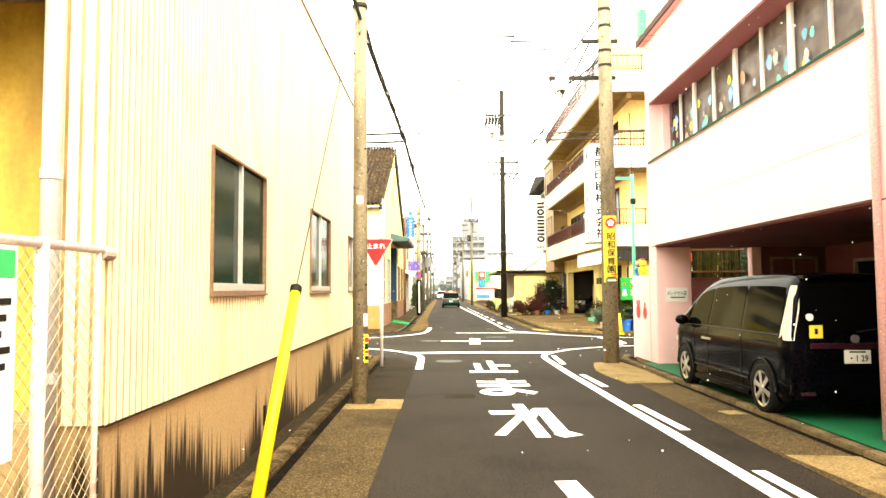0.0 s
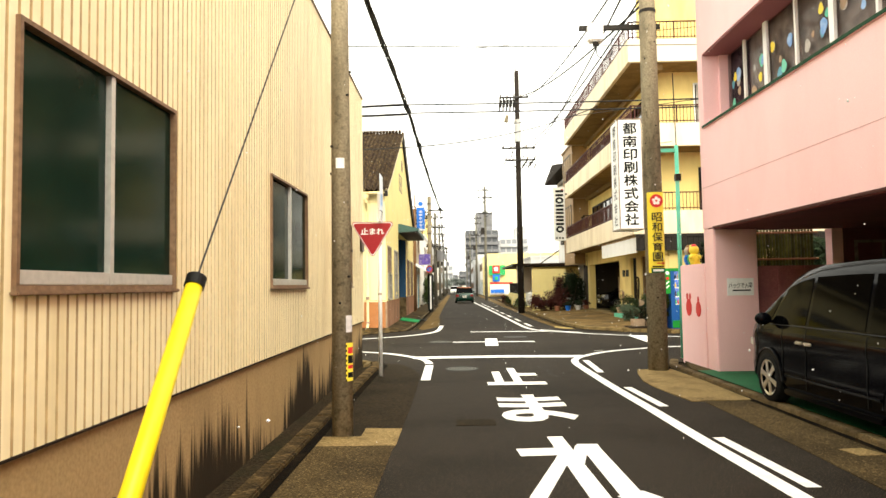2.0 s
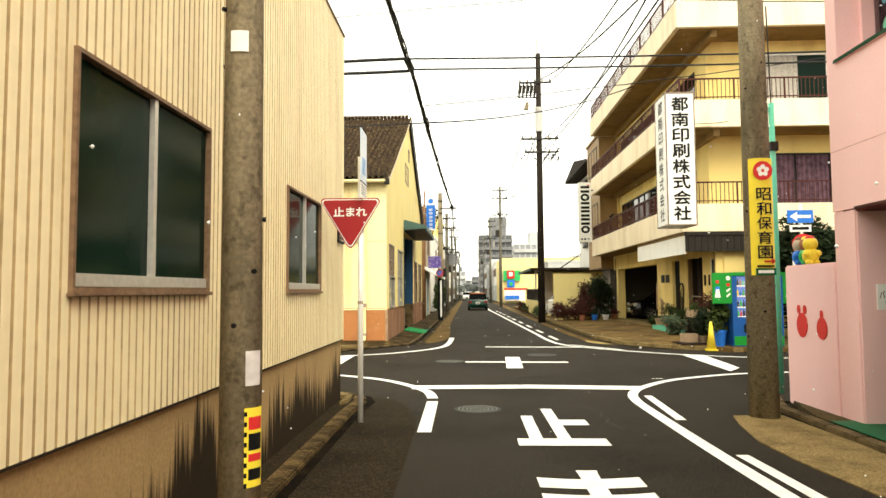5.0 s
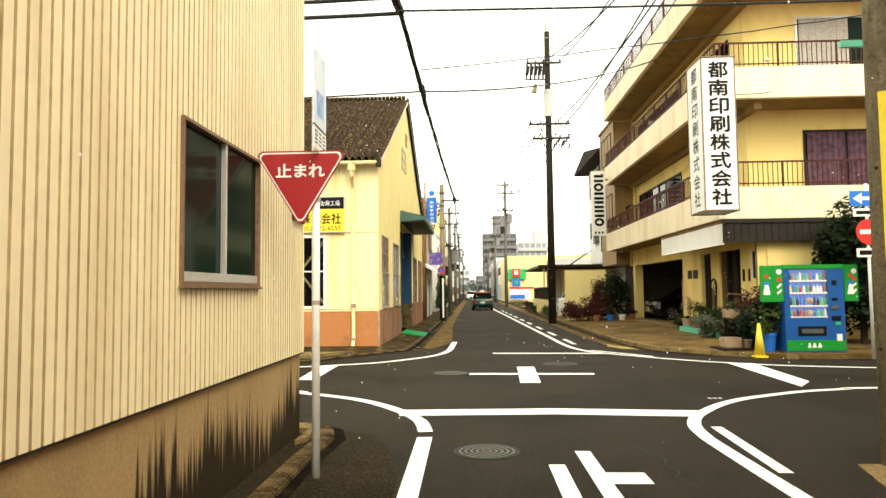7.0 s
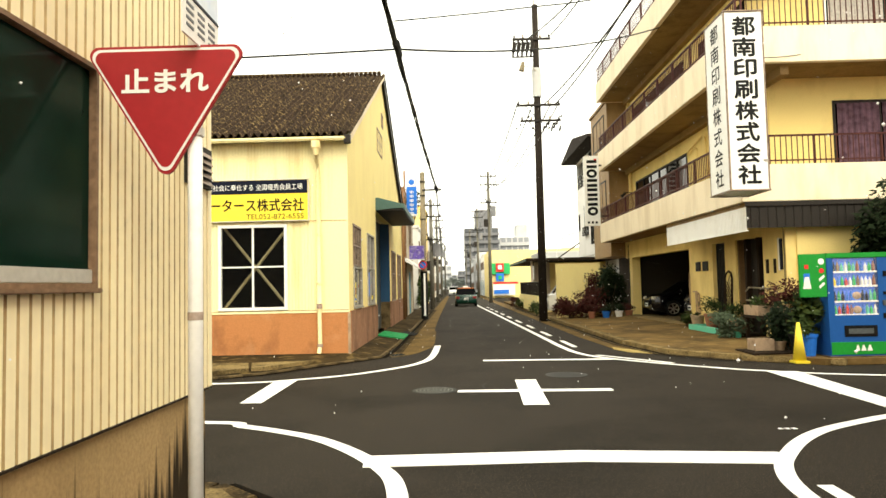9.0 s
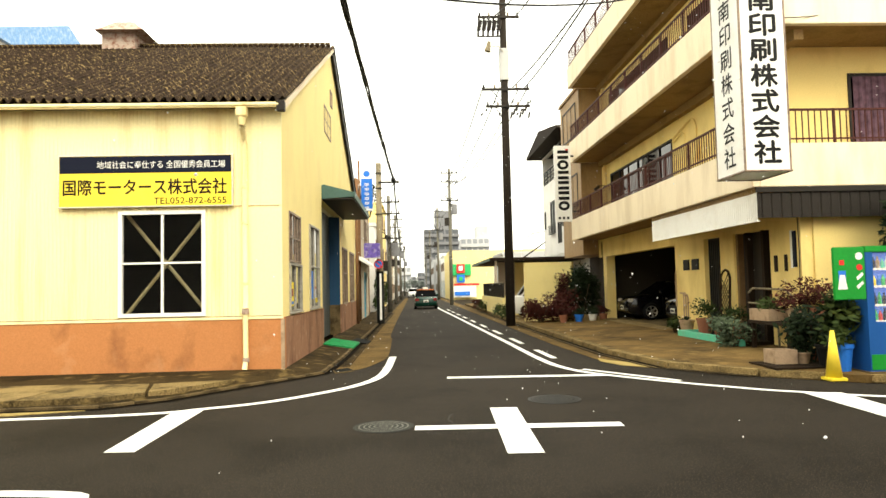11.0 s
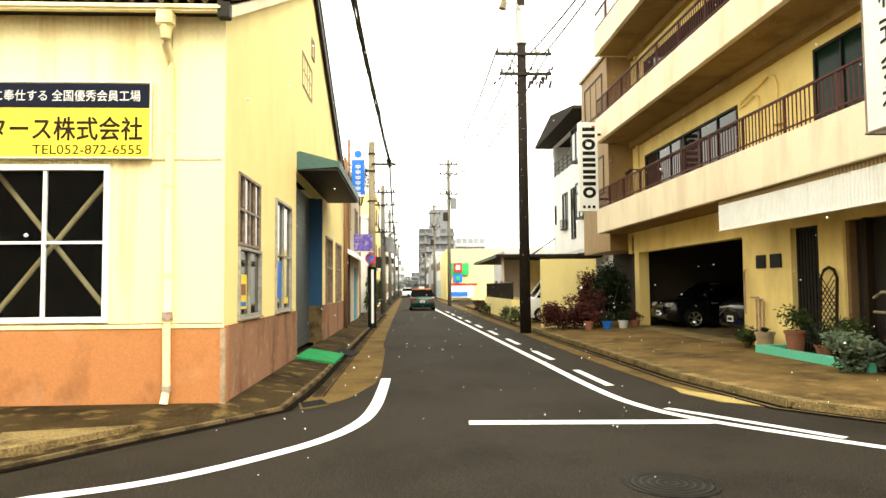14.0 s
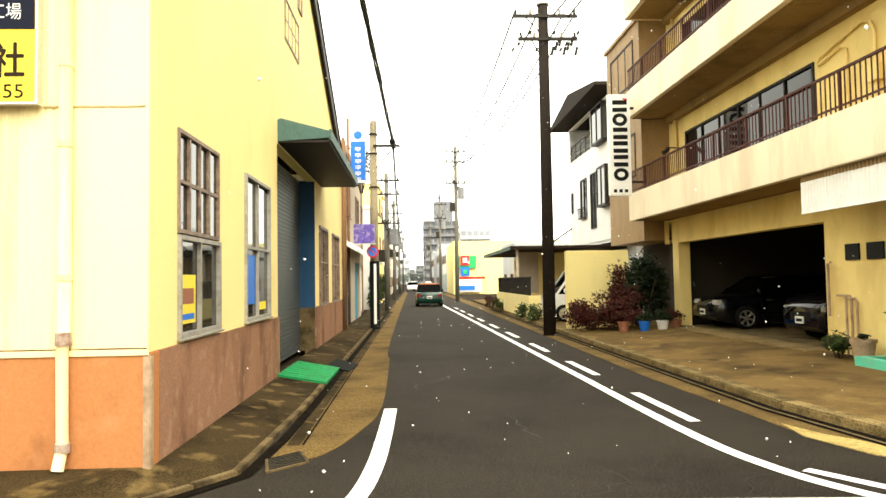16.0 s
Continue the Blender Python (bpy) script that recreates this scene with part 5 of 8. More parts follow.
for z in floors:
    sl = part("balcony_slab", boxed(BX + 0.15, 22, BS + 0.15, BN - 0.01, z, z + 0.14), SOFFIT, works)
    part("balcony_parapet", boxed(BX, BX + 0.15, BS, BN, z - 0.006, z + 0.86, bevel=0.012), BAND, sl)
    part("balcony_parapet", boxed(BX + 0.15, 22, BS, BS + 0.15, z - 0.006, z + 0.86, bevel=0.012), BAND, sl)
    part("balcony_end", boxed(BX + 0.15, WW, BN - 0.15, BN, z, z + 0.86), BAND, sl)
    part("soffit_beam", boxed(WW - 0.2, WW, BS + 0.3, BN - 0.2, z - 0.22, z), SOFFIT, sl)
    # railings
    rz = z + 0.86
    west, south = part("railing", boxed(BX + 0.04, BX + 0.09, BS + 0.05, BN - 0.05, rz + 0.66, rz + 0.7), RAIL_RED, works), part("railing", boxed(BX + 0.09, 22, BS + 0.04, BS + 0.09, rz + 0.66, rz + 0.7), RAIL_RED, works)
    bm = bmesh.new()
    box(bm, BX + 0.05, BX + 0.08, BS + 0.05, BN - 0.05, rz + 0.08, rz + 0.11)
    n = int((BN - BS) / 0.13)
    part("bottom_rail", bm, RAIL_RED, west)
    bm = bmesh.new()
    for k in range(n + 1):
        y, r = BS + 0.06 + (BN - BS - 0.12) * k / n, 0.022 if k % 12 == 0 else 0.009
        if z < 4:
            bar_at(west, BX + 0.065, y, rz, r > 0.02)
        else:
            box(bm, BX + 0.065 - r, BX + 0.065 + r, y - r, y + r, rz, rz + 0.66)
    if z > 4:
        tagged(part("baluster_infill", bm, RAIL_RED, west), kind="stuff")
    bm = bmesh.new()
    box(bm, BX + 0.09, 22, BS + 0.05, BS + 0.08, rz + 0.08, rz + 0.11)
    part("bottom_rail", bm, RAIL_RED, south)
    bm = bmesh.new()
    for k in range(100):
        x, r = BX + 0.2 + 0.13 * k, 0.022 if k % 12 == 0 else 0.009
        if z < 9 and k < 60:
            bar_at(south, x, BS + 0.065, rz, r > 0.02)
        else:
            box(bm, x - r, x + r, BS + 0.065 - r, BS + 0.065 + r, rz, rz + 0.66)
    tagged(part("baluster_infill", bm, RAIL_RED, south), kind="stuff")
# pipes and lamps on the balcony wall
bm = bmesh.new()
tube(bm, [(WW - 0.06, 33.6, 4.6), (WW - 0.06, 33.6, 6.0), (WW - 0.06, 33.7, 6.2), (WW - 0.06, 33.95, 6.3), (WW - 0.06, 35.2, 6.05), (WW - 0.06, 35.3, 5.95)], 0.03, 8)
tube(bm, [(WW - 0.06, 34.4, 4.5), (WW - 0.06, 34.4, 5.95), (WW - 0.06, 34.6, 6.05), (WW - 0.06, 35.3, 5.9)], 0.025, 8)
part("wall_pipe", bm, CREAM, works)
part("downpipe", rodded((WW - 0.08, 42.7, 0.2), (WW - 0.08, 42.7, 9.95), 0.06, n=12), CREAM, works, smooth=True)
part("meter_box", boxed(WW - 0.14, WW, 33.45, 33.75, 5.1, 5.4), CREAM, works)
bm = bmesh.new()
tube(bm, [(WW, 42.35, 5.6), (WW - 0.5, 42.35, 5.62), (WW - 0.55, 42.35, 5.52)], 0.02, 8)
rod(bm, (WW - 0.62, 42.35, 5.45), (WW - 0.42, 42.35, 5.58), 0.07, 0.04, n=10)
part("wall_lamp", bm, DARK_METAL, works)
# ground floor
GW = 7.75
bm = bmesh.new()
wall_with_holes(bm, "x", GW, 0.25, 28.35, 35.0, 0.1, 3.45, [(32.0, 32.95, 0.1, 2.75), (29.55, 31.25, 0.1, 2.75)])
part("garage_beam", boxed(GW, GW + 0.3, 35.0, BN, 2.72, 3.45), CREAM, works)
part("ground_wall", bm, CREAM, works)
part("garage_pier", boxed(GW, GW + 0.35, 42.3, 42.75, 0.1, 2.72), CREAM, works)
bm = bmesh.new()
wall_with_holes(bm, "y", 28.3, 0.25, GW + 0.25, 22, 0.1, 3.45, [(11.5, 12.5, 0.1, 2.5)])
part("ground_wall", bm, CREAM, works)
part("slot_window", boxed(GW - 0.025, GW, 28.5, 28.62, 1.88, 2.62), NAVY, works)
part("slot_frame", boxed(GW - 0.02, GW, 28.62, 28.71, 1.86, 2.64), WHITE, works)
part("wall_cable", tube(bmesh.new(), [(GW - 0.02, 28.4, 3.0), (GW - 0.02, 28.38, 2.2), (GW - 0.02, 28.42, 1.3)], 0.01, 5), CABLE, works)
part("entrance_door", boxed(GW + 0.12, GW + 0.18, 32.0, 32.95, 0.1, 2.75), DARK_METAL, works, "dark ribbed metal door")
for k in range(8):
    part("door_rib", boxed(GW + 0.1, GW + 0.12, 32.06 + 0.11 * k, 32.1 + 0.11 * k, 0.15, 2.7), BLACK, works)
part("sliding_door", boxed(GW + 0.2, GW + 0.25, 29.55, 31.25, 0.1, 2.75), DARK_METAL, works, "dark glazed sliding door")
for y in (29.6, 30.0, 30.75, 31.2):
    part("door_post", boxed(GW + 0.06, GW + 0.2, y - 0.05, y + 0.05, 0.1, 2.75), WOOD_DARK if y < 30.9 else BROWN_TILE, works)
for y0, y1 in ((33.3, 33.75), (33.95, 34.35)):
    part("name_plate", boxed(GW - 0.03, GW, y0, y1, 1.95, 2.25, bevel=0.006), BLACK, works)
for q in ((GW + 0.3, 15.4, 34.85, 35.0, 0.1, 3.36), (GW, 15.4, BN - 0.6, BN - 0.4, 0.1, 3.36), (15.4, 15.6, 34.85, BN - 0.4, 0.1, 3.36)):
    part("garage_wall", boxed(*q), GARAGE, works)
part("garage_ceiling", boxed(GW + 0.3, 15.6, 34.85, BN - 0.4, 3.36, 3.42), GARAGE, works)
part("garage_floor", boxed(GW - 0.2, 15.6, 35, BN - 0.6, 0.16, 0.21), KERB, works)
part("garage_threshold", boxed(7.3, 7.96, 35.0, 42.3, 0.16, 0.226), PALE_PATCH, works, "pale worn concrete strip at the garage mouth")
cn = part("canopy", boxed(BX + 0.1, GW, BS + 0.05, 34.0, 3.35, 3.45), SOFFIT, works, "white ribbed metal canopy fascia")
bm = bmesh.new()
ribbed(bm, "x", BX + 0.1, BS + 0.04, 34.0, 2.8, 3.45, pitch=0.09, groove=0.04, depth=0.012, out=-1)
part("fascia", bm, WHITE, cn).data.materials.append(WHITE)
bm = bmesh.new()
ribbed(bm, "y", BS + 0.05, BX + 0.1, 22, 2.85, 3.463, pitch=0.2, groove=0.05, depth=0.015, out=-1)
part("fascia", bm, DARK_METAL, cn).data.materials.append(DARK_METAL)
part("fascia_back", boxed(BX + 0.12, 22, BS + 0.08, BS + 0.12, 2.9, 3.463), DARK_METAL, cn)
part("fascia_trim", boxed(BX + 0.08, 22, BS + 0.015, BS + 0.045, 3.36, 3.462), DARK_METAL, cn)
part("fascia_lip", boxed(BX + 0.08, BX + 0.14, BS + 0.03, 34.0, 2.78, 2.8), WHITE, cn)
# the brown-tiled annexe at the far end
part("annexe_wall", boxed(7.1, 18, BN + 0.02, 47.05, 2.85, 10.0), TAN_TILE, works, "brown tiled annexe wall")
for z0 in (5.0, 8.1):
    window("annexe_window", works, "x", 7.1, -1, 44.0, 46.5, z0, z0 + 1.45, DARK_METAL, DARK_GLASS, 3, frame=0.06, proud=0.03)
part("annexe_ground", boxed(8.3, 18, BN + 0.2, 47.05, 0, 2.85), WOOD_DARK, works)
part("annexe_roof", boxed(7.02, 18.1, BN + 0.02, 47.12, 10.0, 10.12), TAN_TILE, works)

sg = thing("company_sign", "tall white box sign with black company lettering", "sign")
part("case", boxed(5.83, 6.67, 26.65, 27.75, 3.56, 7.45, bevel=0.012), WHITE, sg)
bm = bmesh.new()
for x in (5.84, 6.66):
    for y in (26.66, 27.74):
        rod(bm, (x, y, 3.54), (x, y, 7.47), 0.022, n=8)
for z in (3.56, 7.45):
    tube(bm, [(5.83, 26.64, z), (6.67, 26.64, z), (6.67, 27.76, z), (5.83, 27.76, z), (5.83, 26.64, z)], 0.02, 6)
part("frame", bm, STEEL_FRAME, sg)
for z in (4.0, 6.8):
    part("bracket", boxed(6.5, 6.75, 27.6, 28.1, z, z + 0.08), DARK_METAL, sg)
for k, ch in enumerate("都南印刷株式会社"):
    z = 7.12 - 0.461 * k
    lettering("letter", ch, BLACK, sg, on(SOUTH, 6.25, 26.648, z), 0.48, 0.4, 0.0, heavy=0.014)
    lettering("letter", ch, BLACK, sg, on(WEST, 5.828, 27.2, z), 0.44, 0.38, 0.0, heavy=0.006)

ks = thing("projecting_sign", "white projecting sign with heavy black lettering shapes", "sign")
part("case", boxed(5.82, 6.5, 42.65, 42.85, 4.2, 7.36, bevel=0.02), WHITE, ks)
part("accent", prism(bmesh.new(), [(6.26, 42.644, 7.22), (6.4, 42.644, 7.22), (6.4, 42.644, 7.05)], (0, 0.004, 0)), BRIGHT_RED, ks)
for k in range(6):
    z, bm = 6.98 - 0.425 * k, bmesh.new()
    if k in (1, 5):
        vs = [[bm.verts.new((6.17 + a * math.cos(t), 42.643, z + b * math.sin(t))) for t in [6.2832 * j / 24 for j in range(24)]] for a, b in ((0.235, 0.2), (0.115, 0.085))]
        for j in range(24):
            bm.faces.new((vs[0][j], vs[0][(j + 1) % 24], vs[1][(j + 1) % 24], vs[1][j]))
    else:
        for s in (-1, 1):
            box(bm, 5.95, 6.4, 42.64, 42.65, z + s * 0.115 - 0.065, z + s * 0.115 + 0.065)
    part("letter_shape", bm, BLACK, ks)
for x in (5.98, 6.15, 6.32):
    part("text_bar", boxed(x - 0.05, x + 0.05, 42.644, 42.65, 4.3, 4.4), BLACK, ks)
for z in (4.6, 6.9):
    part("bracket", boxed(6.5, 6.9, 42.7, 42.78, z, z + 0.06), DARK_METAL, ks)


# ---- poles, wires and signs ----
def pole(name, x, y, top, r0, r1, mat, label, steps=()):
    ob = thing(name, label, "utility pole")
    part("shaft", rodded((x, y, -0.05), (x, y, top), r0, r1, n=24), mat, ob, smooth=True)
    for z in steps:
        part("step_bolt", rodded((x - r0 - 0.12, y, z), (x + r0 + 0.12, y, z), 0.012, n=6), DARK_METAL, ob)
    return ob


def band(ob, x, y, z, r, h=0.05, mat=None):
    part("band", rodded((x, y, z), (x, y, z + h), r, n=24), mat or DARK_METAL, ob)


pl = pole("concrete_pole", -1.27, 10.5, 8.2, 0.12, 0.09, POLE, "weathered grey concrete pole standing beside the factory")
for k in range(24):
    z = 0.3 + 0.3 * k
    a = (1.1 + 0.9 * k) % 6.28
    if k % 4 != 3:
        part("bolt_hole", rodded((-1.27 + 0.1 * math.cos(a), 10.5 + 0.1 * math.sin(a), z), (-1.27 + 0.13 * math.cos(a), 10.5 + 0.13 * math.sin(a), z), 0.014, n=8), BLACK, pl)
for z in (6.15, 6.6):
    band(pl, -1.27, 10.5, z, 0.122)


def wrap(name, ob, x, y, r, z0, z1, a0, a1, mat, label=""):
    """A thin sheet bent round a pole between two angles."""
    bm = bmesh.new()
    vs = [[bm.verts.new((x + r * math.cos(a), y + r * math.sin(a), z)) for z in (z0, z1)] for a in [radians(a0 + (a1 - a0) * k / 10) for k in range(11)]]
    for p, q in zip(vs, vs[1:]):
        bm.faces.new((p[0], q[0], q[1], p[1]))
    return part(name, bm, mat, ob, label)


wrap("sticker", pl, -1.27, 10.5, 0.118, 3.04, 3.16, 250, 300, WHITE, "torn white sticker")
wrap("sticker", pl, -1.27, 10.5, 0.124, 1.17, 1.36, 300, 345, STICKER, "faded torn paper sticker")
wt = wrap("warning_label", pl, -1.27, 10.5, 0.1265, 0.62, 1.05, 298, 352, SIGN_YELLOW, "yellow and black warning label")
for k in range(8):
    wrap("stripe", wt, -1.27, 10.5, 0.128, 0.62 + 0.055 * k, 0.645 + 0.055 * k, 298, 305, BLACK)
for z0, z1, mt in ((0.93, 1.0, BRIGHT_RED), (0.82, 0.91, BLACK), (0.76, 0.8, BRIGHT_RED), (0.66, 0.72, BLACK)):
    wrap("print", wt, -1.27, 10.5, 0.1282, z0, z1, 309, 348, mt)

gg = thing("guy_guard", "bright yellow plastic guard on the guy wire", "guy guard")
GT, GB = Vector((-1.365, 6.34, 1.72)), Vector((-1.4, 5.1, 0.02))
part("tube", rodded(GB, GT, 0.052, 0.046, n=20), YELLOW, gg, smooth=True)
part("cap", rodded(GT - (GT - GB).normalized() * 0.03, GT + (GT - GB).normalized() * 0.035, 0.054, n=20), BLACK, gg)
part("clip", boxed(-1.47, -1.455, 5.62, 5.68, 0.62, 0.78), BLACK, gg)
part("wire", tube(bmesh.new(), [GT, (-1.31, 8.45, 4.2), (-1.27, 10.45, 6.6)], 0.006, 6), CABLE, gg)

RX, RY = 3.88, 15.88
pr = pole("concrete_pole", RX, RY, 11.5, 0.19, 0.13, POLE, "tall weathered concrete pole on the nursery corner")
for k in range(30):
    a, z = (0.7 + 1.3 * k) % 6.28, 0.4 + 0.33 * k
    part("bolt_hole", rodded((RX + 0.13 * math.cos(a), RY + 0.13 * math.sin(a), z), (RX + (0.193 - 0.0017 * k) * math.cos(a), RY + (0.193 - 0.0017 * k) * math.sin(a), z), 0.016, n=8), BLACK, pr)
for z in (6.95, 7.3, 7.9, 8.3):
    band(pr, RX, RY, z, 0.185 - 0.003 * z, 0.06)
part("arm", boxed(2.58, RX + 0.3, RY + 0.18, RY + 0.26, 6.72, 6.81), DARK_METAL, pr)
part("arm", boxed(RX - 0.5, RX + 0.35, RY + 0.12, RY + 0.2, 7.6, 7.68), DARK_METAL, pr)
jb = part("junction_box", boxed(2.72, 3.01, RY - 0.06, RY + 0.18, 6.42, 6.78, bevel=0.03), WHITE_WALL, pr, "cream junction box under the arm")
part("gland", rodded((2.87, RY + 0.06, 6.35), (2.87, RY + 0.06, 6.43), 0.06, n=12), DARK_METAL, jb)
part("jumper_wire", tube(bmesh.new(), [(2.87, RY + 0.06, 6.37), (2.9, RY + 0.08, 6.16), (3.05, RY + 0.1, 6.08), (3.2, RY + 0.12, 6.2), (3.2, RY + 0.14, 6.5), (3.35, RY + 0.1, 6.74), (3.65, RY - 0.02, 6.8)], 0.012, 6), CABLE, pr)
for k in range(3):
    part("insulator", rodded((RX - 0.4 + 0.3 * k, RY + 0.16, 7.68), (RX - 0.4 + 0.3 * k, RY + 0.16, 7.84), 0.04, 0.025, n=10), WHITE, pr)
ns = wrap("direction_plate", pr, RX, RY, 0.197, 1.86, 3.4, 218, 322, SIGN_YELLOW, "long yellow direction plate with dark blue lettering")
fx, fy = RX, RY - 0.203
for k, ch in enumerate("昭和保育園"):
    lettering("letter", ch, NAVY, ns, on(SOUTH, fx, fy, 2.92 - 0.19 * k), 0.19, 0.17, 0.01)
part("emblem", rodded((fx, fy - 0.004, 3.23), (fx, fy, 3.23), 0.125, n=24), BRIGHT_RED, ns)
bm = bmesh.new()
for k in range(5):
    a = radians(90 + 72 * k)
    rod(bm, (fx + 0.05 * math.cos(a), fy - 0.008, 3.23 + 0.05 * math.sin(a)), (fx + 0.05 * math.cos(a), fy - 0.004, 3.23 + 0.05 * math.sin(a)), 0.032, n=10)
part("emblem_petals", bm, WHITE, ns)
bm = bmesh.new()
box(bm, fx - 0.02, fx + 0.1, fy - 0.004, fy, 2.03, 2.05), prism(bm, [(fx + 0.08, fy - 0.004, 2.0), (fx + 0.13, fy - 0.004, 2.04), (fx + 0.08, fy - 0.004, 2.08)], (0, 0.004, 0))
part("arrow", bm, BRIGHT_RED, ns)
part("text_bar", boxed(fx - 0.11, fx + 0.11, fy - 0.003, fy, 1.965, 1.99), WOOD_DARK, ns)
part("green_foot", boxed(fx - 0.13, fx + 0.13, fy - 0.002, fy + 0.004, 1.86, 1.95), GREEN_FLOOR, ns)
part("text_bar", boxed(fx - 0.1, fx + 0.1, fy - 0.006, fy - 0.003, 1.885, 1.925), WHITE, ns)

st = thing("stop_sign", "red inverted triangle stop sign on a white post", "road sign")
SX, SY, QX = -1.515, 15.45, -1.4
part("post", rodded((QX + 0.01, SY + 0.06, -0.02), (QX + 0.01, SY + 0.06, 3.45), 0.036, n=16), WHITE, st, smooth=True)


def triangle(w, h, r, y0, y1, top):
    pts = []
    for (cx, cz), a0 in (((-w / 2 + r * 1.73, top - r), 90), ((0, top - h + 2 * r), 210), ((w / 2 - r * 1.73, top - r), 330)):
        for k in range(7):
            a = radians(a0 + 120 * k / 6)
            pts.append((SX + cx + r * math.cos(a), y0, cz + r * math.sin(a)))
    return prism(bmesh.new(), pts, (0, y1 - y0, 0))


part("plate", triangle(0.835, 0.695, 0.045, SY, SY + 0.02, 2.9), RED, st)
part("white_border", triangle(0.8, 0.66, 0.04, SY - 0.003, SY, 2.886), WHITE, st)
part("red_face", triangle(0.758, 0.622, 0.035, SY - 0.006, SY - 0.003, 2.872), RED, st)
lettering("letters", "止まれ", WHITE, st, on(SOUTH, SX, SY - 0.007, 2.72), 0.44, 0.125, 0.03)
for z in (2.45, 2.75):
    part("clamp", rodded((QX + 0.01, SY + 0.06, z), (QX + 0.01, SY + 0.06, z + 0.04), 0.045, n=16), ALU, st)
sp = part("street_plate", boxed(QX + 0.05, QX + 0.06, SY - 0.22, SY + 0.26, 3.1, 3.78), SIGN_PALE, st, "pale blue and white supplementary plate beside the post")
part("plate_edge", boxed(QX + 0.048, QX + 0.064, SY - 0.22, SY + 0.26, 3.085, 3.1), NAVY, sp)
part("blue_panel", boxed(QX + 0.06, QX + 0.063, SY - 0.12, SY + 0.14, 3.2, 3.42), PALE_BLUE, sp)
tp = part("text_plate", boxed(QX + 0.05, QX + 0.06, SY - 0.22, SY + 0.26, 2.89, 3.085), WHITE, st)
for k in range(3):
    for q in range(4):
        part("text_bar", boxed(QX + 0.06, QX + 0.063, SY - 0.18 + 0.145 * k, SY - 0.09 + 0.145 * k, 2.935 + 0.035 * q, 2.95 + 0.035 * q), FAR_DARK, tp)
part("clamp", rodded((QX + 0.01, SY + 0.06, 1.52), (QX + 0.01, SY + 0.06, 1.56), 0.038, n=16), RUST, st)

mirror_post = thing("green_post", "thin mint green steel post behind the pink wall", "post")
part("post", rodded((5.05, 18.0, 0), (5.05, 18.0, 4.75), 0.045, n=14), MINT, mirror_post, smooth=True)
part("arm", boxed(4.62, 5.08, 17.97, 18.03, 4.6, 4.68), MINT, mirror_post)
part("bracket", boxed(5.0, 5.12, 17.94, 18.06, 3.95, 4.1), DARK_METAL, mirror_post)
part("thin_mast", rodded((5.05, 18.0, 4.75), (5.02, 18.0, 6.4), 0.012, n=6), DARK_METAL, mirror_post)

ow = thing("one_way_sign", "blue arrow and red no entry signs on one post", "road sign")
part("post", rodded((8.95, 25.25, 0), (8.95, 25.25, 3.95), 0.035, n=12), WHITE, ow, smooth=True)
part("arrow_plate", boxed(8.56, 9.24, 25.19, 25.21, 3.44, 3.78), BLUE, ow)
part("white_arrow", prism(bmesh.new(), [(8.62, 25.187, 3.61), (8.82, 25.187, 3.74), (8.82, 25.187, 3.65), (9.18, 25.187, 3.65), (9.18, 25.187, 3.57), (8.82, 25.187, 3.57), (8.82, 25.187, 3.48)], (0, 0.003, 0)), WHITE, ow)
pn = part("small_plate", boxed(8.62, 9.18, 25.19, 25.21, 3.2, 3.38), WHITE, ow)
part("text_bar", boxed(8.68, 9.12, 25.186, 25.19, 3.25, 3.33), BLACK, pn)
part("no_entry_disc", rodded((8.95, 25.18, 2.85), (8.95, 25.2, 2.85), 0.29, n=28), BRIGHT_RED, ow)
part("no_entry_bar", boxed(8.74, 9.16, 25.174, 25.18, 2.8, 2.9), WHITE, ow)
pn = part("small_plate", boxed(8.66, 9.24, 25.19, 25.21, 2.28, 2.48), WHITE, ow)
part("text_bar", boxed(8.72, 9.18, 25.186, 25.19, 2.33, 2.43), BLACK, pn)

# the dark pole with cross-arms
DX, DY = 3.78, 42.3
pd = pole("utility_pole", DX, DY, 14.2, 0.19, 0.13, POLE_DARK, "dark brown utility pole with cross-arms and cutouts")
part("tip", rodded((DX - 0.05, DY, 14.0), (DX - 0.05, DY, 15.0), 0.03, n=8), RUST, pd)
for z, x0, x1 in ((12.55, DX - 1.05, DX + 0.65), (9.55, DX - 0.95, DX + 1.0), (8.85, DX - 0.8, DX + 1.0)):
    arm = part("cross_arm", boxed(x0, x1, DY - 0.22, DY - 0.14, z, z + 0.09), DARK_METAL, pd)
    for k in range(5):
        x = x0 + 0.08 + (x1 - x0 - 0.16) * k / 4
        part("insulator", rodded((x, DY - 0.18, z + 0.09), (x, DY - 0.18, z + 0.24), 0.045, 0.03, n=8), POLE if k % 2 else DARK_METAL, arm)
    part("brace", rodded((x0 + 0.4, DY - 0.18, z), (DX - 0.1, DY - 0.1, z - 0.45), 0.02, n=6), DARK_METAL, arm)
part("sleeve", rodded((DX, DY, 10.0), (DX, DY, 11.3), 0.2, n=16), FAR_PALE, pd, "pale plastic sleeve")
rack = part("rack", boxed(DX - 1.1, DX - 0.15, DY - 0.25, DY - 0.2, 11.75, 11.8), DARK_METAL, pd)
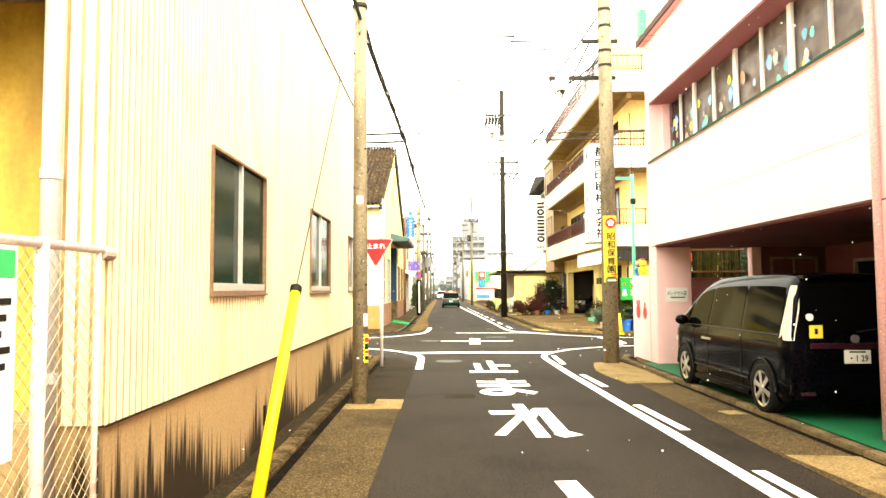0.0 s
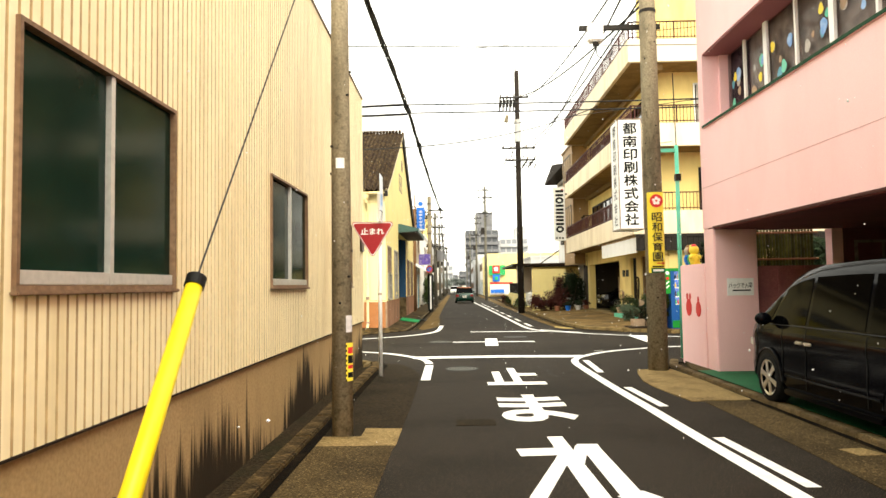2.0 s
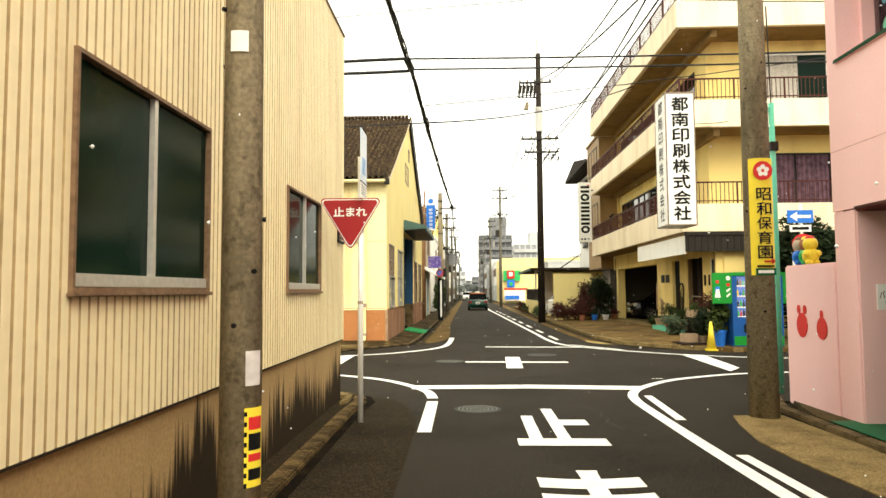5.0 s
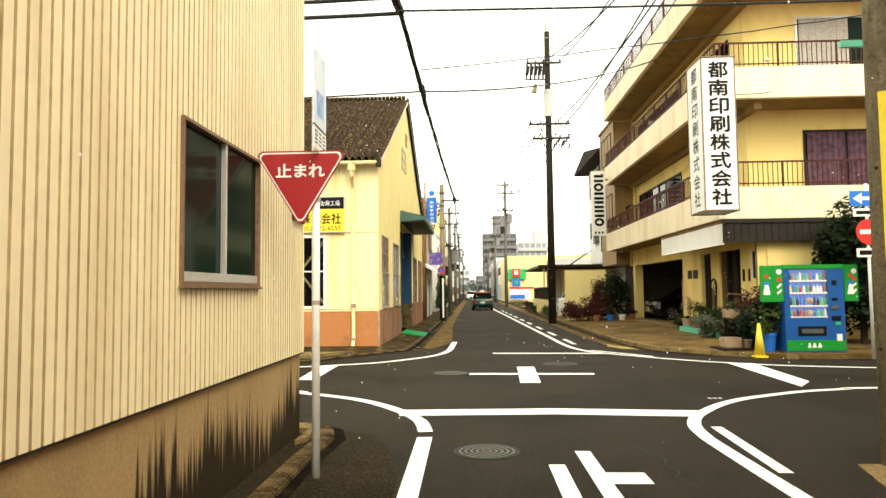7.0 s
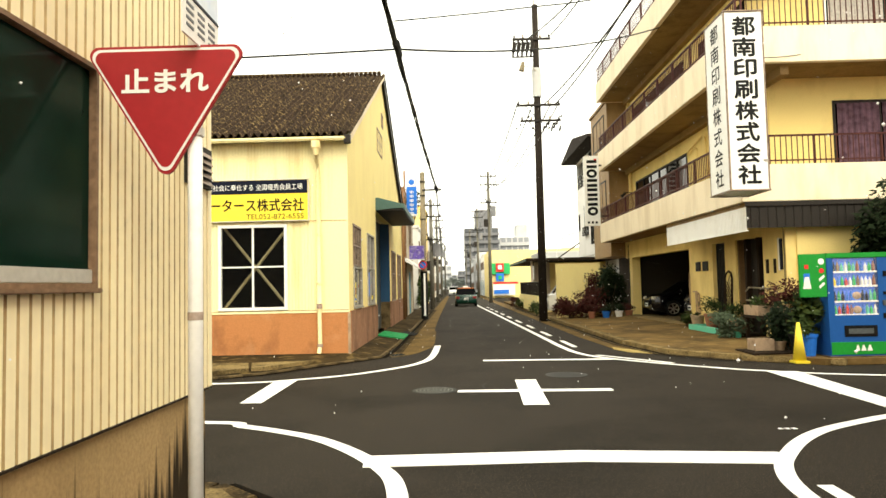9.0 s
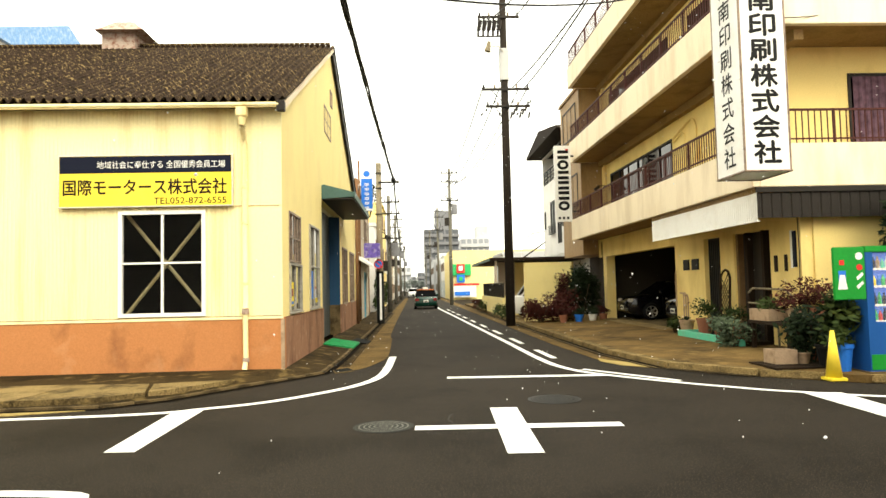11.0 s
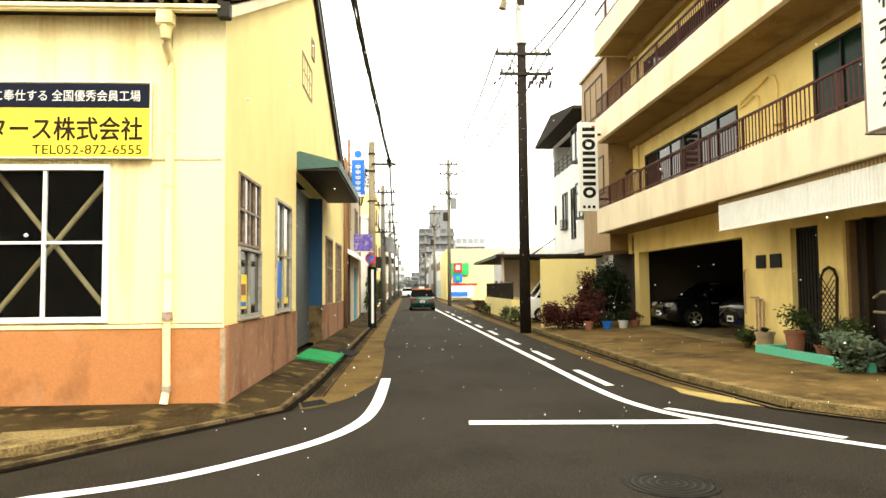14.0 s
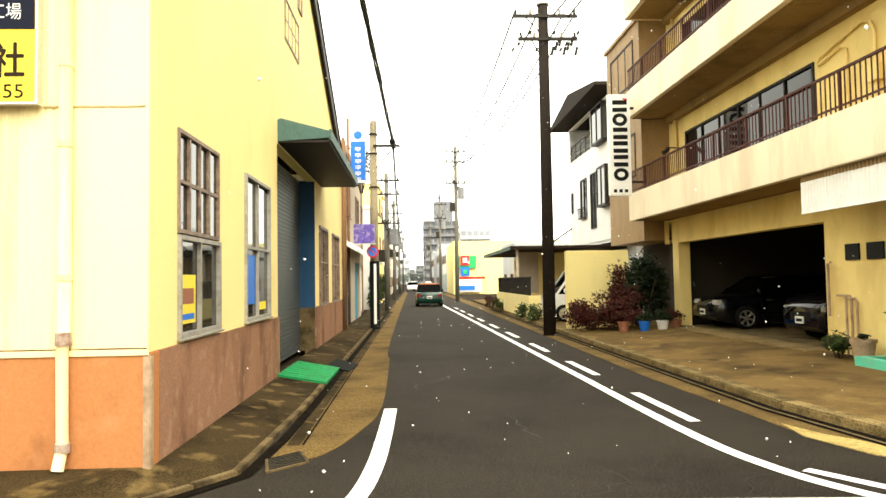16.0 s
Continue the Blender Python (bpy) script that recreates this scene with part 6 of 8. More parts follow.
for k in range(5):
    part("rack_bar", rodded((DX - 1.05 + 0.2 * k, DY - 0.22, 11.75), (DX - 1.0 + 0.2 * k, DY - 0.22, 12.6), 0.045, n=6), DARK_METAL, rack)
    part("cutout_fuse", rodded((DX - 1.03 + 0.2 * k, DY - 0.3, 12.0), (DX - 0.95 + 0.2 * k, DY - 0.3, 12.4), 0.085, n=8), DARK_METAL, rack)
lm = part("street_light", tube(bmesh.new(), [(DX, DY - 0.15, 11.1), (DX - 0.25, DY - 0.3, 11.35), (DX - 0.55, DY - 0.35, 11.3)], 0.03, 8), ALU, pd)
part("lamp_head", rodded((DX - 0.7, DY - 0.36, 11.1), (DX - 0.62, DY - 0.36, 11.5), 0.13, 0.07, n=12), POLE, lm)
for k in range(12):
    x, z = DX - 1.0 + 0.18 * k, 8.5 + 0.17 * (k % 4)
    part("hanging_insulator", rodded((x, DY - 0.25, z), (x + 0.05, DY - 0.25, z + 0.1), 0.035, n=6), DARK_METAL, pd)
for k in range(7):
    part("clamp", rodded((DX + 0.2 + 0.12 * k, DY - 0.2, 8.4 + 0.14 * (k % 3)), (DX + 0.26 + 0.12 * k, DY - 0.2, 8.65 + 0.14 * (k % 3)), 0.04, n=6), DARK_METAL, pd)

# pole at the far end of the workshop
TX, TY = -1.62, 46.3
p3 = pole("utility_pole", TX, TY, 7.4, 0.16, 0.12, POLE, "grey concrete pole with a bracket and small signs")
part("bracket", boxed(TX, TX + 0.95, TY - 0.16, TY - 0.1, 6.45, 6.53), DARK_METAL, p3)
part("bracket", rodded((TX + 0.1, TY - 0.13, 5.7), (TX + 0.75, TY - 0.13, 6.45), 0.02, n=6), DARK_METAL, p3)
for z in (5.0, 6.2, 6.9):
    band(p3, TX, TY, z, 0.16)
part("pole_guard", rodded((TX, TY, 0), (TX, TY, 2.4), 0.175, n=20), BLACK, p3)
part("white_stripe", boxed(TX - 0.02, TX + 0.07, TY - 0.2, TY - 0.172, 0.2, 2.3), WHITE, p3)
part("picture_sign", boxed(-2.29, -1.57, 45.6, 45.75, 3.0, 3.66, bevel=0.02), PURPLE, p3, "lit purple picture sign")
part("picture_sign_edge", boxed(-2.31, -1.55, 45.63, 45.72, 2.97, 3.0), WHITE, p3)
np_ = part("no_parking_disc", rodded((-1.66, 45.9, 2.72), (-1.66, 45.92, 2.72), 0.21, n=28), BRIGHT_RED, p3)
part("blue_centre", rodded((-1.66, 45.89, 2.72), (-1.66, 45.9, 2.72), 0.155, n=24), BLUE, np_)
bar = part("red_bar", boxed(-0.15, 0.15, -0.004, 0, -0.022, 0.022), BRIGHT_RED, np_)
bar.matrix_basis = pose(-1.66, 45.889, 2.72, 0, 45, 0)
bs = thing("blue_sign", "tall blue and white projecting sign on a steel post", "sign")
part("case", boxed(-2.45, -1.93, 46.6, 46.8, 5.24, 7.22, bevel=0.02), BLUE, bs)
part("white_head", boxed(-2.44, -1.94, 46.592, 46.6, 6.74, 7.21), WHITE, bs)
part("emblem", rodded((-2.19, 46.585, 6.97), (-2.19, 46.592, 6.97), 0.15, n=18), BLUE, bs)
for k in range(6):
    bm = bmesh.new()
    z = 6.45 - 0.22 * k
    for a in ((-0.1, 0.1, 0.05, 0.075), (-0.1, 0.1, -0.03, -0.005), (-0.015, 0.015, -0.08, 0.08), (-0.09, -0.06, -0.03, 0.06), (0.06, 0.09, -0.03, 0.06)):
        box(bm, -2.19 + a[0], -2.19 + a[1], 46.59, 46.6, z + a[2], z + a[3])
    part("letter_shape", bm, WHITE, bs)
part("white_foot", boxed(-2.44, -1.94, 46.592, 46.6, 5.25, 5.33), WHITE, bs)
part("post", rodded((-2.56, 46.7, 0), (-2.56, 46.7, 7.6), 0.05, n=10), WOOD, bs, smooth=True)


def sag(a, b, drop, n=14):
    a, b = Vector(a), Vector(b)
    return [a.lerp(b, t) - Vector((0, 0, drop * 4 * t * (1 - t))) for t in [k / n for k in range(n + 1)]]


def wire(name, a, b, drop, r, label, wob=0.0):
    pts = sag(a, b, drop, 24)
    if wob:
        pts = [p + Vector((random.uniform(-wob, wob), 0, random.uniform(-wob, wob))) for p in pts]
    return solid(name, tube(bmesh.new(), pts, r, 6), CABLE, label, "cable", "overhead cables")


bundle = thing("cable_bundle", "thick twisted bundle of black overhead cables", "cable", "overhead cables")
path = sag((-1.26, 10.5, 5.95), (-1.16, 20.3, 6.35), 0.05, 20)[:-1] + sag((-1.16, 20.3, 6.35), (-0.9, 46.2, 6.5), 0.15, 40)
for k in range(4):
    pts = [p + 0.032 * Vector((math.cos(0.55 * i + 1.57 * k), 0, math.sin(0.55 * i + 1.57 * k))) * (1 + 0.3 * math.sin(0.7 * i + k)) for i, p in enumerate(path)]
    part("strand", tube(bmesh.new(), pts, 0.017 if k else 0.026, 6), CABLE, bundle)
part("splice", rodded((-1.18, 20.1, 6.33), (-1.15, 20.7, 6.35), 0.07, n=10), BLACK, bundle)
part("splice", rodded((-1.12, 25.0, 6.35), (-1.1, 25.7, 6.35), 0.08, 0.06, n=10), BLACK, bundle)
part("splice", rodded((-0.92, 45.3, 6.48), (-0.9, 46.3, 6.5), 0.1, n=10), BLACK, bundle)
bundle2 = thing("cable_bundle", "thick black overhead cables along the far street", "cable", "overhead cables")
for k in range(3):
    part("strand", tube(bmesh.new(), sag((-0.9, 46.2, 6.5 - 0.1 * k), (-1.3, 84, 5.2 + 0.5 * k), 0.8 + 0.3 * k, 24), 0.03, 6), CABLE, bundle2)
wire("overhead_cable", (-16, 20.0, 6.0), (-1.16, 20.3, 6.42), 0.0, 0.034, "thick black overhead cable across the side street", 0.01)
wire("overhead_cable", (-16, 20.1, 5.75), (-1.16, 20.4, 6.2), 0.0, 0.034, "thick black overhead cable across the side street", 0.01)
wire("overhead_cable", (-1.16, 20.3, 6.42), (16, 21.2, 6.9), 0.1, 0.019, "thin black overhead cable across the side street")
wire("overhead_cable", (-1.16, 20.3, 6.2), (16, 21.2, 6.65), 0.08, 0.019, "thin black overhead cable across the side street")
wire("overhead_cable", (-16, 24.6, 6.0), (-1.1, 25.3, 6.34), 0.1, 0.02, "thin black overhead cable across the side street")
wire("overhead_cable", (-1.1, 25.3, 6.34), (6.62, 33.6, 9.75), 0.3, 0.022, "thin black overhead cable across the side street")
wire("overhead_cable", (-13, 17.2, 7.4), (14, 27.98, 10.6), 0.25, 0.016, "thin black overhead cable across the side street", 0.015)
wire("overhead_cable", (-14, 24.6, 8.3), (14, 24.6, 10.4), 0.0, 0.011, "thin overhead telephone line", 0.012)
wire("overhead_cable", (-1.12, 24.6, 6.62), (12, 25.4, 8.3), 0.1, 0.013, "thin overhead telephone line", 0.01)
for k, (x0, z0, x1, z1) in enumerate(((0.2, 7.75, 0.3, 9.65), (-0.3, 7.65, 0.75, 9.6), (0.05, 7.3, -0.4, 12.6), (-0.15, 8.2, 0.5, 12.6))):
    wire("overhead_cable", (RX + x0, RY + 0.16, z0), (DX + x1, DY - 0.18, z1), 0.5, 0.024, "thin overhead power line between poles")
for k, x in enumerate((-0.9, -0.2, 0.6, 0.95)):
    wire("overhead_cable", (DX + x, DY - 0.1, 9.7), (3.0 + 0.8 * x, 76, 10.4 + 0.2 * k), 0.9, 0.026, "thin overhead power line along the street")
for x, z in ((1.52, 6.97), (1.84, 6.85), (2.2, 6.69)):
    wire("overhead_cable", (x, 13.9, z), (x + 0.15, -16, z + 0.5), 0.15, 0.009, "thin overhead power line turning across the street")
    wire("overhead_cable", (-14, 13.9, z + 0.1), (14, 13.95, z + 0.1), 0.1, 0.003, "very thin overhead line across the street")
    solid("line_sleeve", rodded((x - 0.4, 13.9, z + 0.01), (x + 0.01, 13.9, z - 0.003), 0.018, n=8), BLACK, "black insulating sleeve on an overhead line", "cable")
wire("overhead_cable", (-1.26, 10.5, 5.95), (-1.3, -14, 6.6), 0.2, 0.03, "thick black overhead cable behind the walker")
wire("overhead_cable", (5.85, 27.7, 6.9), (9.6, 28.2, 7.3), 0.25, 0.01, "drooping lead to the company sign")

# ---- fence at the start of the walk ----
fn = thing("chain_link_fence", "rusty chain link fence on pale painted posts", "fence")
for y, r in ((3.82, 0.016), (3.28, 0.032), (1.6, 0.03)):
    part("post", rodded((-1.93, y, 0), (-1.93, y, 1.98), r, n=12), FENCE_PAINT, fn, smooth=True)
part("top_rail", rodded((-1.93, -1.0, 1.95), (-1.93, 3.95, 1.95), 0.024, n=10), FENCE_PAINT, fn, smooth=True)
part("end_cap", rodded((-1.93, 3.85, 1.93), (-1.93, 3.97, 1.93), 0.036, n=10), RUST, fn)
bm = bmesh.new()
pitch = 0.06
for s in (-1, 1):
    for k in range(-32, 66):
        y0 = 0.6 + pitch * 1.4142 * k
        a, b = (y0, 0.05), (y0 + s * 1.88, 1.93)
        t0, t1 = 0.0, 1.0
        lo, hi = sorted((0, 1))
        ya, yb = a[0], b[0]
        ts = sorted(((0.6 - ya) / (yb - ya), (3.86 - ya) / (yb - ya)))
        t0, t1 = max(0, ts[0]), min(1, ts[1])
        if t1 - t0 > 0.01:
            p = [(-1.93 + 0.004 * s, ya + (yb - ya) * t, 0.05 + 1.88 * t) for t in (t0, t1)]
            rod(bm, p[0], p[1], 0.0026, n=4, caps=False)
tagged(part("wire_mesh", bm, WIRE_MESH, fn, "galvanised diamond mesh"), kind="stuff")
nb = thing("notice_board", "white notice board with a green head on the fence", "sign")
part("board", boxed(-1.905, -1.895, 2.3, 3.04, 0.98, 1.92), WHITE, nb)
part("green_head", boxed(-1.895, -1.892, 2.32, 3.02, 1.78, 1.9), GREEN, nb)
for k in range(6):
    part("text_bar", boxed(-1.895, -1.892, 2.4, 3.0 - 0.03 * (k % 3), 1.66 - 0.07 * k, 1.69 - 0.07 * k), BLACK, nb)


# ---- vehicles ----
def wheel(parent, x, y, r, side, w=0.2, rim=CHROME):
    t = bmesh.new()
    prof = [(w * 0.5, r * 0.72), (w * 0.5, r * 0.93), (w * 0.38, r), (-w * 0.38, r), (-w * 0.5, r * 0.93), (-w * 0.5, r * 0.72)]
    rows = []
    for k in range(28):
        a = 6.2832 * k / 28
        rows.append([t.verts.new((x + p, y + q * math.cos(a), r + q * math.sin(a))) for p, q in prof])
    for k in range(28):
        p, q = rows[k], rows[(k + 1) % 28]
        for i in range(len(prof) - 1):
            t.faces.new((p[i], q[i], q[i + 1], p[i + 1]))
    tyre = part("wheel", t, RUBBER, parent, smooth=True)
    xo = x + side * w * 0.42
    bm = bmesh.new()
    rod(bm, (xo - side * 0.05, y, r), (xo - side * 0.04, y, r), r * 0.72, n=28)
    part("rim_well", bm, BLACK, tyre)
    bm = bmesh.new()
    vs = []
    for k in range(28):
        a = 6.2832 * k / 28
        vs.append([bm.verts.new((xo + (0.01 * side if q > 0.68 else 0), y + r * q * math.cos(a), r + r * q * math.sin(a))) for q in (0.73, 0.64)])
    for k in range(28):
        p, q = vs[k], vs[(k + 1) % 28]
        bm.faces.new((p[0], q[0], q[1], p[1]))
    for k in range(6):
        a = 6.2832 * k / 6 + 0.3
        d, n = Vector((0, math.cos(a), math.sin(a))), Vector((0, -math.sin(a), math.cos(a)))
        c = Vector((xo, y, r))
        prism(bm, [c + n * 0.022, c - n * 0.022, c + d * r * 0.68 - n * 0.036, c + d * r * 0.68 + n * 0.036], (side * 0.012, 0, 0))
    rod(bm, (xo - 0.01, y, r), (xo + side * 0.02, y, r), r * 0.16, n=14)
    part("rim", bm, rim, tyre)


def car(name, label, at, paint, roof_paint, L, W, H, belt, nose, tail, wb, wr, rear_slope, cowl, wind, roof0, roof1, rim=CHROME, ground=0.17):
    """A car, front along +y. nose, tail: bonnet and boot heights; cowl: y of the screen's foot; wind: y of the roof's front; roof0, roof1: rear roof and rear screen foot."""
    ob = thing(name, label, "car", at=at)
    h = W / 2
    def ring(y, w, z0, z1, crown=0.0):
        return [(-w * 0.96, y, z0), (-w, y, z0 + 0.12), (-w * 1.0, y, (z0 + z1) / 2 + 0.05), (-w * 0.975, y, z1 - 0.05), (-w * 0.9, y, z1 + crown), (0, y, z1 + crown + 0.03), (w * 0.9, y, z1 + crown), (w * 0.975, y, z1 - 0.05), (w * 1.0, y, (z0 + z1) / 2 + 0.05), (w, y, z0 + 0.12), (w * 0.96, y, z0)]
    b = L / 2
    rings = [ring(-b, h * 0.9, 0.38, tail - 0.15), ring(-b + 0.08, h * 0.96, 0.26, tail - 0.04), ring(-b + 0.3, h, ground + 0.02, tail), ring(roof1, h, ground, max(tail, belt - 0.02)), ring(0, h, ground, belt),
             ring(cowl, h, ground, belt), ring(cowl + 0.3, h, ground, nose + (belt - nose) * 0.6), ring(b - 0.4, h * 0.98, ground + 0.02, nose), ring(b - 0.12, h * 0.93, 0.24, nose - 0.1), ring(b, h * 0.82, 0.34, nose - 0.28)]
    body = part("body", loft(bmesh.new(), rings), paint, ob, smooth=True)
    md = body.modifiers.new("edges", "EDGE_SPLIT")
    md.split_angle = radians(38)
    k = h * 0.96
    g = h * 0.8
    def up(y, w, z):
        return [(-w, y, z), (w, y, z)]
    bm = bmesh.new()
    zt = H - 0.07
    low = [(-k, roof1, belt - 0.03), (k, roof1, belt - 0.03), (k, cowl, belt - 0.03), (-k, cowl, belt - 0.03)]
    top = [(-g, roof0, zt), (g, roof0, zt), (g, wind, zt), (-g, wind, zt)]
    mid = [tuple(Vector(a).lerp(Vector(c), 0.5) + Vector((0.02 * (1 if a[0] > 0 else -1), 0, 0))) for a, c in zip(low, top)]
    loft(bm, [low, mid, top])
    part("glasshouse", bm, CAR_GLASS, ob, "dark tinted windows")
    rf = [[(-g - 0.015, y0, zt - 0.03), (-g * 0.97, y0, zt + 0.035), (0, y0 * 0.99, H - 0.02 if e else H), (g * 0.97, y0, zt + 0.035), (g + 0.015, y0, zt - 0.03)] for y0, e in ((roof0 - 0.05, 1), (roof0 + 0.35, 0), ((roof0 + wind) / 2, 0), (wind - 0.3, 0), (wind + 0.04, 1))]
    part("roof", loft(bmesh.new(), rf), roof_paint, ob, smooth=True)
    for s in (-1, 1):
        for (ya, yb, wdt) in ((cowl, wind, 0.05), ((cowl + roof1) / 2 + 0.1, (wind + roof0) / 2 + 0.15, 0.045), (roof1 * 0.62, roof0 * 0.66, 0.04), (roof1, roof0, 0.09)):
            p, q = Vector((s * (k + 0.004), ya, belt - 0.03)), Vector((s * (g + 0.004), yb, zt))
            m = p.lerp(q, 0.5) + Vector((s * 0.024, 0, 0))
            bm = bmesh.new()
            rws = [[bm.verts.new(c + Vector((s * 0.006, d, 0))) for d in (-wdt, wdt)] for c in (p, m, q)]
            for r0, r1 in zip(rws, rws[1:]):
                bm.faces.new((r0[0], r0[1], r1[1], r1[0]))
            part("pillar", bm, paint, ob)
        bm = bmesh.new()
        bmesh.ops.create_uvsphere(bm, u_segments=12, v_segments=8, radius=0.1, matrix=Matrix.LocRotScale((s * (h + 0.1), cowl - 0.28, belt + 0.1), None, (0.9, 0.6, 0.9)))
        part("door_mirror", bm, paint, ob, smooth=True)
        for y in (wb / 2, -wb / 2):
            wheel(ob, s * (h - 0.068), y, wr, s, rim=rim)
            arch = bmesh.new()
            vs = []
            for j in range(15):
                a = math.pi * j / 14
                vs.append([arch.verts.new((s * (h + 0.003), y + q * math.cos(a), wr + q * math.sin(a))) for q in (wr * 0.7, wr * 1.14)])
            for p, q in zip(vs, vs[1:]):
                arch.faces.new((p[0], q[0], q[1], p[1]))
            part("wheel_arch", arch, BLACK, ob)
        for y in (0.62, -0.45):
            part("door_handle", boxed(s * (h + 0.001) - 0.012, s * (h + 0.001) + 0.012, y - 0.11, y + 0.11, belt - 0.17, belt - 0.13, bevel=0.006), CHROME, ob)
        for y in ((wb / 2 - 0.45), 0.1, -wb / 2 + 0.42):
            part("door_gap", boxed(s * h - 0.004 if s > 0 else -h - 0.003, s * h + 0.003 if s > 0 else -h + 0.004, y - 0.005, y + 0.005, 0.35, belt - 0.06), BLACK, ob)
        part("side_moulding", boxed(s * h - 0.01, s * h + 0.012, -wb / 2 + 0.4, wb / 2 - 0.4, 0.42, 0.47), paint, ob)
    return ob


def plate(ob, y, z, text=None, x=0.0, face=SOUTH, bars=True):
    d = -0.01 if face is SOUTH else 0.01
    p = part("number_plate", boxed(x - 0.165, x + 0.165, min(y, y + d), max(y, y + d), z - 0.083, z + 0.083, bevel=0.004), PLATE, ob)
    if text:
        lettering("digits", text, BLACK, p, on(SOUTH, x + 0.02, y - 0.011, z - 0.02), 0.22, 0.08, 0.02)
        part("text_bar", boxed(x - 0.1, x + 0.1, y - 0.013, y - 0.01, z + 0.05, z + 0.07), BLACK, p)
    else:
        part("text_bar", boxed(x - 0.12, x + 0.12, min(y, y + 2 * d), y + d, z - 0.05, z + 0.02), BLACK, p)


def minivan(at):
    """A tall van with a raked screen and a short bonnet, front along +y, its skin a loft of full sections."""
    ob = thing("minivan", "glossy black minivan parked rear outwards in the carport", "car", at=at)

    def along(y, keys):
        for (a, p), (b, q) in zip(keys, keys[1:]):
            if y <= b:
                t = max(0.0, (y - a) / (b - a))
                return p + (q - p) * t
        return keys[-1][1]

    TOP = ((-2.34, 1.02), (-2.3, 1.28), (-2.24, 1.6), (-2.19, 1.75), (-2.1, 1.81), (-1.5, 1.845), (-0.4, 1.85), (0.4, 1.82), (0.75, 1.76), (1.0, 1.67), (1.45, 1.36), (1.8, 1.12), (1.95, 1.06), (2.18, 0.97), (2.28, 0.88), (2.34, 0.72))
    WIDE = ((-2.34, 0.8), (-2.26, 0.835), (-2.1, 0.85), (1.3, 0.85), (1.8, 0.83), (2.1, 0.77), (2.26, 0.68), (2.34, 0.58))
    LOW = ((-2.34, 0.36), (-2.25, 0.26), (-2.0, 0.2), (1.9, 0.2), (2.2, 0.24), (2.34, 0.36))

    def upper(y, f):
        """A point of the side above the shoulder, f from 0 at the belt to 1 at the roof."""
        w, zt = along(y, WIDE), along(y, TOP)
        b = min(1.04, zt - 0.05)
        e = zt - b
        return 0.965 * w - 0.22 * e * f - (0.1 * e if f > 0.85 else 0) * (f - 0.85) / 0.15, b + e * f

    def section(y):
        w, zt, zb = along(y, WIDE), along(y, TOP), along(y, LOW)
        b = min(1.04, zt - 0.05)
        k = (b - zb) / (1.04 - zb)
        half = [(0.93 * w, zb), (0.985 * w, zb + 0.09 * k), (1.0 * w, zb + (0.5 - zb) * k), (0.985 * w, zb + (0.74 - zb) * k), (1.002 * w, zb + (0.9 - zb) * k), (0.985 * w, zb + (0.98 - zb) * k)]
        half += [upper(y, f) for f in (0.0, 0.3, 0.6, 0.82, 0.93, 0.985)] + [(upper(y, 0.985)[0] * 0.7, zt + 0.008)]
        return [(-x, y, z) for x, z in half] + [(0, y, zt + 0.02)] + [(x, y, z) for x, z in reversed(half)]

    ys = [-2.34, -2.32, -2.29, -2.24, -2.19, -2.1, -1.9, -1.5, -1.0, -0.5, 0.0, 0.4, 0.6, 0.75, 0.9, 1.0, 1.15, 1.3, 1.45, 1.6, 1.8, 1.95, 2.1, 2.18, 2.24, 2.28, 2.32, 2.34]
    body = part("body", loft(bmesh.new(), [section(y) for y in ys]), VAN_PAINT, ob, smooth=True)
    body.modifiers.new("edges", "EDGE_SPLIT").split_angle = radians(32)
    for s in (-1, 1):
        for y0b, y0t, y1b, y1t, lb in ((0.5, 0.46, 1.42, 0.98, ""), (-0.72, -0.7, 0.42, 0.38, ""), (-2.0, -1.92, -0.8, -0.78, ""), (1.5, 1.12, 1.72, 1.2, "small corner window")):
            bm, rows = bmesh.new(), []
            for i in range(6):
                f = 0.05 + 0.75 * i / 5
                rows.append([bm.verts.new((s * (upper(y, f)[0] + 0.005), y, upper(y, f)[1])) for y in [(y0b + (y0t - y0b) * f) + ((y1b + (y1t - y1b) * f) - (y0b + (y0t - y0b) * f)) * j / 5 for j in range(6)]])
            for p, q in zip(rows, rows[1:]):
                for j in range(5):
                    bm.faces.new((p[j], p[j + 1], q[j + 1], q[j]))
            part("side_window", bm, CAR_GLASS, ob, lb, smooth=True)
        part("belt_moulding", tube(bmesh.new(), [(s * (upper(y, 0.02)[0] + 0.004), y, upper(y, 0.02)[1]) for y in (-1.95, -1.0, 0.0, 0.8, 1.4)], 0.008, 6), BLACK, ob)
        for y in (1.43, -1.43):
            wheel(ob, s * 0.777, y, 0.33, s, w=0.19, rim=CHROME)
            bm, vs = bmesh.new(), []
            for j in range(17):
                a = math.pi * j / 16
                vs.append([bm.verts.new((s * 0.858, y + q * math.cos(a), 0.33 + q * math.sin(a))) for q in (0.24, 0.385)])
            for p, q in zip(vs, vs[1:]):
                bm.faces.new((p[0], q[0], q[1], p[1]))
            part("wheel_arch", bm, BLACK, ob)
            bm = bmesh.new()
            tube(bm, [(s * 0.86, y + 0.39 * math.cos(math.pi * j / 14), 0.33 + 0.39 * math.sin(math.pi * j / 14)) for j in range(15)], 0.013, 6)
            part("arch_lip", bm, VAN_PAINT, ob, smooth=True)
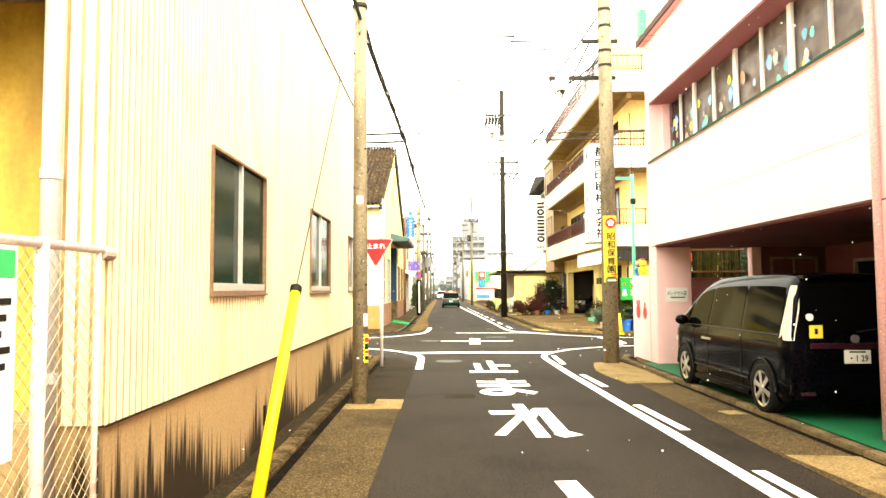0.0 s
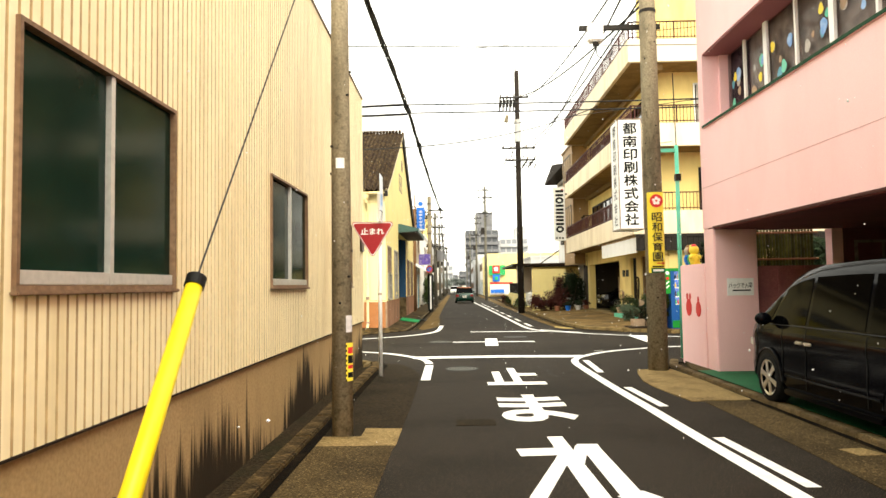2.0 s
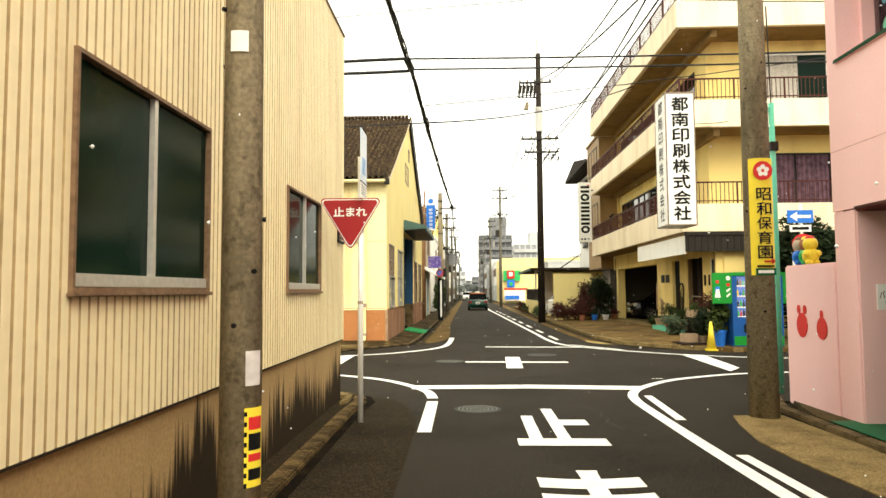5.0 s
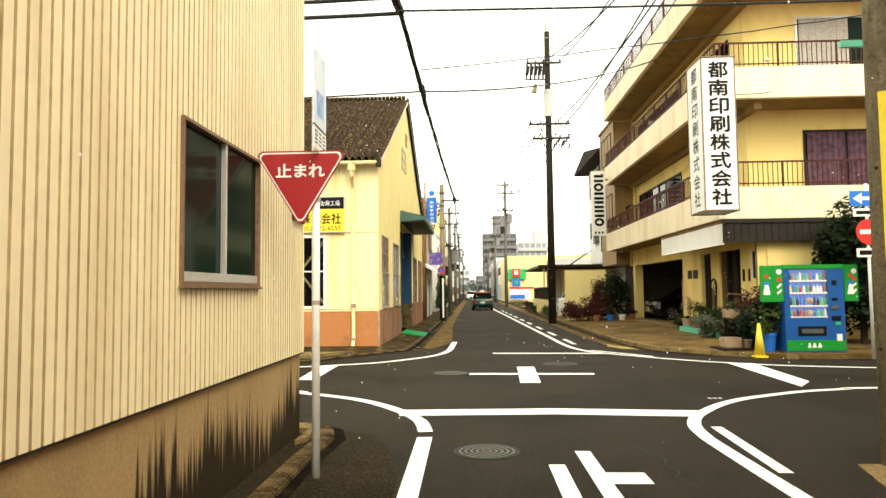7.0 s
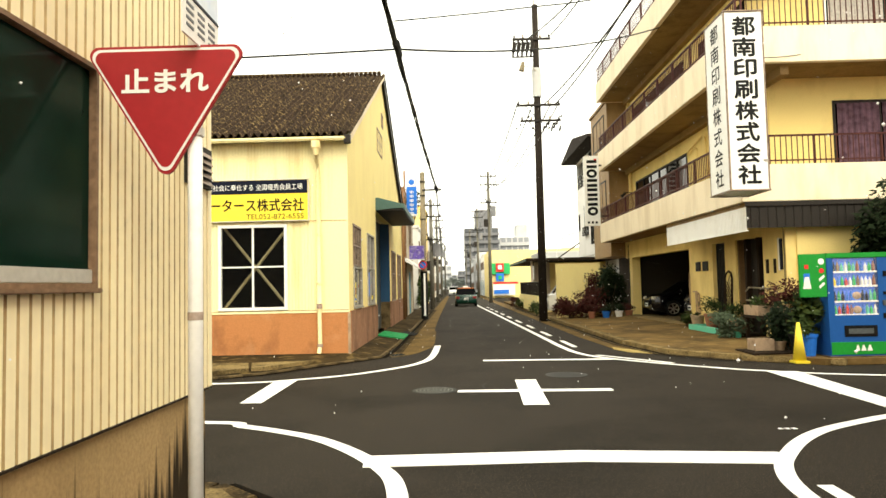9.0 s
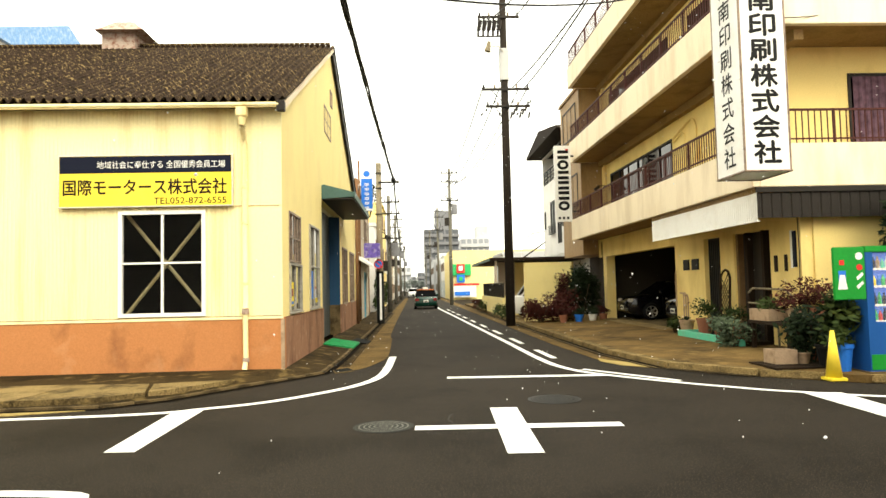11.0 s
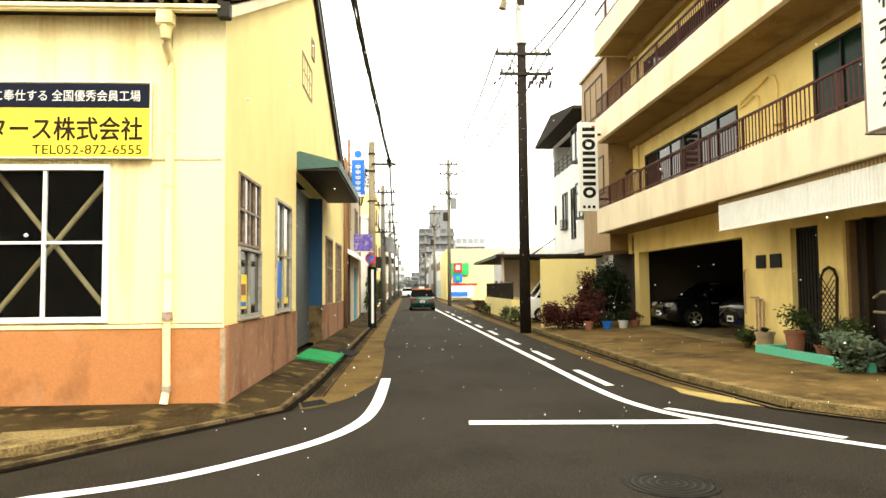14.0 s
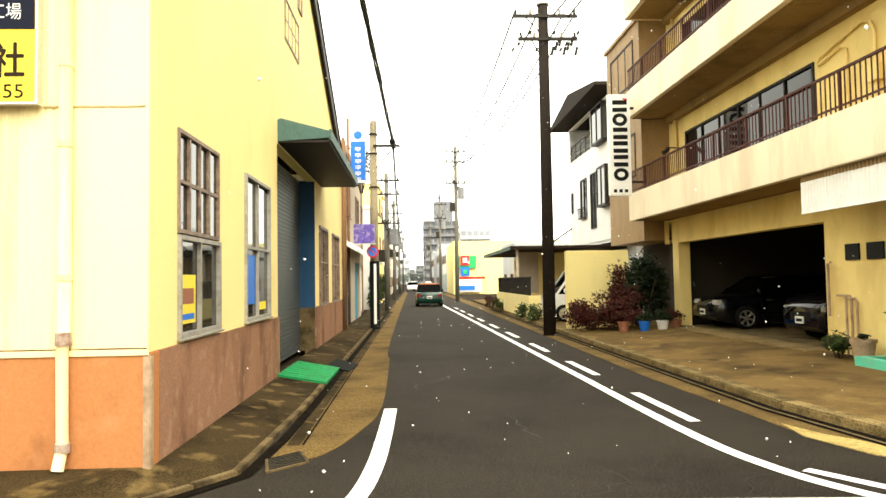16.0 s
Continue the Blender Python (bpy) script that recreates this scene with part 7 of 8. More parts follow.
        for y in (0.38, 0.58):
            part("door_handle", boxed(s * 0.862 - 0.015, s * 0.862 + 0.015, y - 0.085, y + 0.085, 0.84, 0.875, bevel=0.01), CHROME, ob)
        for y in (1.05, 0.46, -0.78):
            part("door_gap", tube(bmesh.new(), [(s * 0.853, y, 0.3), (s * 0.854, y, 0.6), (s * 0.842, y, 0.76), (s * 0.855, y, 0.9), (s * 0.828, y, 1.03)], 0.004, 4), BLACK, ob)
        part("slide_rail", boxed(s * 0.84 - 0.008, s * 0.84 + 0.008, -2.0, -0.8, 0.925, 0.945), BLACK, ob)
        part("side_moulding", boxed(s * 0.85 - 0.012, s * 0.85 + 0.012, -1.0, 1.0, 0.4, 0.43, bevel=0.005), VAN_PAINT, ob)
        part("sill", boxed(s * 0.83 - 0.03, s * 0.83 + 0.03, -1.02, 1.02, 0.17, 0.25, bevel=0.015), VAN_PAINT, ob)
        bm = bmesh.new()
        bmesh.ops.create_uvsphere(bm, u_segments=14, v_segments=10, radius=0.1, matrix=Matrix.LocRotScale((s * 0.93, 1.38, 1.12), None, (1.1, 0.6, 0.85)))
        rod(bm, (s * 0.8, 1.38, 1.08), (s * 0.9, 1.38, 1.1), 0.02, n=8)
        part("door_mirror", bm, VAN_PAINT, ob, smooth=True)
        bm, rows = bmesh.new(), []
        for i in range(9):
            f = 0.0 + 0.86 * i / 8
            yb = along(1.04 + f * 0.78, tuple((z, y) for y, z in TOP[:5]))
            yf = -1.99 - 0.1 * f
            rows.append([bm.verts.new(p) for p in ((s * (upper(yb, 0.6)[0] - 0.02 - 0.16 * f), yb - 0.012, 1.0 + f * 0.8), (s * (upper(-2.2, f)[0] + 0.012 + 0.01 * f), yb + 0.03, 1.0 + f * 0.8), (s * (upper(-2.1, f)[0] + 0.01), yf, 1.0 + f * 0.8))])
        for p, q in zip(rows, rows[1:]):
            for j in range(2):
                bm.faces.new((p[j], p[j + 1], q[j + 1], q[j]))
        part("tail_light", bm, LIGHT_CLEAR, ob, "tall clear tail light")
        part("reflector", boxed(s * 0.62 - 0.09, s * 0.62 + 0.09, -2.42, -2.41, 0.33, 0.37), DARK_GARNISH, ob)
        part("head_light", boxed(s * 0.6 - 0.13, s * 0.6 + 0.13, 2.1, 2.29, 0.68, 0.84, bevel=0.03), LIGHT_CLEAR, ob)
    bm = bmesh.new()
    rows = [[bm.verts.new((x * (upper(y, 0.95)[0] - 0.04), y, along(y, TOP) + 0.026 - 0.012 * abs(x))) for x in (-1, -0.5, 0, 0.5, 1)] for y in (1.02, 1.15, 1.3, 1.45, 1.6, 1.76)]
    for p, q in zip(rows, rows[1:]):
        for j in range(4):
            bm.faces.new((p[j], p[j + 1], q[j + 1], q[j]))
    part("windscreen", bm, CAR_GLASS, ob, smooth=True)
    part("rear_window", loft(bmesh.new(), [[(-x, y, z), (x, y, z), (x, y + 0.012, z), (-x, y + 0.012, z)] for x, y, z in ((0.66, -2.345, 1.09), (0.66, -2.305, 1.3), (0.63, -2.252, 1.58), (0.6, -2.22, 1.7))]), CAR_GLASS, ob)
    part("rear_spoiler", boxed(-0.6, 0.6, -2.3, -2.05, 1.775, 1.815, bevel=0.015), VAN_PAINT, ob)
    part("rear_garnish", boxed(-0.55, 0.55, -2.37, -2.33, 0.9, 0.97, bevel=0.01), DARK_GARNISH, ob)
    part("rear_bumper", boxed(-0.81, 0.81, -2.41, -2.2, 0.28, 0.58, bevel=0.05), VAN_PAINT, ob)
    part("yellow_sticker", boxed(-0.56, -0.4, -2.368, -2.35, 1.03, 1.19), SIGN_YELLOW, ob, "yellow sticker with a black mark")
    part("sticker_mark", boxed(-0.5, -0.46, -2.371, -2.368, 1.08, 1.15), BLACK, ob)
    part("round_sticker", rodded((-0.54, -2.335, 1.29), (-0.54, -2.3, 1.29), 0.045, n=16), WHITE, ob)
    part("rear_badge", rodded((0.0, -2.375, 1.02), (0.0, -2.34, 1.02), 0.05, n=16), CHROME, ob)
    part("rear_wiper", tube(bmesh.new(), [(0.02, -2.36, 1.1), (0.35, -2.35, 1.15), (0.5, -2.345, 1.17)], 0.012, 6), BLACK, ob)
    return ob


van = minivan(pose(5.1, 10.6, 0.05))
plate(van, -2.36, 0.8, "\u30fb1 29", 0.02)
# the tail is short: draw in all that lies behind the rear axle but the wheels
tail = [o for o in van.children_recursive if o.name.split(".")[0] not in ("wheel", "rim", "rim_well", "wheel_arch", "arch_lip")]
for me in {o.data for o in tail}:
    for v in me.vertices:
        if v.co.y < -1.6:
            v.co.y = -1.6 + (v.co.y + 1.6) * 0.66

taxi = car("sedan_car", "dark green sedan with an orange roof driving away", pose(0.78, 68.0, 0.0), CAR_GREEN, CAR_ORANGE, 4.7, 1.7, 1.5, 0.92, 0.85, 0.92, 2.75, 0.31, 0, 0.95, 0.2, -0.95, -1.5)
for s in (-1, 1):
    part("tail_light", boxed(s * 0.66 - 0.14, s * 0.66 + 0.14, -2.36, -2.28, 0.62, 0.8, bevel=0.01), LIGHT_RED, taxi)
part("roof_lamp", boxed(-0.2, 0.2, 0.0, 0.16, 1.48, 1.62, bevel=0.03), PLATE, taxi)
plate(taxi, -2.36, 0.6)


def parked_dark(x, y, rz, paint, label, name="parked_car", W=1.7, H=1.5, belt=0.95):
    c = car(name, label, pose(x, y, 0.2, 0, 0, rz), paint, paint, 4.3, W, H, belt, belt - 0.05, belt, 2.6, 0.31, 0, 1.25, 0.5, -1.3, -1.85)
    for s in (-1, 1):
        part("head_light", boxed(s * 0.62 - 0.16, s * 0.62 + 0.16, 1.85, 2.1, 0.66, 0.82, bevel=0.03), LIGHT_CLEAR, c)
    part("grille", boxed(-0.4, 0.4, 2.1, 2.16, 0.45, 0.66, bevel=0.01), BLACK, c)
    p = part("number_plate", boxed(-0.165, 0.165, 2.16, 2.18, 0.4, 0.56), PLATE, c)
    part("text_bar", boxed(-0.12, 0.12, 2.18, 2.184, 0.44, 0.51), NAVY, p)


parked_dark(10.25, 41.5, 90, CAR_BLACK, "black hatchback parked nose out in the garage")
parked_dark(10.6, 37.15, 90, CAR_BLACK, "dark boxy car parked nose out in the garage", H=1.8, belt=1.08)
wv = car("parked_van", "white van parked behind the yellow wall", pose(6.35, 47.2, 0.15, 0, 0, 90), CAR_WHITE, CAR_WHITE, 3.4, 1.48, 1.85, 1.0, 0.95, 1.0, 2.4, 0.28, 0, 1.45, 0.85, -1.5, -1.62)


# ---- plants, vending machine and other things on the forecourt ----
def leaves(bm, c, r, n, size, rnd, flat=0.9, shell=0.35):
    """Many small leaves scattered through an uneven mass."""
    lumps = [(Vector((rnd.uniform(-0.6, 0.6), rnd.uniform(-0.6, 0.6), rnd.uniform(-0.5, 0.6))), rnd.uniform(0.4, 0.75)) for _ in range(9)]
    for _ in range(n):
        o, s = rnd.choice(lumps)
        d = Vector((rnd.gauss(0, 1), rnd.gauss(0, 1), rnd.gauss(0, 1))).normalized()
        q = o + d * s * (shell + (1 - shell) * rnd.random())
        p = Vector((c[0] + q.x * r[0], c[1] + q.y * r[1], c[2] + q.z * r[2]))
        if p.z < 0.02:
            continue
        u = Vector((rnd.gauss(0, 1), rnd.gauss(0, 1), rnd.gauss(0, flat))).normalized()
        v = u.orthogonal().normalized()
        k = size * rnd.uniform(0.6, 1.3)
        bm.faces.new([bm.verts.new(p + w) for w in (u * k, v * k * 0.42, -u * k, -v * k * 0.42)])
    return bm


def pot_mesh(x, y, z, r, h):
    return loft(bmesh.new(), [[(x + q * math.cos(a), y + q * math.sin(a), z + d) for a in [6.2832 * k / 18 for k in range(18)]] for q, d in ((r * 0.7, 0), (r * 0.95, h * 0.85), (r * 1.05, h * 0.86), (r * 1.05, h), (r * 0.92, h), (r * 0.85, h * 0.88))])


def potted(x, y, z, r, h, lr, mat, seed, label, pot=TERRA_POT, n=260, size=0.05):
    ob = thing("potted_plant", label, "plant", "pot plants on the forecourt")
    part("pot", pot_mesh(x, y, z, r, h), pot, ob, smooth=False)
    part("soil", rodded((x, y, z + h * 0.8), (x, y, z + h * 0.9), r * 0.86, n=14), DIRT, ob)
    part("foliage", leaves(bmesh.new(), (x, y, z + h + lr[2] * 0.7), lr, n, size, random.Random(seed)), mat, ob)
    return ob


def shrub(name, x, y, z, r, mat, seed, label, n=900, size=0.06):
    rnd = random.Random(seed)
    ob = thing(name, label, "plant")
    for k in range(6):
        a = 6.2832 * k / 6
        part("stem", tube(bmesh.new(), [(x + 0.04 * math.cos(a), y + 0.04 * math.sin(a), z - 0.03), (x + r[0] * 0.3 * math.cos(a), y + r[1] * 0.3 * math.sin(a), z + r[2] * 0.6), (x + r[0] * 0.6 * math.cos(a), y + r[1] * 0.6 * math.sin(a), z + r[2] * 1.3)], 0.018, 5), BARK, ob)
    part("foliage", leaves(bmesh.new(), (x, y, z + r[2]), r, n, size, rnd), mat, ob)
    return ob


def trough(name, x0, x1, y0, y1, z, h, mat, label, plant=None, seed=0):
    ob = thing(name, label, "planter")
    bm = bmesh.new()
    t = 0.03
    box(bm, x0, x1, y0, y1, z, z + 0.03)
    box(bm, x0, x1, y0, y0 + t, z + 0.03, z + h), box(bm, x0, x1, y1 - t, y1, z + 0.03, z + h)
    box(bm, x0, x0 + t, y0 + t, y1 - t, z + 0.03, z + h), box(bm, x1 - t, x1, y0 + t, y1 - t, z + 0.03, z + h)
    part("trough", bm, mat, ob)
    part("soil", boxed(x0 + t, x1 - t, y0 + t, y1 - t, z + 0.03, z + h * 0.8), DIRT, ob)
    if plant:
        part("foliage", leaves(bmesh.new(), ((x0 + x1) / 2, (y0 + y1) / 2, z + h + 0.1), ((x1 - x0) * 0.6, (y1 - y0) * 0.6, 0.22), 320, 0.05, random.Random(seed)), plant, ob)
    return ob


# flower bed edging and planters before the works
bed = solid("bed_edging", slab([(7.0, 33.1), (7.13, 33.1), (7.13, 29.6), (7.0, 29.6)], 0.1, 0.34), MINT, "mint green painted edging of the flower bed", "edging")
part("edging_return", boxed(7.13, 7.74, 32.96, 33.1, 0.1, 0.34), MINT, bed)
solid("bed_soil", boxed(7.13, 7.75, 29.6, 32.96, 0.1, 0.28), DIRT, "dark soil of the flower bed", "soil")
shrub("shrub", 6.95, 29.75, 0.12, (0.52, 0.5, 0.38), LEAF_GREY, 1, "grey-green rounded shrub at the end of the flower bed", 1500, 0.05)
shrub("shrub", 7.3, 34.0, 0.2, (0.3, 0.32, 0.25), LEAF, 2, "small clipped green shrub before the yellow wall", 700, 0.045)
potted(7.4, 33.45, 0.2, 0.2, 0.38, (0.1, 0.1, 0.05), LEAF_DARK, 3, "tall tan pot with a little dark growth", PALE_POT, 60)
potted(7.4, 32.3, 0.26, 0.2, 0.42, (0.34, 0.34, 0.3), LEAF, 4, "clay pot with a green leafy plant before the door", TERRA_POT, 400)
potted(7.35, 31.3, 0.28, 0.16, 0.2, (0.3, 0.3, 0.22), LEAF_DARK, 5, "small clay pot with a dark trailing plant", TERRA_POT, 300)
potted(7.45, 30.6, 0.28, 0.2, 0.3, (0.3, 0.4, 0.3), LEAF, 6, "clay pot with mixed green leaves", TERRA_POT, 350)
tb = thing("plant_stand", "dark wooden stand holding plant pots", "plant stand")
part("board", boxed(7.1, 8.0, 27.8, 29.4, 0.72, 0.78), WOOD_DARK, tb)
for x, y in ((7.18, 27.9), (7.92, 27.9), (7.18, 29.3), (7.92, 29.3)):
    part("leg", boxed(x - 0.04, x + 0.04, y - 0.04, y + 0.04, 0.1, 0.72), WOOD_DARK, tb)
trough("window_box", 7.1, 7.6, 28.5, 29.3, 0.79, 0.24, PALE_POT, "pale pink planter box with green plants", LEAF, 7)
potted(7.5, 28.2, 0.79, 0.17, 0.26, (0.4, 0.4, 0.32), LEAF_RED, 8, "round pot with a red-leaved plant", PALE_POT, 420)
potted(7.9, 28.1, 0.79, 0.2, 0.3, (0.5, 0.4, 0.38), LEAF_RED, 9, "wide bowl with a red-leaved bush", TERRA_POT, 600)
potted(7.2, 27.2, 0.12, 0.24, 0.22, (0.5, 0.45, 0.38), LEAF, 10, "low bowl with a broad green plant", TERRA_POT, 550, 0.07)
trough("planter_box", 6.18, 6.58, 26.6, 27.0, 0.16, 0.24, PALE_POT, "empty pale pink planter trough on the kerb")
pal = thing("pallet", "dark wooden pallet lying at the kerb", "pallet")
for k in range(5):
    part("slat", boxed(6.0, 7.3, 26.25 + 0.2 * k, 26.4 + 0.2 * k, 0.12, 0.15), WOOD_DARK, pal)
for x in (6.02, 6.6, 7.2):
    part("bearer", boxed(x, x + 0.09, 26.25, 27.2, 0.05, 0.12), WOOD_DARK, pal)
potted(6.75, 26.75, 0.15, 0.14, 0.2, (0.1, 0.1, 0.06), LEAF_DARK, 11, "small pale pot on the pallet", PALE_POT, 60)
potted(7.0, 26.4, 0.15, 0.2, 0.36, (0.25, 0.25, 0.3), LEAF_DARK, 12, "black pot with dark leaves on the pallet", BLACK, 250)
potted(6.95, 25.95, 0.1, 0.18, 0.45, (0.32, 0.32, 0.55), LEAF, 13, "blue pot with long yellow-green leaves", BLUE, 420, 0.11)
shrub("shrub", 7.0, 26.9, 0.1, (0.45, 0.5, 0.55), LEAF_DARK, 14, "dark leafy shrub beside the vending machine", 900, 0.07)
bar = thing("handrail", "rusted bent pipe rail beside the door", "handrail")
part("rail", tube(bmesh.new(), [(7.62, 28.5, 0.15), (7.6, 28.5, 1.3), (7.58, 28.7, 1.42), (7.55, 30.0, 1.45), (7.55, 30.2, 1.35)], 0.022, 8), POLE, bar)
part("rail", tube(bmesh.new(), [(7.62, 29.1, 0.15), (7.6, 29.1, 1.0), (7.57, 29.3, 1.1), (7.55, 30.2, 1.12)], 0.022, 8), POLE, bar)
gp = thing("gas_pipes", "pale gas pipes against the yellow wall", "pipe")
for y, z in ((34.3, 1.25), (34.15, 1.25), (34.0, 1.2)):
    part("pipe", tube(bmesh.new(), [(7.68, y, 0.15), (7.68, y, z), (7.68, y + 0.05, z + 0.05), (7.68, y + 0.25, z + 0.05)], 0.022, 8), PALE_POT, gp)
part("pipe", tube(bmesh.new(), [(7.66, 34.78, 0.9), (7.66, 34.78, 1.9), (7.6, 34.6, 1.92)], 0.025, 8), PALE_POT, gp)
lat = thing("trellis", "dark brown arched wooden lattice leaning on the wall", "trellis")
bm = bmesh.new()
tube(bm, [(7.6, 31.82, 0.3), (7.66, 31.82, 1.7), (7.67, 31.72, 1.85), (7.67, 31.57, 1.9), (7.67, 31.42, 1.85), (7.66, 31.32, 1.7), (7.6, 31.32, 0.3)], 0.03, 6)
part("frame", bm, WOOD_DARK, lat)
for k in range(-5, 12):
    for s in (-1, 1):
        z0 = 0.4 + 0.13 * k
        p, q = Vector((7.62, 31.8, z0 + (0.48 if s < 0 else 0))), Vector((7.62, 31.34, z0 + (0 if s < 0 else 0.48)))
        if min(p.z, q.z) > 0.35 and max(p.z, q.z) < 1.8:
            part("lath", rodded(p, q, 0.012, n=4), WOOD_DARK, lat)
for y, r in ((29.3, 0.06), (28.9, 0.05)):
    hb = thing("hanging_ornament", "small dark ornament hanging on the yellow wall", "ornament")
    part("plaque", boxed(7.72, 7.75, y - r, y + r, 1.8, 2.15, bevel=0.006), WOOD_DARK, hb)

# vending machine
VEND_BLUE = material("vending_blue", (0.012, 0.085, 0.3), 0.4, grain=20, vary=0.05, bump=0.02)
VEND_GREEN = material("vending_green", (0.012, 0.25, 0.035), 0.4, grain=20, vary=0.08, bump=0.02)
vm = thing("vending_machine", "blue and green drinks vending machine with lit bottles", "vending machine")
VX0, VX1, VY, VZ = 7.2, 8.55, 25.6, 0.13
bm = bmesh.new()
box(bm, VX0, VX1, VY + 0.12, VY + 0.75, VZ, 2.12)
box(bm, VX0, VX0 + 0.12, VY, VY + 0.12, VZ, 2.12), box(bm, VX0 + 0.98, VX1, VY, VY + 0.12, VZ, 2.12), box(bm, VX0 + 0.12, VX0 + 0.98, VY, VY + 0.12, VZ, 0.92)
part("cabinet", bm, VEND_BLUE, vm)
part("top_band", boxed(VX0 - 0.01, VX1 + 0.01, VY - 0.012, VY + 0.76, 2.04, 2.14, bevel=0.01), VEND_GREEN, vm)
ft = part("foot_band", boxed(VX0 + 0.02, VX1 - 0.01, VY - 0.012, VY, 0.16, 0.4), VEND_GREEN, vm)
for k, (a, b) in enumerate(((0.48, 0.56), (0.58, 0.68), (0.7, 0.8))):
    part("letter_shape", prism(bmesh.new(), [(VX0 + a, VY - 0.016, 0.23), (VX0 + (a + b) / 2 - 0.015, VY - 0.016, 0.34), (VX0 + (a + b) / 2 + 0.015, VY - 0.016, 0.34), (VX0 + b, VY - 0.016, 0.23)], (0, 0.003, 0)), WHITE, ft)
part("hatch", boxed(VX0 + 0.28, VX0 + 0.92, VY - 0.015, VY, 0.5, 0.72, bevel=0.02), BLACK, vm, "black delivery hatch")
part("hatch_flap", boxed(VX0 + 0.36, VX0 + 0.84, VY - 0.02, VY - 0.015, 0.56, 0.66), SHUTTER, vm)
part("display_glass", boxed(VX0 + 0.12, VX0 + 0.98, VY + 0.01, VY + 0.014, 0.92, 2.04), glass("display_glass", (0.7, 0.75, 0.8), 0.02, 0.06), vm)
part("display_lamp", boxed(VX0 + 0.13, VX0 + 0.97, VY + 0.1, VY + 0.118, 0.93, 2.03), lamp_material("display_light", (0.08, 0.2, 0.75), 0.25), vm, "lit backing of the display")
drinks = [BRIGHT_RED, SIGN_YELLOW, GREEN, WHITE, WOOD, NAVY, TERRA_POT, MINT, PALE_POT, BLUE]
rnd = random.Random(5)
for row, (z, h) in enumerate(((1.8, 0.18), (1.52, 0.18), (1.22, 0.2), (0.96, 0.18))):
    part("shelf", boxed(VX0 + 0.12, VX0 + 0.98, VY + 0.015, VY + 0.1, z - 0.05, z - 0.02), WHITE, vm)
    for k in range(11):
        x = VX0 + 0.165 + 0.077 * k
        part("price_tag", boxed(x - 0.018, x + 0.018, VY + 0.008, VY + 0.01, z - 0.055, z - 0.015), LINE, vm)
        if row >= 2 and k in (5, 6):
            continue
        r, hh = 0.03, h * rnd.uniform(0.85, 1.1)
        part("bottle", loft(bmesh.new(), [[(x + q * math.cos(a), VY + 0.06 + q * math.sin(a), z - 0.02 + d * hh) for a in [6.2832 * j / 10 for j in range(10)]] for q, d in ((r, 0), (r, 0.6), (r * 0.45, 0.82), (r * 0.45, 1.0))]), rnd.choice(drinks), vm)
for z in (1.3, 1.02):
    bm = bmesh.new()
    bmesh.ops.create_uvsphere(bm, u_segments=12, v_segments=8, radius=0.075, matrix=Matrix.LocRotScale((VX0 + 0.59, VY + 0.06, z), None, (1.2, 0.5, 1)))
    part("display_topper", bm, PALE_POT, vm)
for x, z, w, h, m in ((1.13, 1.72, 0.1, 0.1, BLACK), (1.13, 1.34, 0.12, 0.06, BLACK), (1.13, 1.15, 0.16, 0.1, SHUTTER), (1.15, 0.9, 0.2, 0.1, BLACK), (1.18, 0.78, 0.12, 0.07, GREEN), (1.2, 0.46, 0.12, 0.16, WHITE), (1.2, 0.42, 0.1, 0.05, BRIGHT_RED)):
    part("control", boxed(VX0 + x - w / 2, VX0 + x + w / 2, VY - 0.02 - h * 0.02, VY, z - h / 2, z + h / 2, bevel=0.004), m, vm)
for x0, x1 in ((6.66, 7.19), (8.56, 8.88)):
    wg = part("side_panel", boxed(x0, x1, VY - 0.01, VY + 0.04, 1.28, 2.13, bevel=0.015), VEND_GREEN, vm, "green advertising wing")
    part("bottle_picture", boxed(x0 + 0.08, x0 + 0.2, VY - 0.014, VY - 0.01, 1.45, 1.75), BLUE, wg)
    part("bottle_picture", prism(bmesh.new(), [(x0 + 0.06, VY - 0.016, 1.45), (x0 + 0.22, VY - 0.016, 1.45), (x0 + 0.18, VY - 0.016, 1.68), (x0 + 0.1, VY - 0.016, 1.68)], (0, 0.003, 0)), WHITE, wg)
    part("bottle_cap", boxed(x0 + 0.1, x0 + 0.18, VY - 0.016, VY - 0.012, 1.84, 1.92), BRIGHT_RED, wg)
    for a in (0, 1):
        part("text_bar", prism(bmesh.new(), [(x1 - 0.16, VY - 0.014, 1.5 + 0.14 * a), (x1 - 0.06, VY - 0.014, 1.58 + 0.14 * a), (x1 - 0.04, VY - 0.014, 1.54 + 0.14 * a), (x1 - 0.14, VY - 0.014, 1.45 + 0.14 * a)], (0, 0.003, 0)), WHITE, wg)
    part("round_mark", rodded((x1 - 0.1, VY - 0.014, 1.98), (x1 - 0.1, VY - 0.01, 1.98), 0.06, n=16), WHITE, wg)
    part("round_mark", rodded((x1 - 0.1, VY - 0.014, 1.8), (x1 - 0.1, VY - 0.01, 1.8), 0.05, n=16), BRIGHT_RED, wg)
solid("machine_base", boxed(7.15, 8.6, 25.55, 26.5, 0.0, 0.13), KERB, "concrete pad under the vending machine", "base")
cone = thing("traffic_cone", "yellow traffic cone beside the vending machine", "traffic cone")
part("body", rodded((6.6, 25.62, 0.06), (6.6, 25.62, 0.8), 0.125, 0.03, n=20), SIGN_YELLOW, cone, smooth=True)
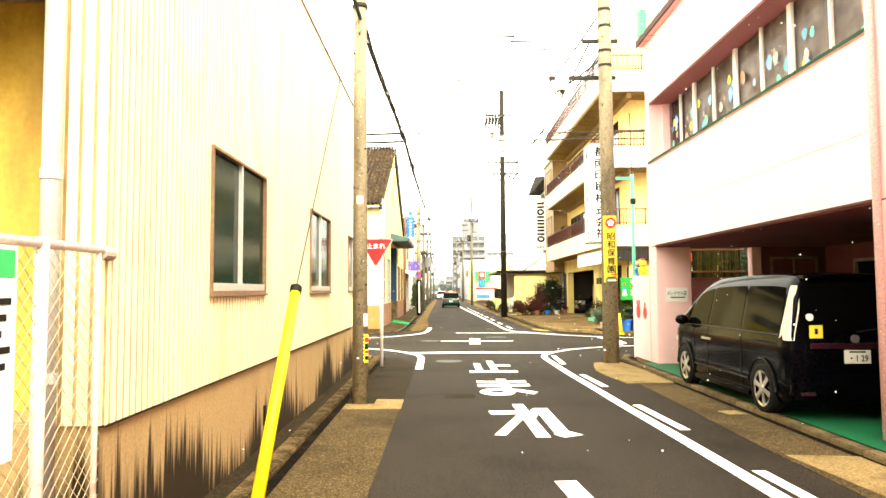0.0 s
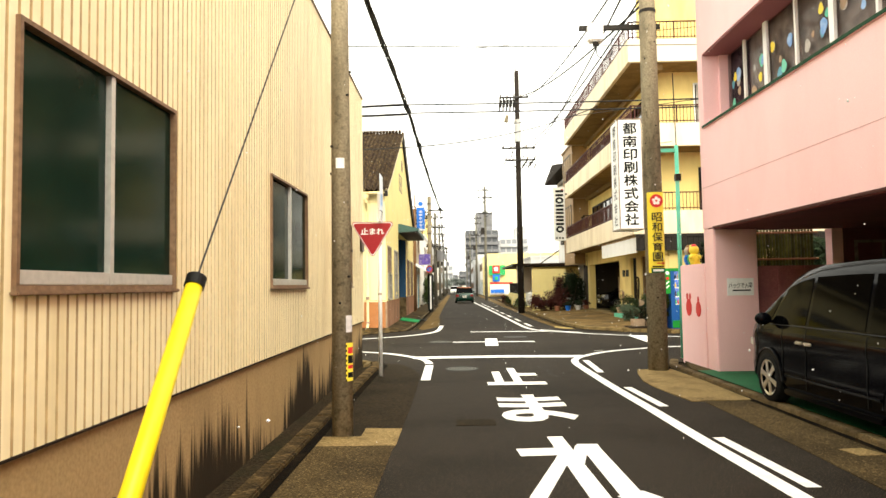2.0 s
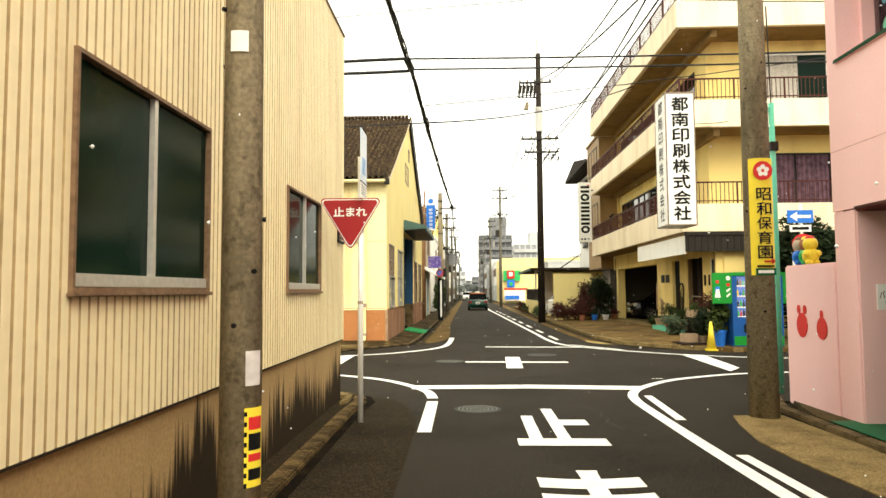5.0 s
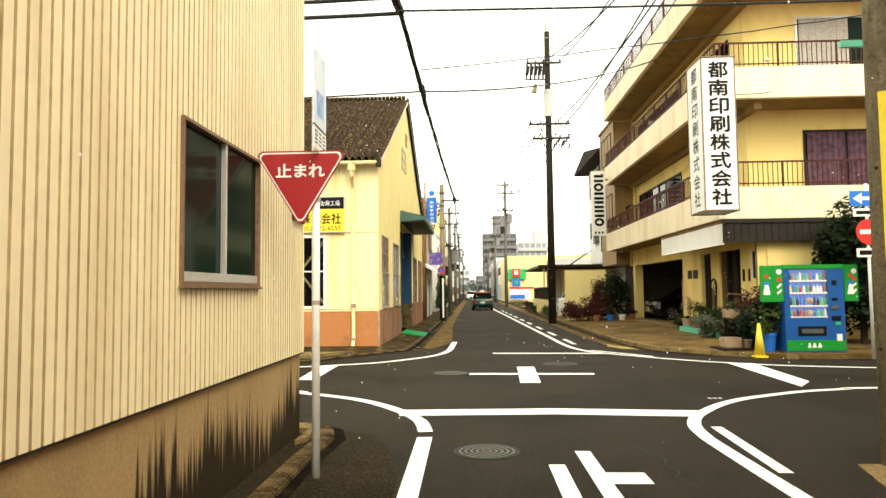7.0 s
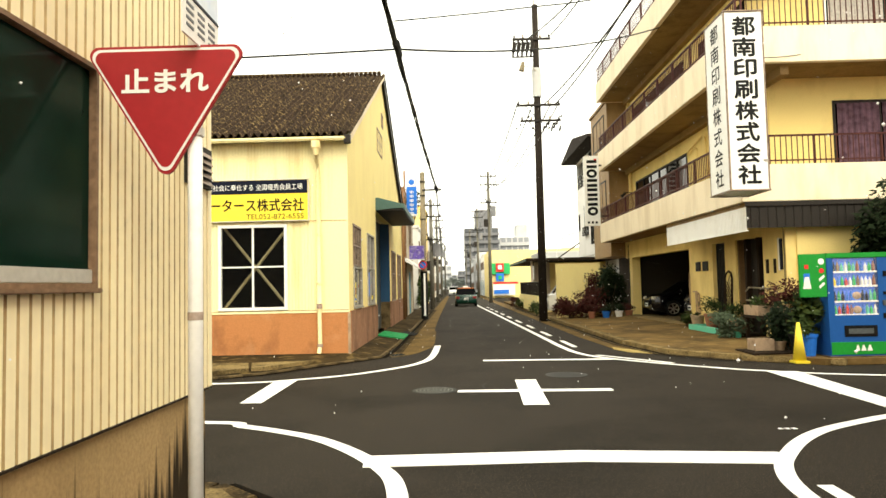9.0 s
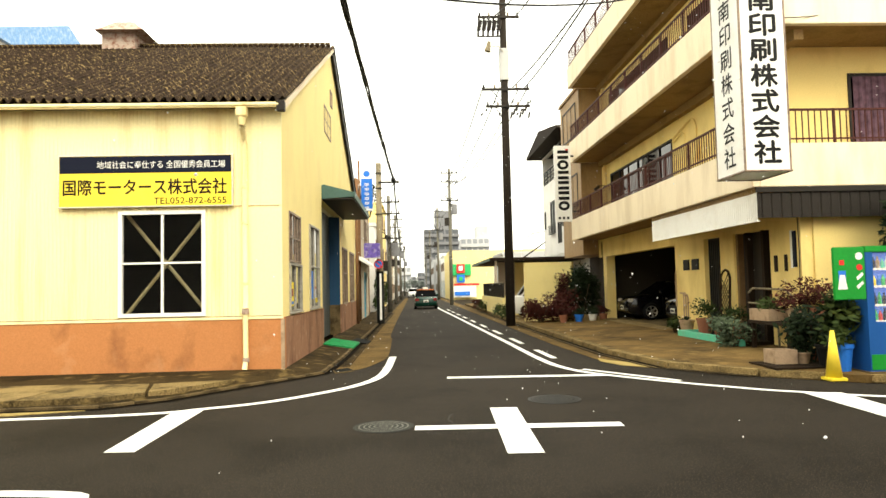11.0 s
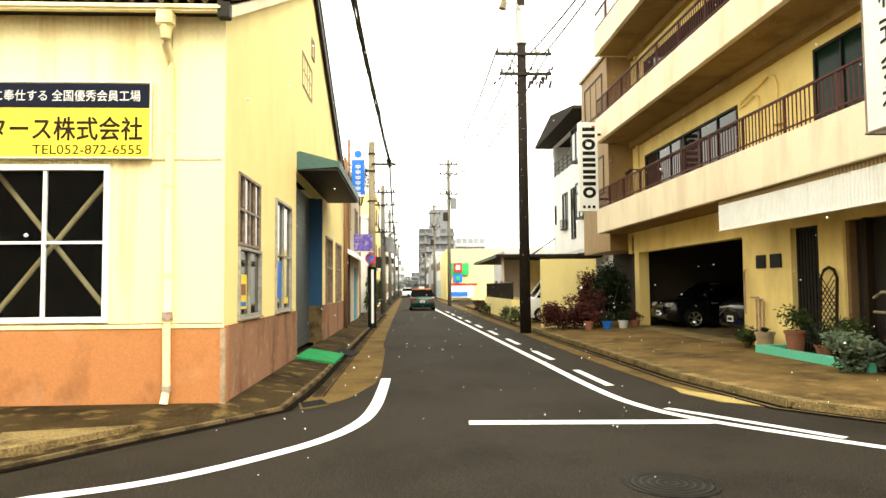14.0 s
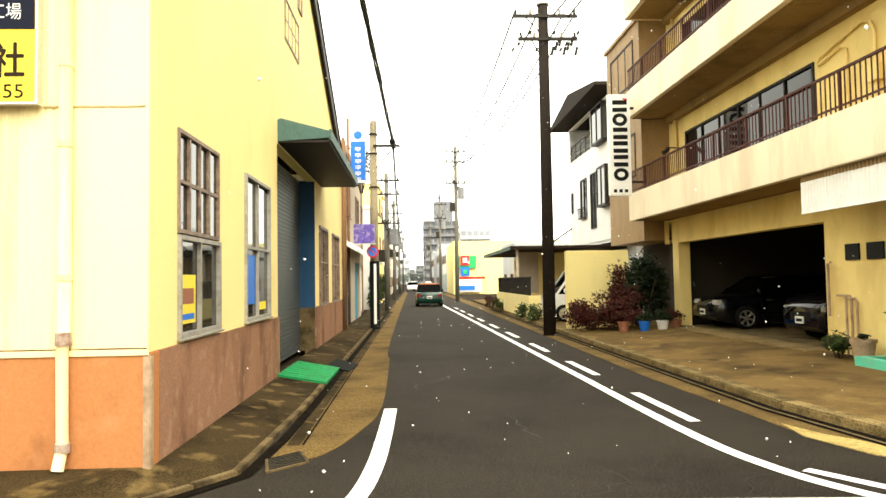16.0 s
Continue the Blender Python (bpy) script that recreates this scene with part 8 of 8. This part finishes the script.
part("base", boxed(6.46, 6.74, 25.48, 25.76, 0.01, 0.06, bevel=0.01), SIGN_YELLOW, cone)
hedge = thing("hedge_tree", "tall dark evergreen behind the vending machine", "tree")
part("trunk", rodded((9.9, 27.3, 0.1), (9.9, 27.3, 2.6), 0.09, 0.06, n=10), BARK, hedge)
part("crown", leaves(bmesh.new(), (10.1, 27.2, 2.05), (1.38, 0.75, 1.52), 12500, 0.1, random.Random(21)), LEAF_DARK, hedge)
hedge2 = thing("hedge_tree", "dark evergreen hedge beside the works", "tree")
part("trunk", rodded((12.2, 27.2, 0.1), (12.2, 27.2, 2.3), 0.09, 0.06, n=10), BARK, hedge2)
part("crown", leaves(bmesh.new(), (12.2, 27.2, 1.7), (1.3, 0.7, 1.4), 8000, 0.11, random.Random(22)), LEAF_DARK, hedge2)

# plants and wall at the far end of the forecourt
yw = solid("yellow_garden_wall", boxed(4.55, 6.55, 43.35, 43.55, 0.1, 2.56, bevel=0.01), YELLOW_WALL, "plain yellow rendered garden wall", "wall")
shrub("shrub", 5.0, 42.3, 0.1, (0.75, 0.7, 0.5), LEAF_RED, 31, "dark red bushy shrub at the kerb", 2200, 0.06)
shrub("shrub", 5.9, 42.2, 0.12, (0.7, 0.7, 0.62), LEAF_RED, 32, "dark red shrub before the yellow wall", 2200, 0.06)
shrub("shrub", 6.72, 42.65, 0.15, (0.95, 0.65, 1.12), LEAF_DARK, 33, "tall dark shrub in the corner of the forecourt", 5200, 0.07)
shrub("shrub", 6.05, 42.9, 0.15, (0.45, 0.35, 1.0), LEAF_RED, 34, "tall wispy reddish shrub against the wall", 900, 0.07)
for k, (x, y, p, m, lb) in enumerate(((5.7, 41.3, TERRA_POT, LEAF_RED, "clay pot with red leaves"), (6.3, 41.3, BLUE, LEAF_DARK, "blue bucket with dark leaves"), (6.9, 41.5, WHITE, LEAF_DARK, "white bucket beside the shrubs"), (7.4, 41.8, TERRA_POT, LEAF_RED, "small clay pot with red leaves beside the garage"))):
    potted(x, y, 0.14, 0.17, 0.3, (0.28, 0.28, 0.2), m, 40 + k, lb, p, 260)

# workshop front: green ramp plates, drain grate, brown pipes, posters
rp = thing("ramp_plate", "green plastic kerb ramp before the shutter", "ramp")
part("plate", prism(bmesh.new(), [(-2.55, 33.6, 0.14), (-1.72, 33.4, 0.02), (-1.72, 33.4, 0.06), (-2.55, 33.6, 0.18)], (0.02, 1.9, 0)), GREEN_MAT, rp)
for k in range(8):
    part("ridge", prism(bmesh.new(), [(-2.5, 33.7 + 0.22 * k, 0.172), (-1.75, 33.5 + 0.22 * k, 0.058), (-1.75, 33.53 + 0.22 * k, 0.07), (-2.5, 33.73 + 0.22 * k, 0.186)], (0, 0.03, 0)), GREEN_MAT, rp)
solid("rubber_ramp", prism(bmesh.new(), [(-2.0, 35.4, 0.05), (-1.5, 35.0, 0.0), (-1.4, 36.0, 0.0), (-1.9, 36.6, 0.06)], (0, 0, 0.03)), RUBBER, "dark rubber ramp piece lying in the gutter", "ramp")
dg = thing("drain_grate", "square iron drain grate in the gutter corner", "drain cover")
part("frame", slab([(-1.62, 28.3), (-1.28, 28.62), (-1.42, 29.05), (-1.72, 28.75)], 0.0, 0.016), KERB, dg)
for k in range(7):
    t = 0.1 + 0.8 * k / 6
    a, b = Vector((-1.62, 28.3, 0.02)).lerp(Vector((-1.72, 28.75, 0.02)), t), Vector((-1.28, 28.62, 0.02)).lerp(Vector((-1.42, 29.05, 0.02)), t)
    part("bar", rodded(a.lerp(b, 0.08), a.lerp(b, 0.92), 0.008, n=4), CAST_IRON, dg)
bp = thing("downpipe", "rusty brown downpipes at the end of the workshop", "downpipe")
for y in (44.3, 44.7):
    part("pipe", rodded((-2.5, y, 0.1), (-2.5, y, 6.4), 0.055, n=10), WOOD, bp, smooth=True)
ps = thing("poster", "blue and yellow paper posters inside the workshop window", "poster")
part("sheet", boxed(-2.6, -2.596, 31.65, 32.2, 1.4, 2.1), BLUE, ps)
part("sheet", boxed(-2.6, -2.596, 32.4, 32.95, 1.45, 2.12), BLUE, ps)
part("sheet", boxed(-2.595, -2.591, 32.45, 32.9, 1.3, 1.42), SIGN_YELLOW, ps)
ps = thing("poster", "yellow paper poster inside the lower workshop window", "poster")
part("sheet", boxed(-2.6, -2.596, 28.95, 29.45, 1.3, 1.8), SIGN_YELLOW, ps)
part("print", boxed(-2.595, -2.593, 29.02, 29.38, 1.5, 1.66), TERRA_POT, ps)
part("print", boxed(-2.595, -2.593, 29.0, 29.4, 1.34, 1.4), BLUE, ps)


# ---- the street beyond ----
def house(label, side, face, y0, y1, h, mat, depth=8.0, storeys=2, shutter=None, roof="flat", win=BLACK_GLASS, overhang=0.0, trim=STEEL_FRAME):
    """A plain town house: side -1 stands on the left of the street, +1 on the right; face is the x of its street wall."""
    ob = thing("town_house", label, "building", "houses along the street")
    out = -side
    lo, hi = sorted((face, face + side * depth))
    zf = h / storeys
    base = 0.0
    holes = []
    n = max(1, int((y1 - y0) / 3.0))
    for s in range(storeys):
        for k in range(n):
            c = y0 + (y1 - y0) * (k + 0.5) / n
            if s == 0 and shutter:
                holes.append((c - 1.15, c + 1.15, 0.1, 2.5)) if (y1 - y0) / n > 2.5 else None
            else:
                holes.append((c - 0.75, c + 0.75, s * zf + 0.95, s * zf + 2.15))
    bm = bmesh.new()
    for s in range(storeys):
        wall_with_holes(bm, "x", face, side * 0.2, y0, y1, s * zf, (s + 1) * zf, [q for q in holes if s * zf <= q[2] < (s + 1) * zf])
    part("wall", bm, mat, ob)
    part("end_wall", boxed(*sorted((face + side * 0.2, face + side * depth)), y0, y0 + 0.2, 0, h), mat, ob)
    part("end_wall", boxed(*sorted((face + side * 0.2, face + side * depth)), y1 - 0.2, y1, 0, h), mat, ob)
    for a, b, z0, z1 in holes:
        if z0 < 0.5:
            sh = part("roller_shutter", boxed(*sorted((face + side * 0.08, face + side * 0.12)), a, b, z0, z1), shutter, ob)
            for q in range(int((b - a) / 0.28)):
                part("shutter_rib", boxed(*sorted((face + side * 0.06, face + side * 0.08)), a + 0.1 + 0.28 * q, a + 0.16 + 0.28 * q, z0, z1), shutter, sh)
        else:
            window("house_window", ob, "x", face, out, a, b, z0, z1, trim, win, 2, frame=0.06, proud=0.05, sill=0.06)
    if roof == "flat":
        part("roof", boxed(lo - 0.1, hi + 0.1, y0 - 0.05, y1 + 0.05, h, h + 0.25, bevel=0.02), mat, ob)
    else:
        ym = (y0 + y1) / 2
        part("roof", prism(bmesh.new(), [(lo - 0.5, y0 - 0.4, h - 0.1), (lo - 0.5, ym, h + 1.5), (lo - 0.5, y1 + 0.4, h - 0.1), (lo - 0.5, y1 + 0.4, h + 0.06), (lo - 0.5, ym, h + 1.68), (lo - 0.5, y0 - 0.4, h + 0.06)], (hi - lo + 1.0, 0, 0)), ROOF_BROWN, ob)
        part("gable", prism(bmesh.new(), [(lo, y0, h), (lo, ym, h + 1.45), (lo, y1, h)], (0.2, 0, 0)), mat, ob)
        part("gable", prism(bmesh.new(), [(hi - 0.2, y0, h), (hi - 0.2, ym, h + 1.45), (hi - 0.2, y1, h)], (0.2, 0, 0)), mat, ob)
    if overhang:
        part("awning", prism(bmesh.new(), [(face, y0, 3.0), (face + out * overhang, y0, 2.7), (face + out * overhang, y0, 2.8), (face, y0, 3.2)], (0, y1 - y0, 0)), WHITE, ob)
    return ob


# left side
house("beige shop house with tall blue shutters", -1, -2.65, 45.2, 53.5, 6.2, BEIGE, shutter=BLUE_SHEET, overhang=0.5)
house("narrow brown house with dark windows", -1, -3.0, 53.7, 60.0, 7.2, BROWN_TILE, shutter=WHITE)
house("white two-storey shop with an awning", -1, -2.8, 63.0, 71.0, 6.0, WHITE_WALL, shutter=SHUTTER, overhang=0.7)
house("cream three-storey house on the street", -1, -2.7, 71.3, 80.0, 8.5, CREAM, storeys=3)
house("grey concrete house with an awning", -1, -2.8, 80.4, 92.0, 6.5, FAR_PALE, shutter=WHITE, overhang=0.8)
house("beige two-storey house further along the street", -1, -2.9, 92.5, 108.0, 6.8, BEIGE)
house("white house at the far end of the street", -1, -3.0, 108.5, 128.0, 7.5, WHITE_WALL)
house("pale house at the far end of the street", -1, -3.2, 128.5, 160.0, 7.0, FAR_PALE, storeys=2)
# right side
wh = thing("town_house", "white house with a dark eave, balcony and bay windows", "building", "houses along the street")
wh_holes = [(55.6, 59.9, 8.15, 9.95), (56.45, 57.75, 4.8, 6.83), (54.71, 55.71, 4.1, 6.85), (59.38, 59.77, 5.25, 6.4)]
bm = bmesh.new()
wall_with_holes(bm, "x", 8.7, 0.2, 51.5, 60.2, 3.44, 10.05, wh_holes)
part("wall", bm, WHITE_WALL, wh)
for y in (51.5, 60.0):
    part("end_wall", boxed(8.9, 17.7, y, y + 0.2, 3.44, 10.05), WHITE_WALL, wh)
part("floor_slab", boxed(8.75, 17.7, 51.6, 60.1, 3.3, 3.44), WHITE_WALL, wh)
part("ground_wall", boxed(9.6, 17.7, 51.7, 60.0, 0, 3.3), FAR_PALE, wh)
part("balcony_back", boxed(9.9, 10.0, 55.4, 60.0, 7.95, 10.05), DARK_METAL, wh)
part("balcony_side", boxed(8.9, 9.9, 55.4, 55.5, 7.95, 10.05), WHITE_WALL, wh)
part("balcony_floor", boxed(8.9, 9.9, 55.5, 60.0, 7.95, 8.1), FAR_PALE, wh)
rail = part("balcony_rail", boxed(8.72, 8.77, 55.6, 59.9, 8.98, 9.04), DARK_METAL, wh)
for z in (8.3, 8.52, 8.74):
    part("rail_bar", boxed(8.73, 8.76, 55.6, 59.9, z, z + 0.04), DARK_METAL, rail)
for k in range(5):
    part("rail_post", boxed(8.73, 8.77, 55.62 + 1.05 * k, 55.67 + 1.05 * k, 8.15, 8.98), DARK_METAL, rail)
for y0, y1, z0, z1 in wh_holes[1:]:
    window("house_window", wh, "x", 8.7, -1, y0, y1, z0, z1, DARK_METAL, BLACK_GLASS, 1 if y1 - y0 < 0.6 else 2, frame=0.06, proud=0.04)
grille = part("window_rail", boxed(8.5, 8.54, 56.45, 57.75, 5.28, 5.32), DARK_METAL, wh)
for k in range(8):
    part("rail_bar", boxed(8.51, 8.53, 56.47 + 0.18 * k, 56.49 + 0.18 * k, 4.8, 5.28), DARK_METAL, grille)
part("rail_foot", boxed(8.5, 8.66, 56.45, 57.75, 4.77, 4.8), DARK_METAL, grille)
for y0, y1, z0, z1 in ((52.4, 54.2, 7.95, 9.75), (52.05, 53.45, 4.95, 6.8)):
    bay = part("bay_window", boxed(8.36, 8.7, y0, y1, z0, z0 + 0.1), DARK_METAL, wh)
    part("bay_top", boxed(8.36, 8.7, y0, y1, z1 - 0.08, z1), DARK_METAL, bay)
    for y in (y0, (y0 + y1) / 2 - 0.03, y1 - 0.06):
        part("bay_post", boxed(8.36, 8.44, y, y + 0.06, z0 + 0.1, z1 - 0.08), DARK_METAL, bay)
    for y in (y0 + 0.02, y1 - 0.04):
        part("side_pane", boxed(8.44, 8.69, y, y + 0.02, z0 + 0.1, z1 - 0.08), SIDE_GLASS, bay)
    part("pane", boxed(8.39, 8.41, y0 + 0.06, y1 - 0.06, z0 + 0.1, z1 - 0.08), SIDE_GLASS, bay)
part("eave", prism(bmesh.new(), [(7.7, 50.9, 10.05), (7.7, 60.6, 10.05), (7.7, 60.6, 10.2), (7.7, 56, 11.0), (7.7, 50.9, 10.2)], (11, 0, 0)), POLE_DARK, wh)
bg = thing("bungalow", "low yellow bungalow with a dark flat roof and railings", "building", "houses along the street")
part("wall", boxed(6.0, 12, 56.0, 64, 0.1, 3.0), CREAM, bg)
part("roof", boxed(4.2, 12.3, 53.0, 64.5, 3.03, 3.2, bevel=0.03), WOOD_DARK, bg)
part("roof_edge", boxed(4.16, 4.2, 53.0, 64.5, 3.02, 3.14), TEAL, bg)
part("porch_post", boxed(4.5, 4.62, 53.3, 53.42, 0.1, 3.03), BEIGE, bg)
part("porch_wall", boxed(5.0, 6.0, 55.9, 56.0, 1.0, 3.03), BEIGE, bg)
part("low_wall", boxed(4.4, 4.6, 49.5, 60, 0.1, 1.0), YELLOW_WALL, bg)
part("low_wall", boxed(4.6, 8.0, 49.5, 49.7, 0.1, 1.0), YELLOW_WALL, bg)
bm = bmesh.new()
for k in range(70):
    box(bm, 4.48, 4.51, 49.6 + 0.148 * k, 49.62 + 0.148 * k, 1.0, 1.75)
box(bm, 4.47, 4.52, 49.5, 60, 1.73, 1.78)
tagged(part("railing", bm, DARK_METAL, bg), kind="stuff")
st_ = thing("stair_rail", "arched white rail of an outside stair", "railing")
part("rail", tube(bmesh.new(), [(7.4, 62, 3.3), (7.4, 62, 4.6), (8.2, 62, 5.2), (9.4, 62, 5.4), (10.5, 62, 5.2), (11, 62, 4.6), (11, 62, 3.3)], 0.05, 6), WHITE, st_)
part("rail", tube(bmesh.new(), [(7.0, 60, 3.3), (9.5, 60, 5.0)], 0.05, 6), DARK_METAL, st_)
for k, (x, y) in enumerate(((4.3, 47.9), (4.25, 50.5), (4.2, 57.5), (4.1, 61.0))):
    shrub("shrub", x + 0.1, y, 0.05, (0.4, 0.6, 0.35), LEAF_RED if k == 3 else LEAF, 60 + k, "small street shrub before the low wall", 500, 0.06)
store = thing("store_building", "yellow store with green and white signs", "building", "houses along the street")
part("wall", boxed(4.4, 20, 100, 115, 0, 6.1), YELLOW_WALL, store)
part("green_sign", boxed(4.7, 7.0, 99.6, 99.8, 3.0, 4.4), GREEN, store)
part("red_board", boxed(5.2, 6.2, 99.4, 99.6, 3.3, 4.4), BRIGHT_RED, store)
part("white_board", boxed(5.45, 5.95, 99.3, 99.4, 3.6, 4.15), WHITE, store)
part("blue_board", boxed(5.2, 6.2, 99.4, 99.6, 2.1, 3.1), BLUE, store)
part("green_board", boxed(5.5, 5.9, 99.3, 99.4, 2.35, 2.8), GREEN, store)
part("poster", boxed(4.8, 7.6, 99.4, 99.6, 0.3, 1.7), WHITE, store)
part("poster", boxed(4.9, 6.8, 99.3, 99.4, 0.5, 1.0), BLUE, store)
part("red_fascia", boxed(4.8, 8.0, 99.5, 99.7, 1.75, 2.0), BRIGHT_RED, store)
house("low grey house beyond the bungalow", 1, 8.5, 80.0, 88.0, 4.6, FAR_PALE, storeys=1)
house("white shop beyond the store", 1, 4.4, 116.0, 128.0, 6.2, WHITE_WALL, storeys=2, shutter=BLUE_SHEET)
house("tan house beyond the store", 1, 4.0, 128.5, 142.0, 7.0, FAR_PALE, storeys=2)
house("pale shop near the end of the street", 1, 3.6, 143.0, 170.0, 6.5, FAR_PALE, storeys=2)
# closing rows behind the walker and along the side street
house("plain cream building behind the start of the walk", -1, -2.2, -22.0, -2.0, 6.0, CREAM)
house("plain grey building behind the start of the walk", 1, 5.0, -24.0, -5.0, 8.0, FAR_PALE, storeys=3)
cl = thing("side_street_building", "plain pale building closing the side street", "building")
part("wall", boxed(58, 60, 12, 30, 0, 8), FAR_PALE, cl)
cl = thing("side_street_building", "plain beige building closing the side street", "building")
part("wall", boxed(-60, -58, 12, 30, 0, 8), BEIGE, cl)
cl = thing("side_street_building", "plain beige building beside the nursery", "building")
part("wall", boxed(14.3, 40, 6, 16.8, 0, 7), BEIGE, cl)
bh = thing("blue_roof_building", "large building with a pale blue sheet roof behind the workshop", "building")
part("wall", boxed(-40, -19.2, 46, 60, 0, 13.6), FAR_PALE, bh)
part("roof", prism(bmesh.new(), [(-40, 45.5, 13.6), (-40, 53, 16.6), (-40, 60.5, 13.6)], (21.0, 0, 0)), PALE_BLUE, bh)


def tower(label, x0, x1, y, depth, h, floors, mat, bays=6, cap=None):
    ob = thing("apartment_tower", label, "building", "far towers")
    part("wall", boxed(x0, x1, y, y + depth, 0, h), mat, ob)
    dz = h / floors
    for f in range(floors):
        part("balcony_band", boxed(x0 - 0.2, x1 + 0.2, y - 0.9, y, f * dz, f * dz + dz * 0.36), mat, ob)
        for b in range(bays):
            w = (x1 - x0) / bays
            part("window", boxed(x0 + b * w + 0.25, x0 + (b + 1) * w - 0.25, y - 0.1, y - 0.02, f * dz + dz * 0.4, f * dz + dz * 0.9), FAR_DARK if mat is FAR_GREY else FAR_HAZE, ob)
    if cap:
        part("roof_block", boxed(*cap[:2], y + 1, y + depth - 1, h, cap[2]), mat, ob)
    return ob


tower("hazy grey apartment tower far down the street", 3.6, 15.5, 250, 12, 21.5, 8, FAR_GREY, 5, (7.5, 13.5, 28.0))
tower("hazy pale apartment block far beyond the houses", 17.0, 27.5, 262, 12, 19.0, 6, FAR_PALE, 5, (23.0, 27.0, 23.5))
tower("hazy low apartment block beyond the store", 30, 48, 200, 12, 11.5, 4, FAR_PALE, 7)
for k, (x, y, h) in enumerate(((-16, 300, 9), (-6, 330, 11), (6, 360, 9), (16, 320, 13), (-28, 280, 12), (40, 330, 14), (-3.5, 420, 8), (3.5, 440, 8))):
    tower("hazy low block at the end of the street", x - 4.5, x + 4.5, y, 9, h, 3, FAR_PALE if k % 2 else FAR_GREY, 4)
trees = thing("far_trees", "hazy row of trees at the end of the street", "trees")
tagged(trees, kind="stuff")
rnd = random.Random(9)
bm = bmesh.new()
for k in range(16):
    leaves(bm, (-24 + 3.4 * k, 270 + rnd.uniform(-5, 5), 2.5), (2.4, 2.4, 2.6), 260, 0.45, rnd)
# greyed leaf colour with the distance haze mixed in
part("crowns", bm, material("hazy_leaf", (0.16, 0.18, 0.16), 0.9, vary=0.2, bump=0), trees)

for k, (x, y, t) in enumerate(((-1.75, 62, 8.0), (-1.9, 84, 9.0), (-2.0, 112, 10.0), (-2.0, 150, 10.0), (3.25, 76, 12.3), (3.1, 104, 12.0), (2.9, 140, 12.0), (3.0, 190, 12.0))):
    ob = pole("utility_pole", x, y, t, 0.17, 0.12, FAR_POLE, "distant concrete utility pole with cross-arms")
    for z in (t - 0.5, t - 1.3, t - 3.0):
        part("cross_arm", boxed(x - 0.8, x + 0.8, y - 0.2, y - 0.12, z, z + 0.09), DARK_METAL, ob)
        for q in range(4):
            part("insulator", rodded((x - 0.7 + 0.46 * q, y - 0.16, z + 0.09), (x - 0.7 + 0.46 * q, y - 0.16, z + 0.26), 0.05, n=6), DARK_METAL, ob)
    part("transformer", rodded((x + 0.4, y - 0.2, t - 4.2), (x + 0.4, y - 0.2, t - 3.3), 0.26, n=14), FAR_GREY, ob)
    part("cable_box", boxed(x - 0.5, x - 0.1, y - 0.3, y + 0.1, t - 5.2, t - 4.5), DARK_METAL, ob)
    for q in range(5):
        a, z = x - 0.6 + 0.3 * q, t - 2.6 - 0.45 * (q % 3)
        part("jumper_wire", tube(bmesh.new(), [(a, y - 0.18, z + 0.7), (a + 0.15, y - 0.22, z + 0.1), (x, y - 0.18, z - 0.3)], 0.03, 5), CABLE, ob)
for a, b, za, zb in ((76, 104, 11.0, 10.8), (104, 140, 10.8, 10.8), (140, 190, 10.8, 10.8)):
    for x in (-0.6, 0.0, 0.6):
        wire("overhead_cable", (3.2 + x, a, za), (3.0 + x, b, zb), 0.8, 0.02, "thin overhead power line along the far street")
for a, b in ((62, 84), (84, 112), (112, 150)):
    wire("overhead_cable", (-1.8, a, 6.8), (-1.9, b, 7.6), 0.8, 0.03, "thin overhead power line along the far street")
wire("overhead_cable", (-0.9, 46.2, 6.6), (3.25, 76, 10.6), 0.3, 0.012, "thin overhead line crossing the far street")
shrub("shrub", -2.3, 61.5, 0.1, (0.5, 1.2, 1.2), LEAF, 71, "green hedge beside the shop house", 1800, 0.1)
shrub("shrub", -2.25, 49.0, 5.2, (0.7, 1.6, 1.0), LEAF_DARK, 72, "bare tangle of twigs behind the blue sign", 500, 0.08)
far_car = car("parked_car", "pale car parked far down the street", pose(-0.3, 130, 0), CAR_WHITE, CAR_WHITE, 4.3, 1.7, 1.5, 0.95, 0.9, 0.95, 2.6, 0.31, 0, 1.25, 0.5, -1.3, -1.85)

# light snow in the air over the street
rnd = random.Random(404)
flakes = bmesh.new()
n_flakes = 0
while n_flakes < 2000:
    x, y, z, q = rnd.uniform(-1.55, 4.6), rnd.uniform(3.0, 44.0), rnd.uniform(0.15, 7.0), rnd.uniform(0.0035, 0.0085)
    if abs(x) < 0.62 and y < 25:
        continue
    c = Vector((x, y, z))
    ax = [flakes.verts.new(c + Vector(d) * q * rnd.uniform(0.7, 1.3)) for d in ((1, 0, 0), (0, 1, 0), (-1, 0, 0), (0, -1, 0), (0, 0, 1), (0, 0, -1))]
    for i in range(4):
        flakes.faces.new((ax[i], ax[(i + 1) % 4], ax[4])), flakes.faces.new((ax[(i + 1) % 4], ax[i], ax[5]))
    n_flakes += 1
SNOW = material("snow", (0.85, 0.85, 0.86), 0.8, grain=200, vary=0.05, bump=0)
tagged(solid("snow", flakes, SNOW, "sparse small white snowflakes in the air", "snow"), kind="stuff")
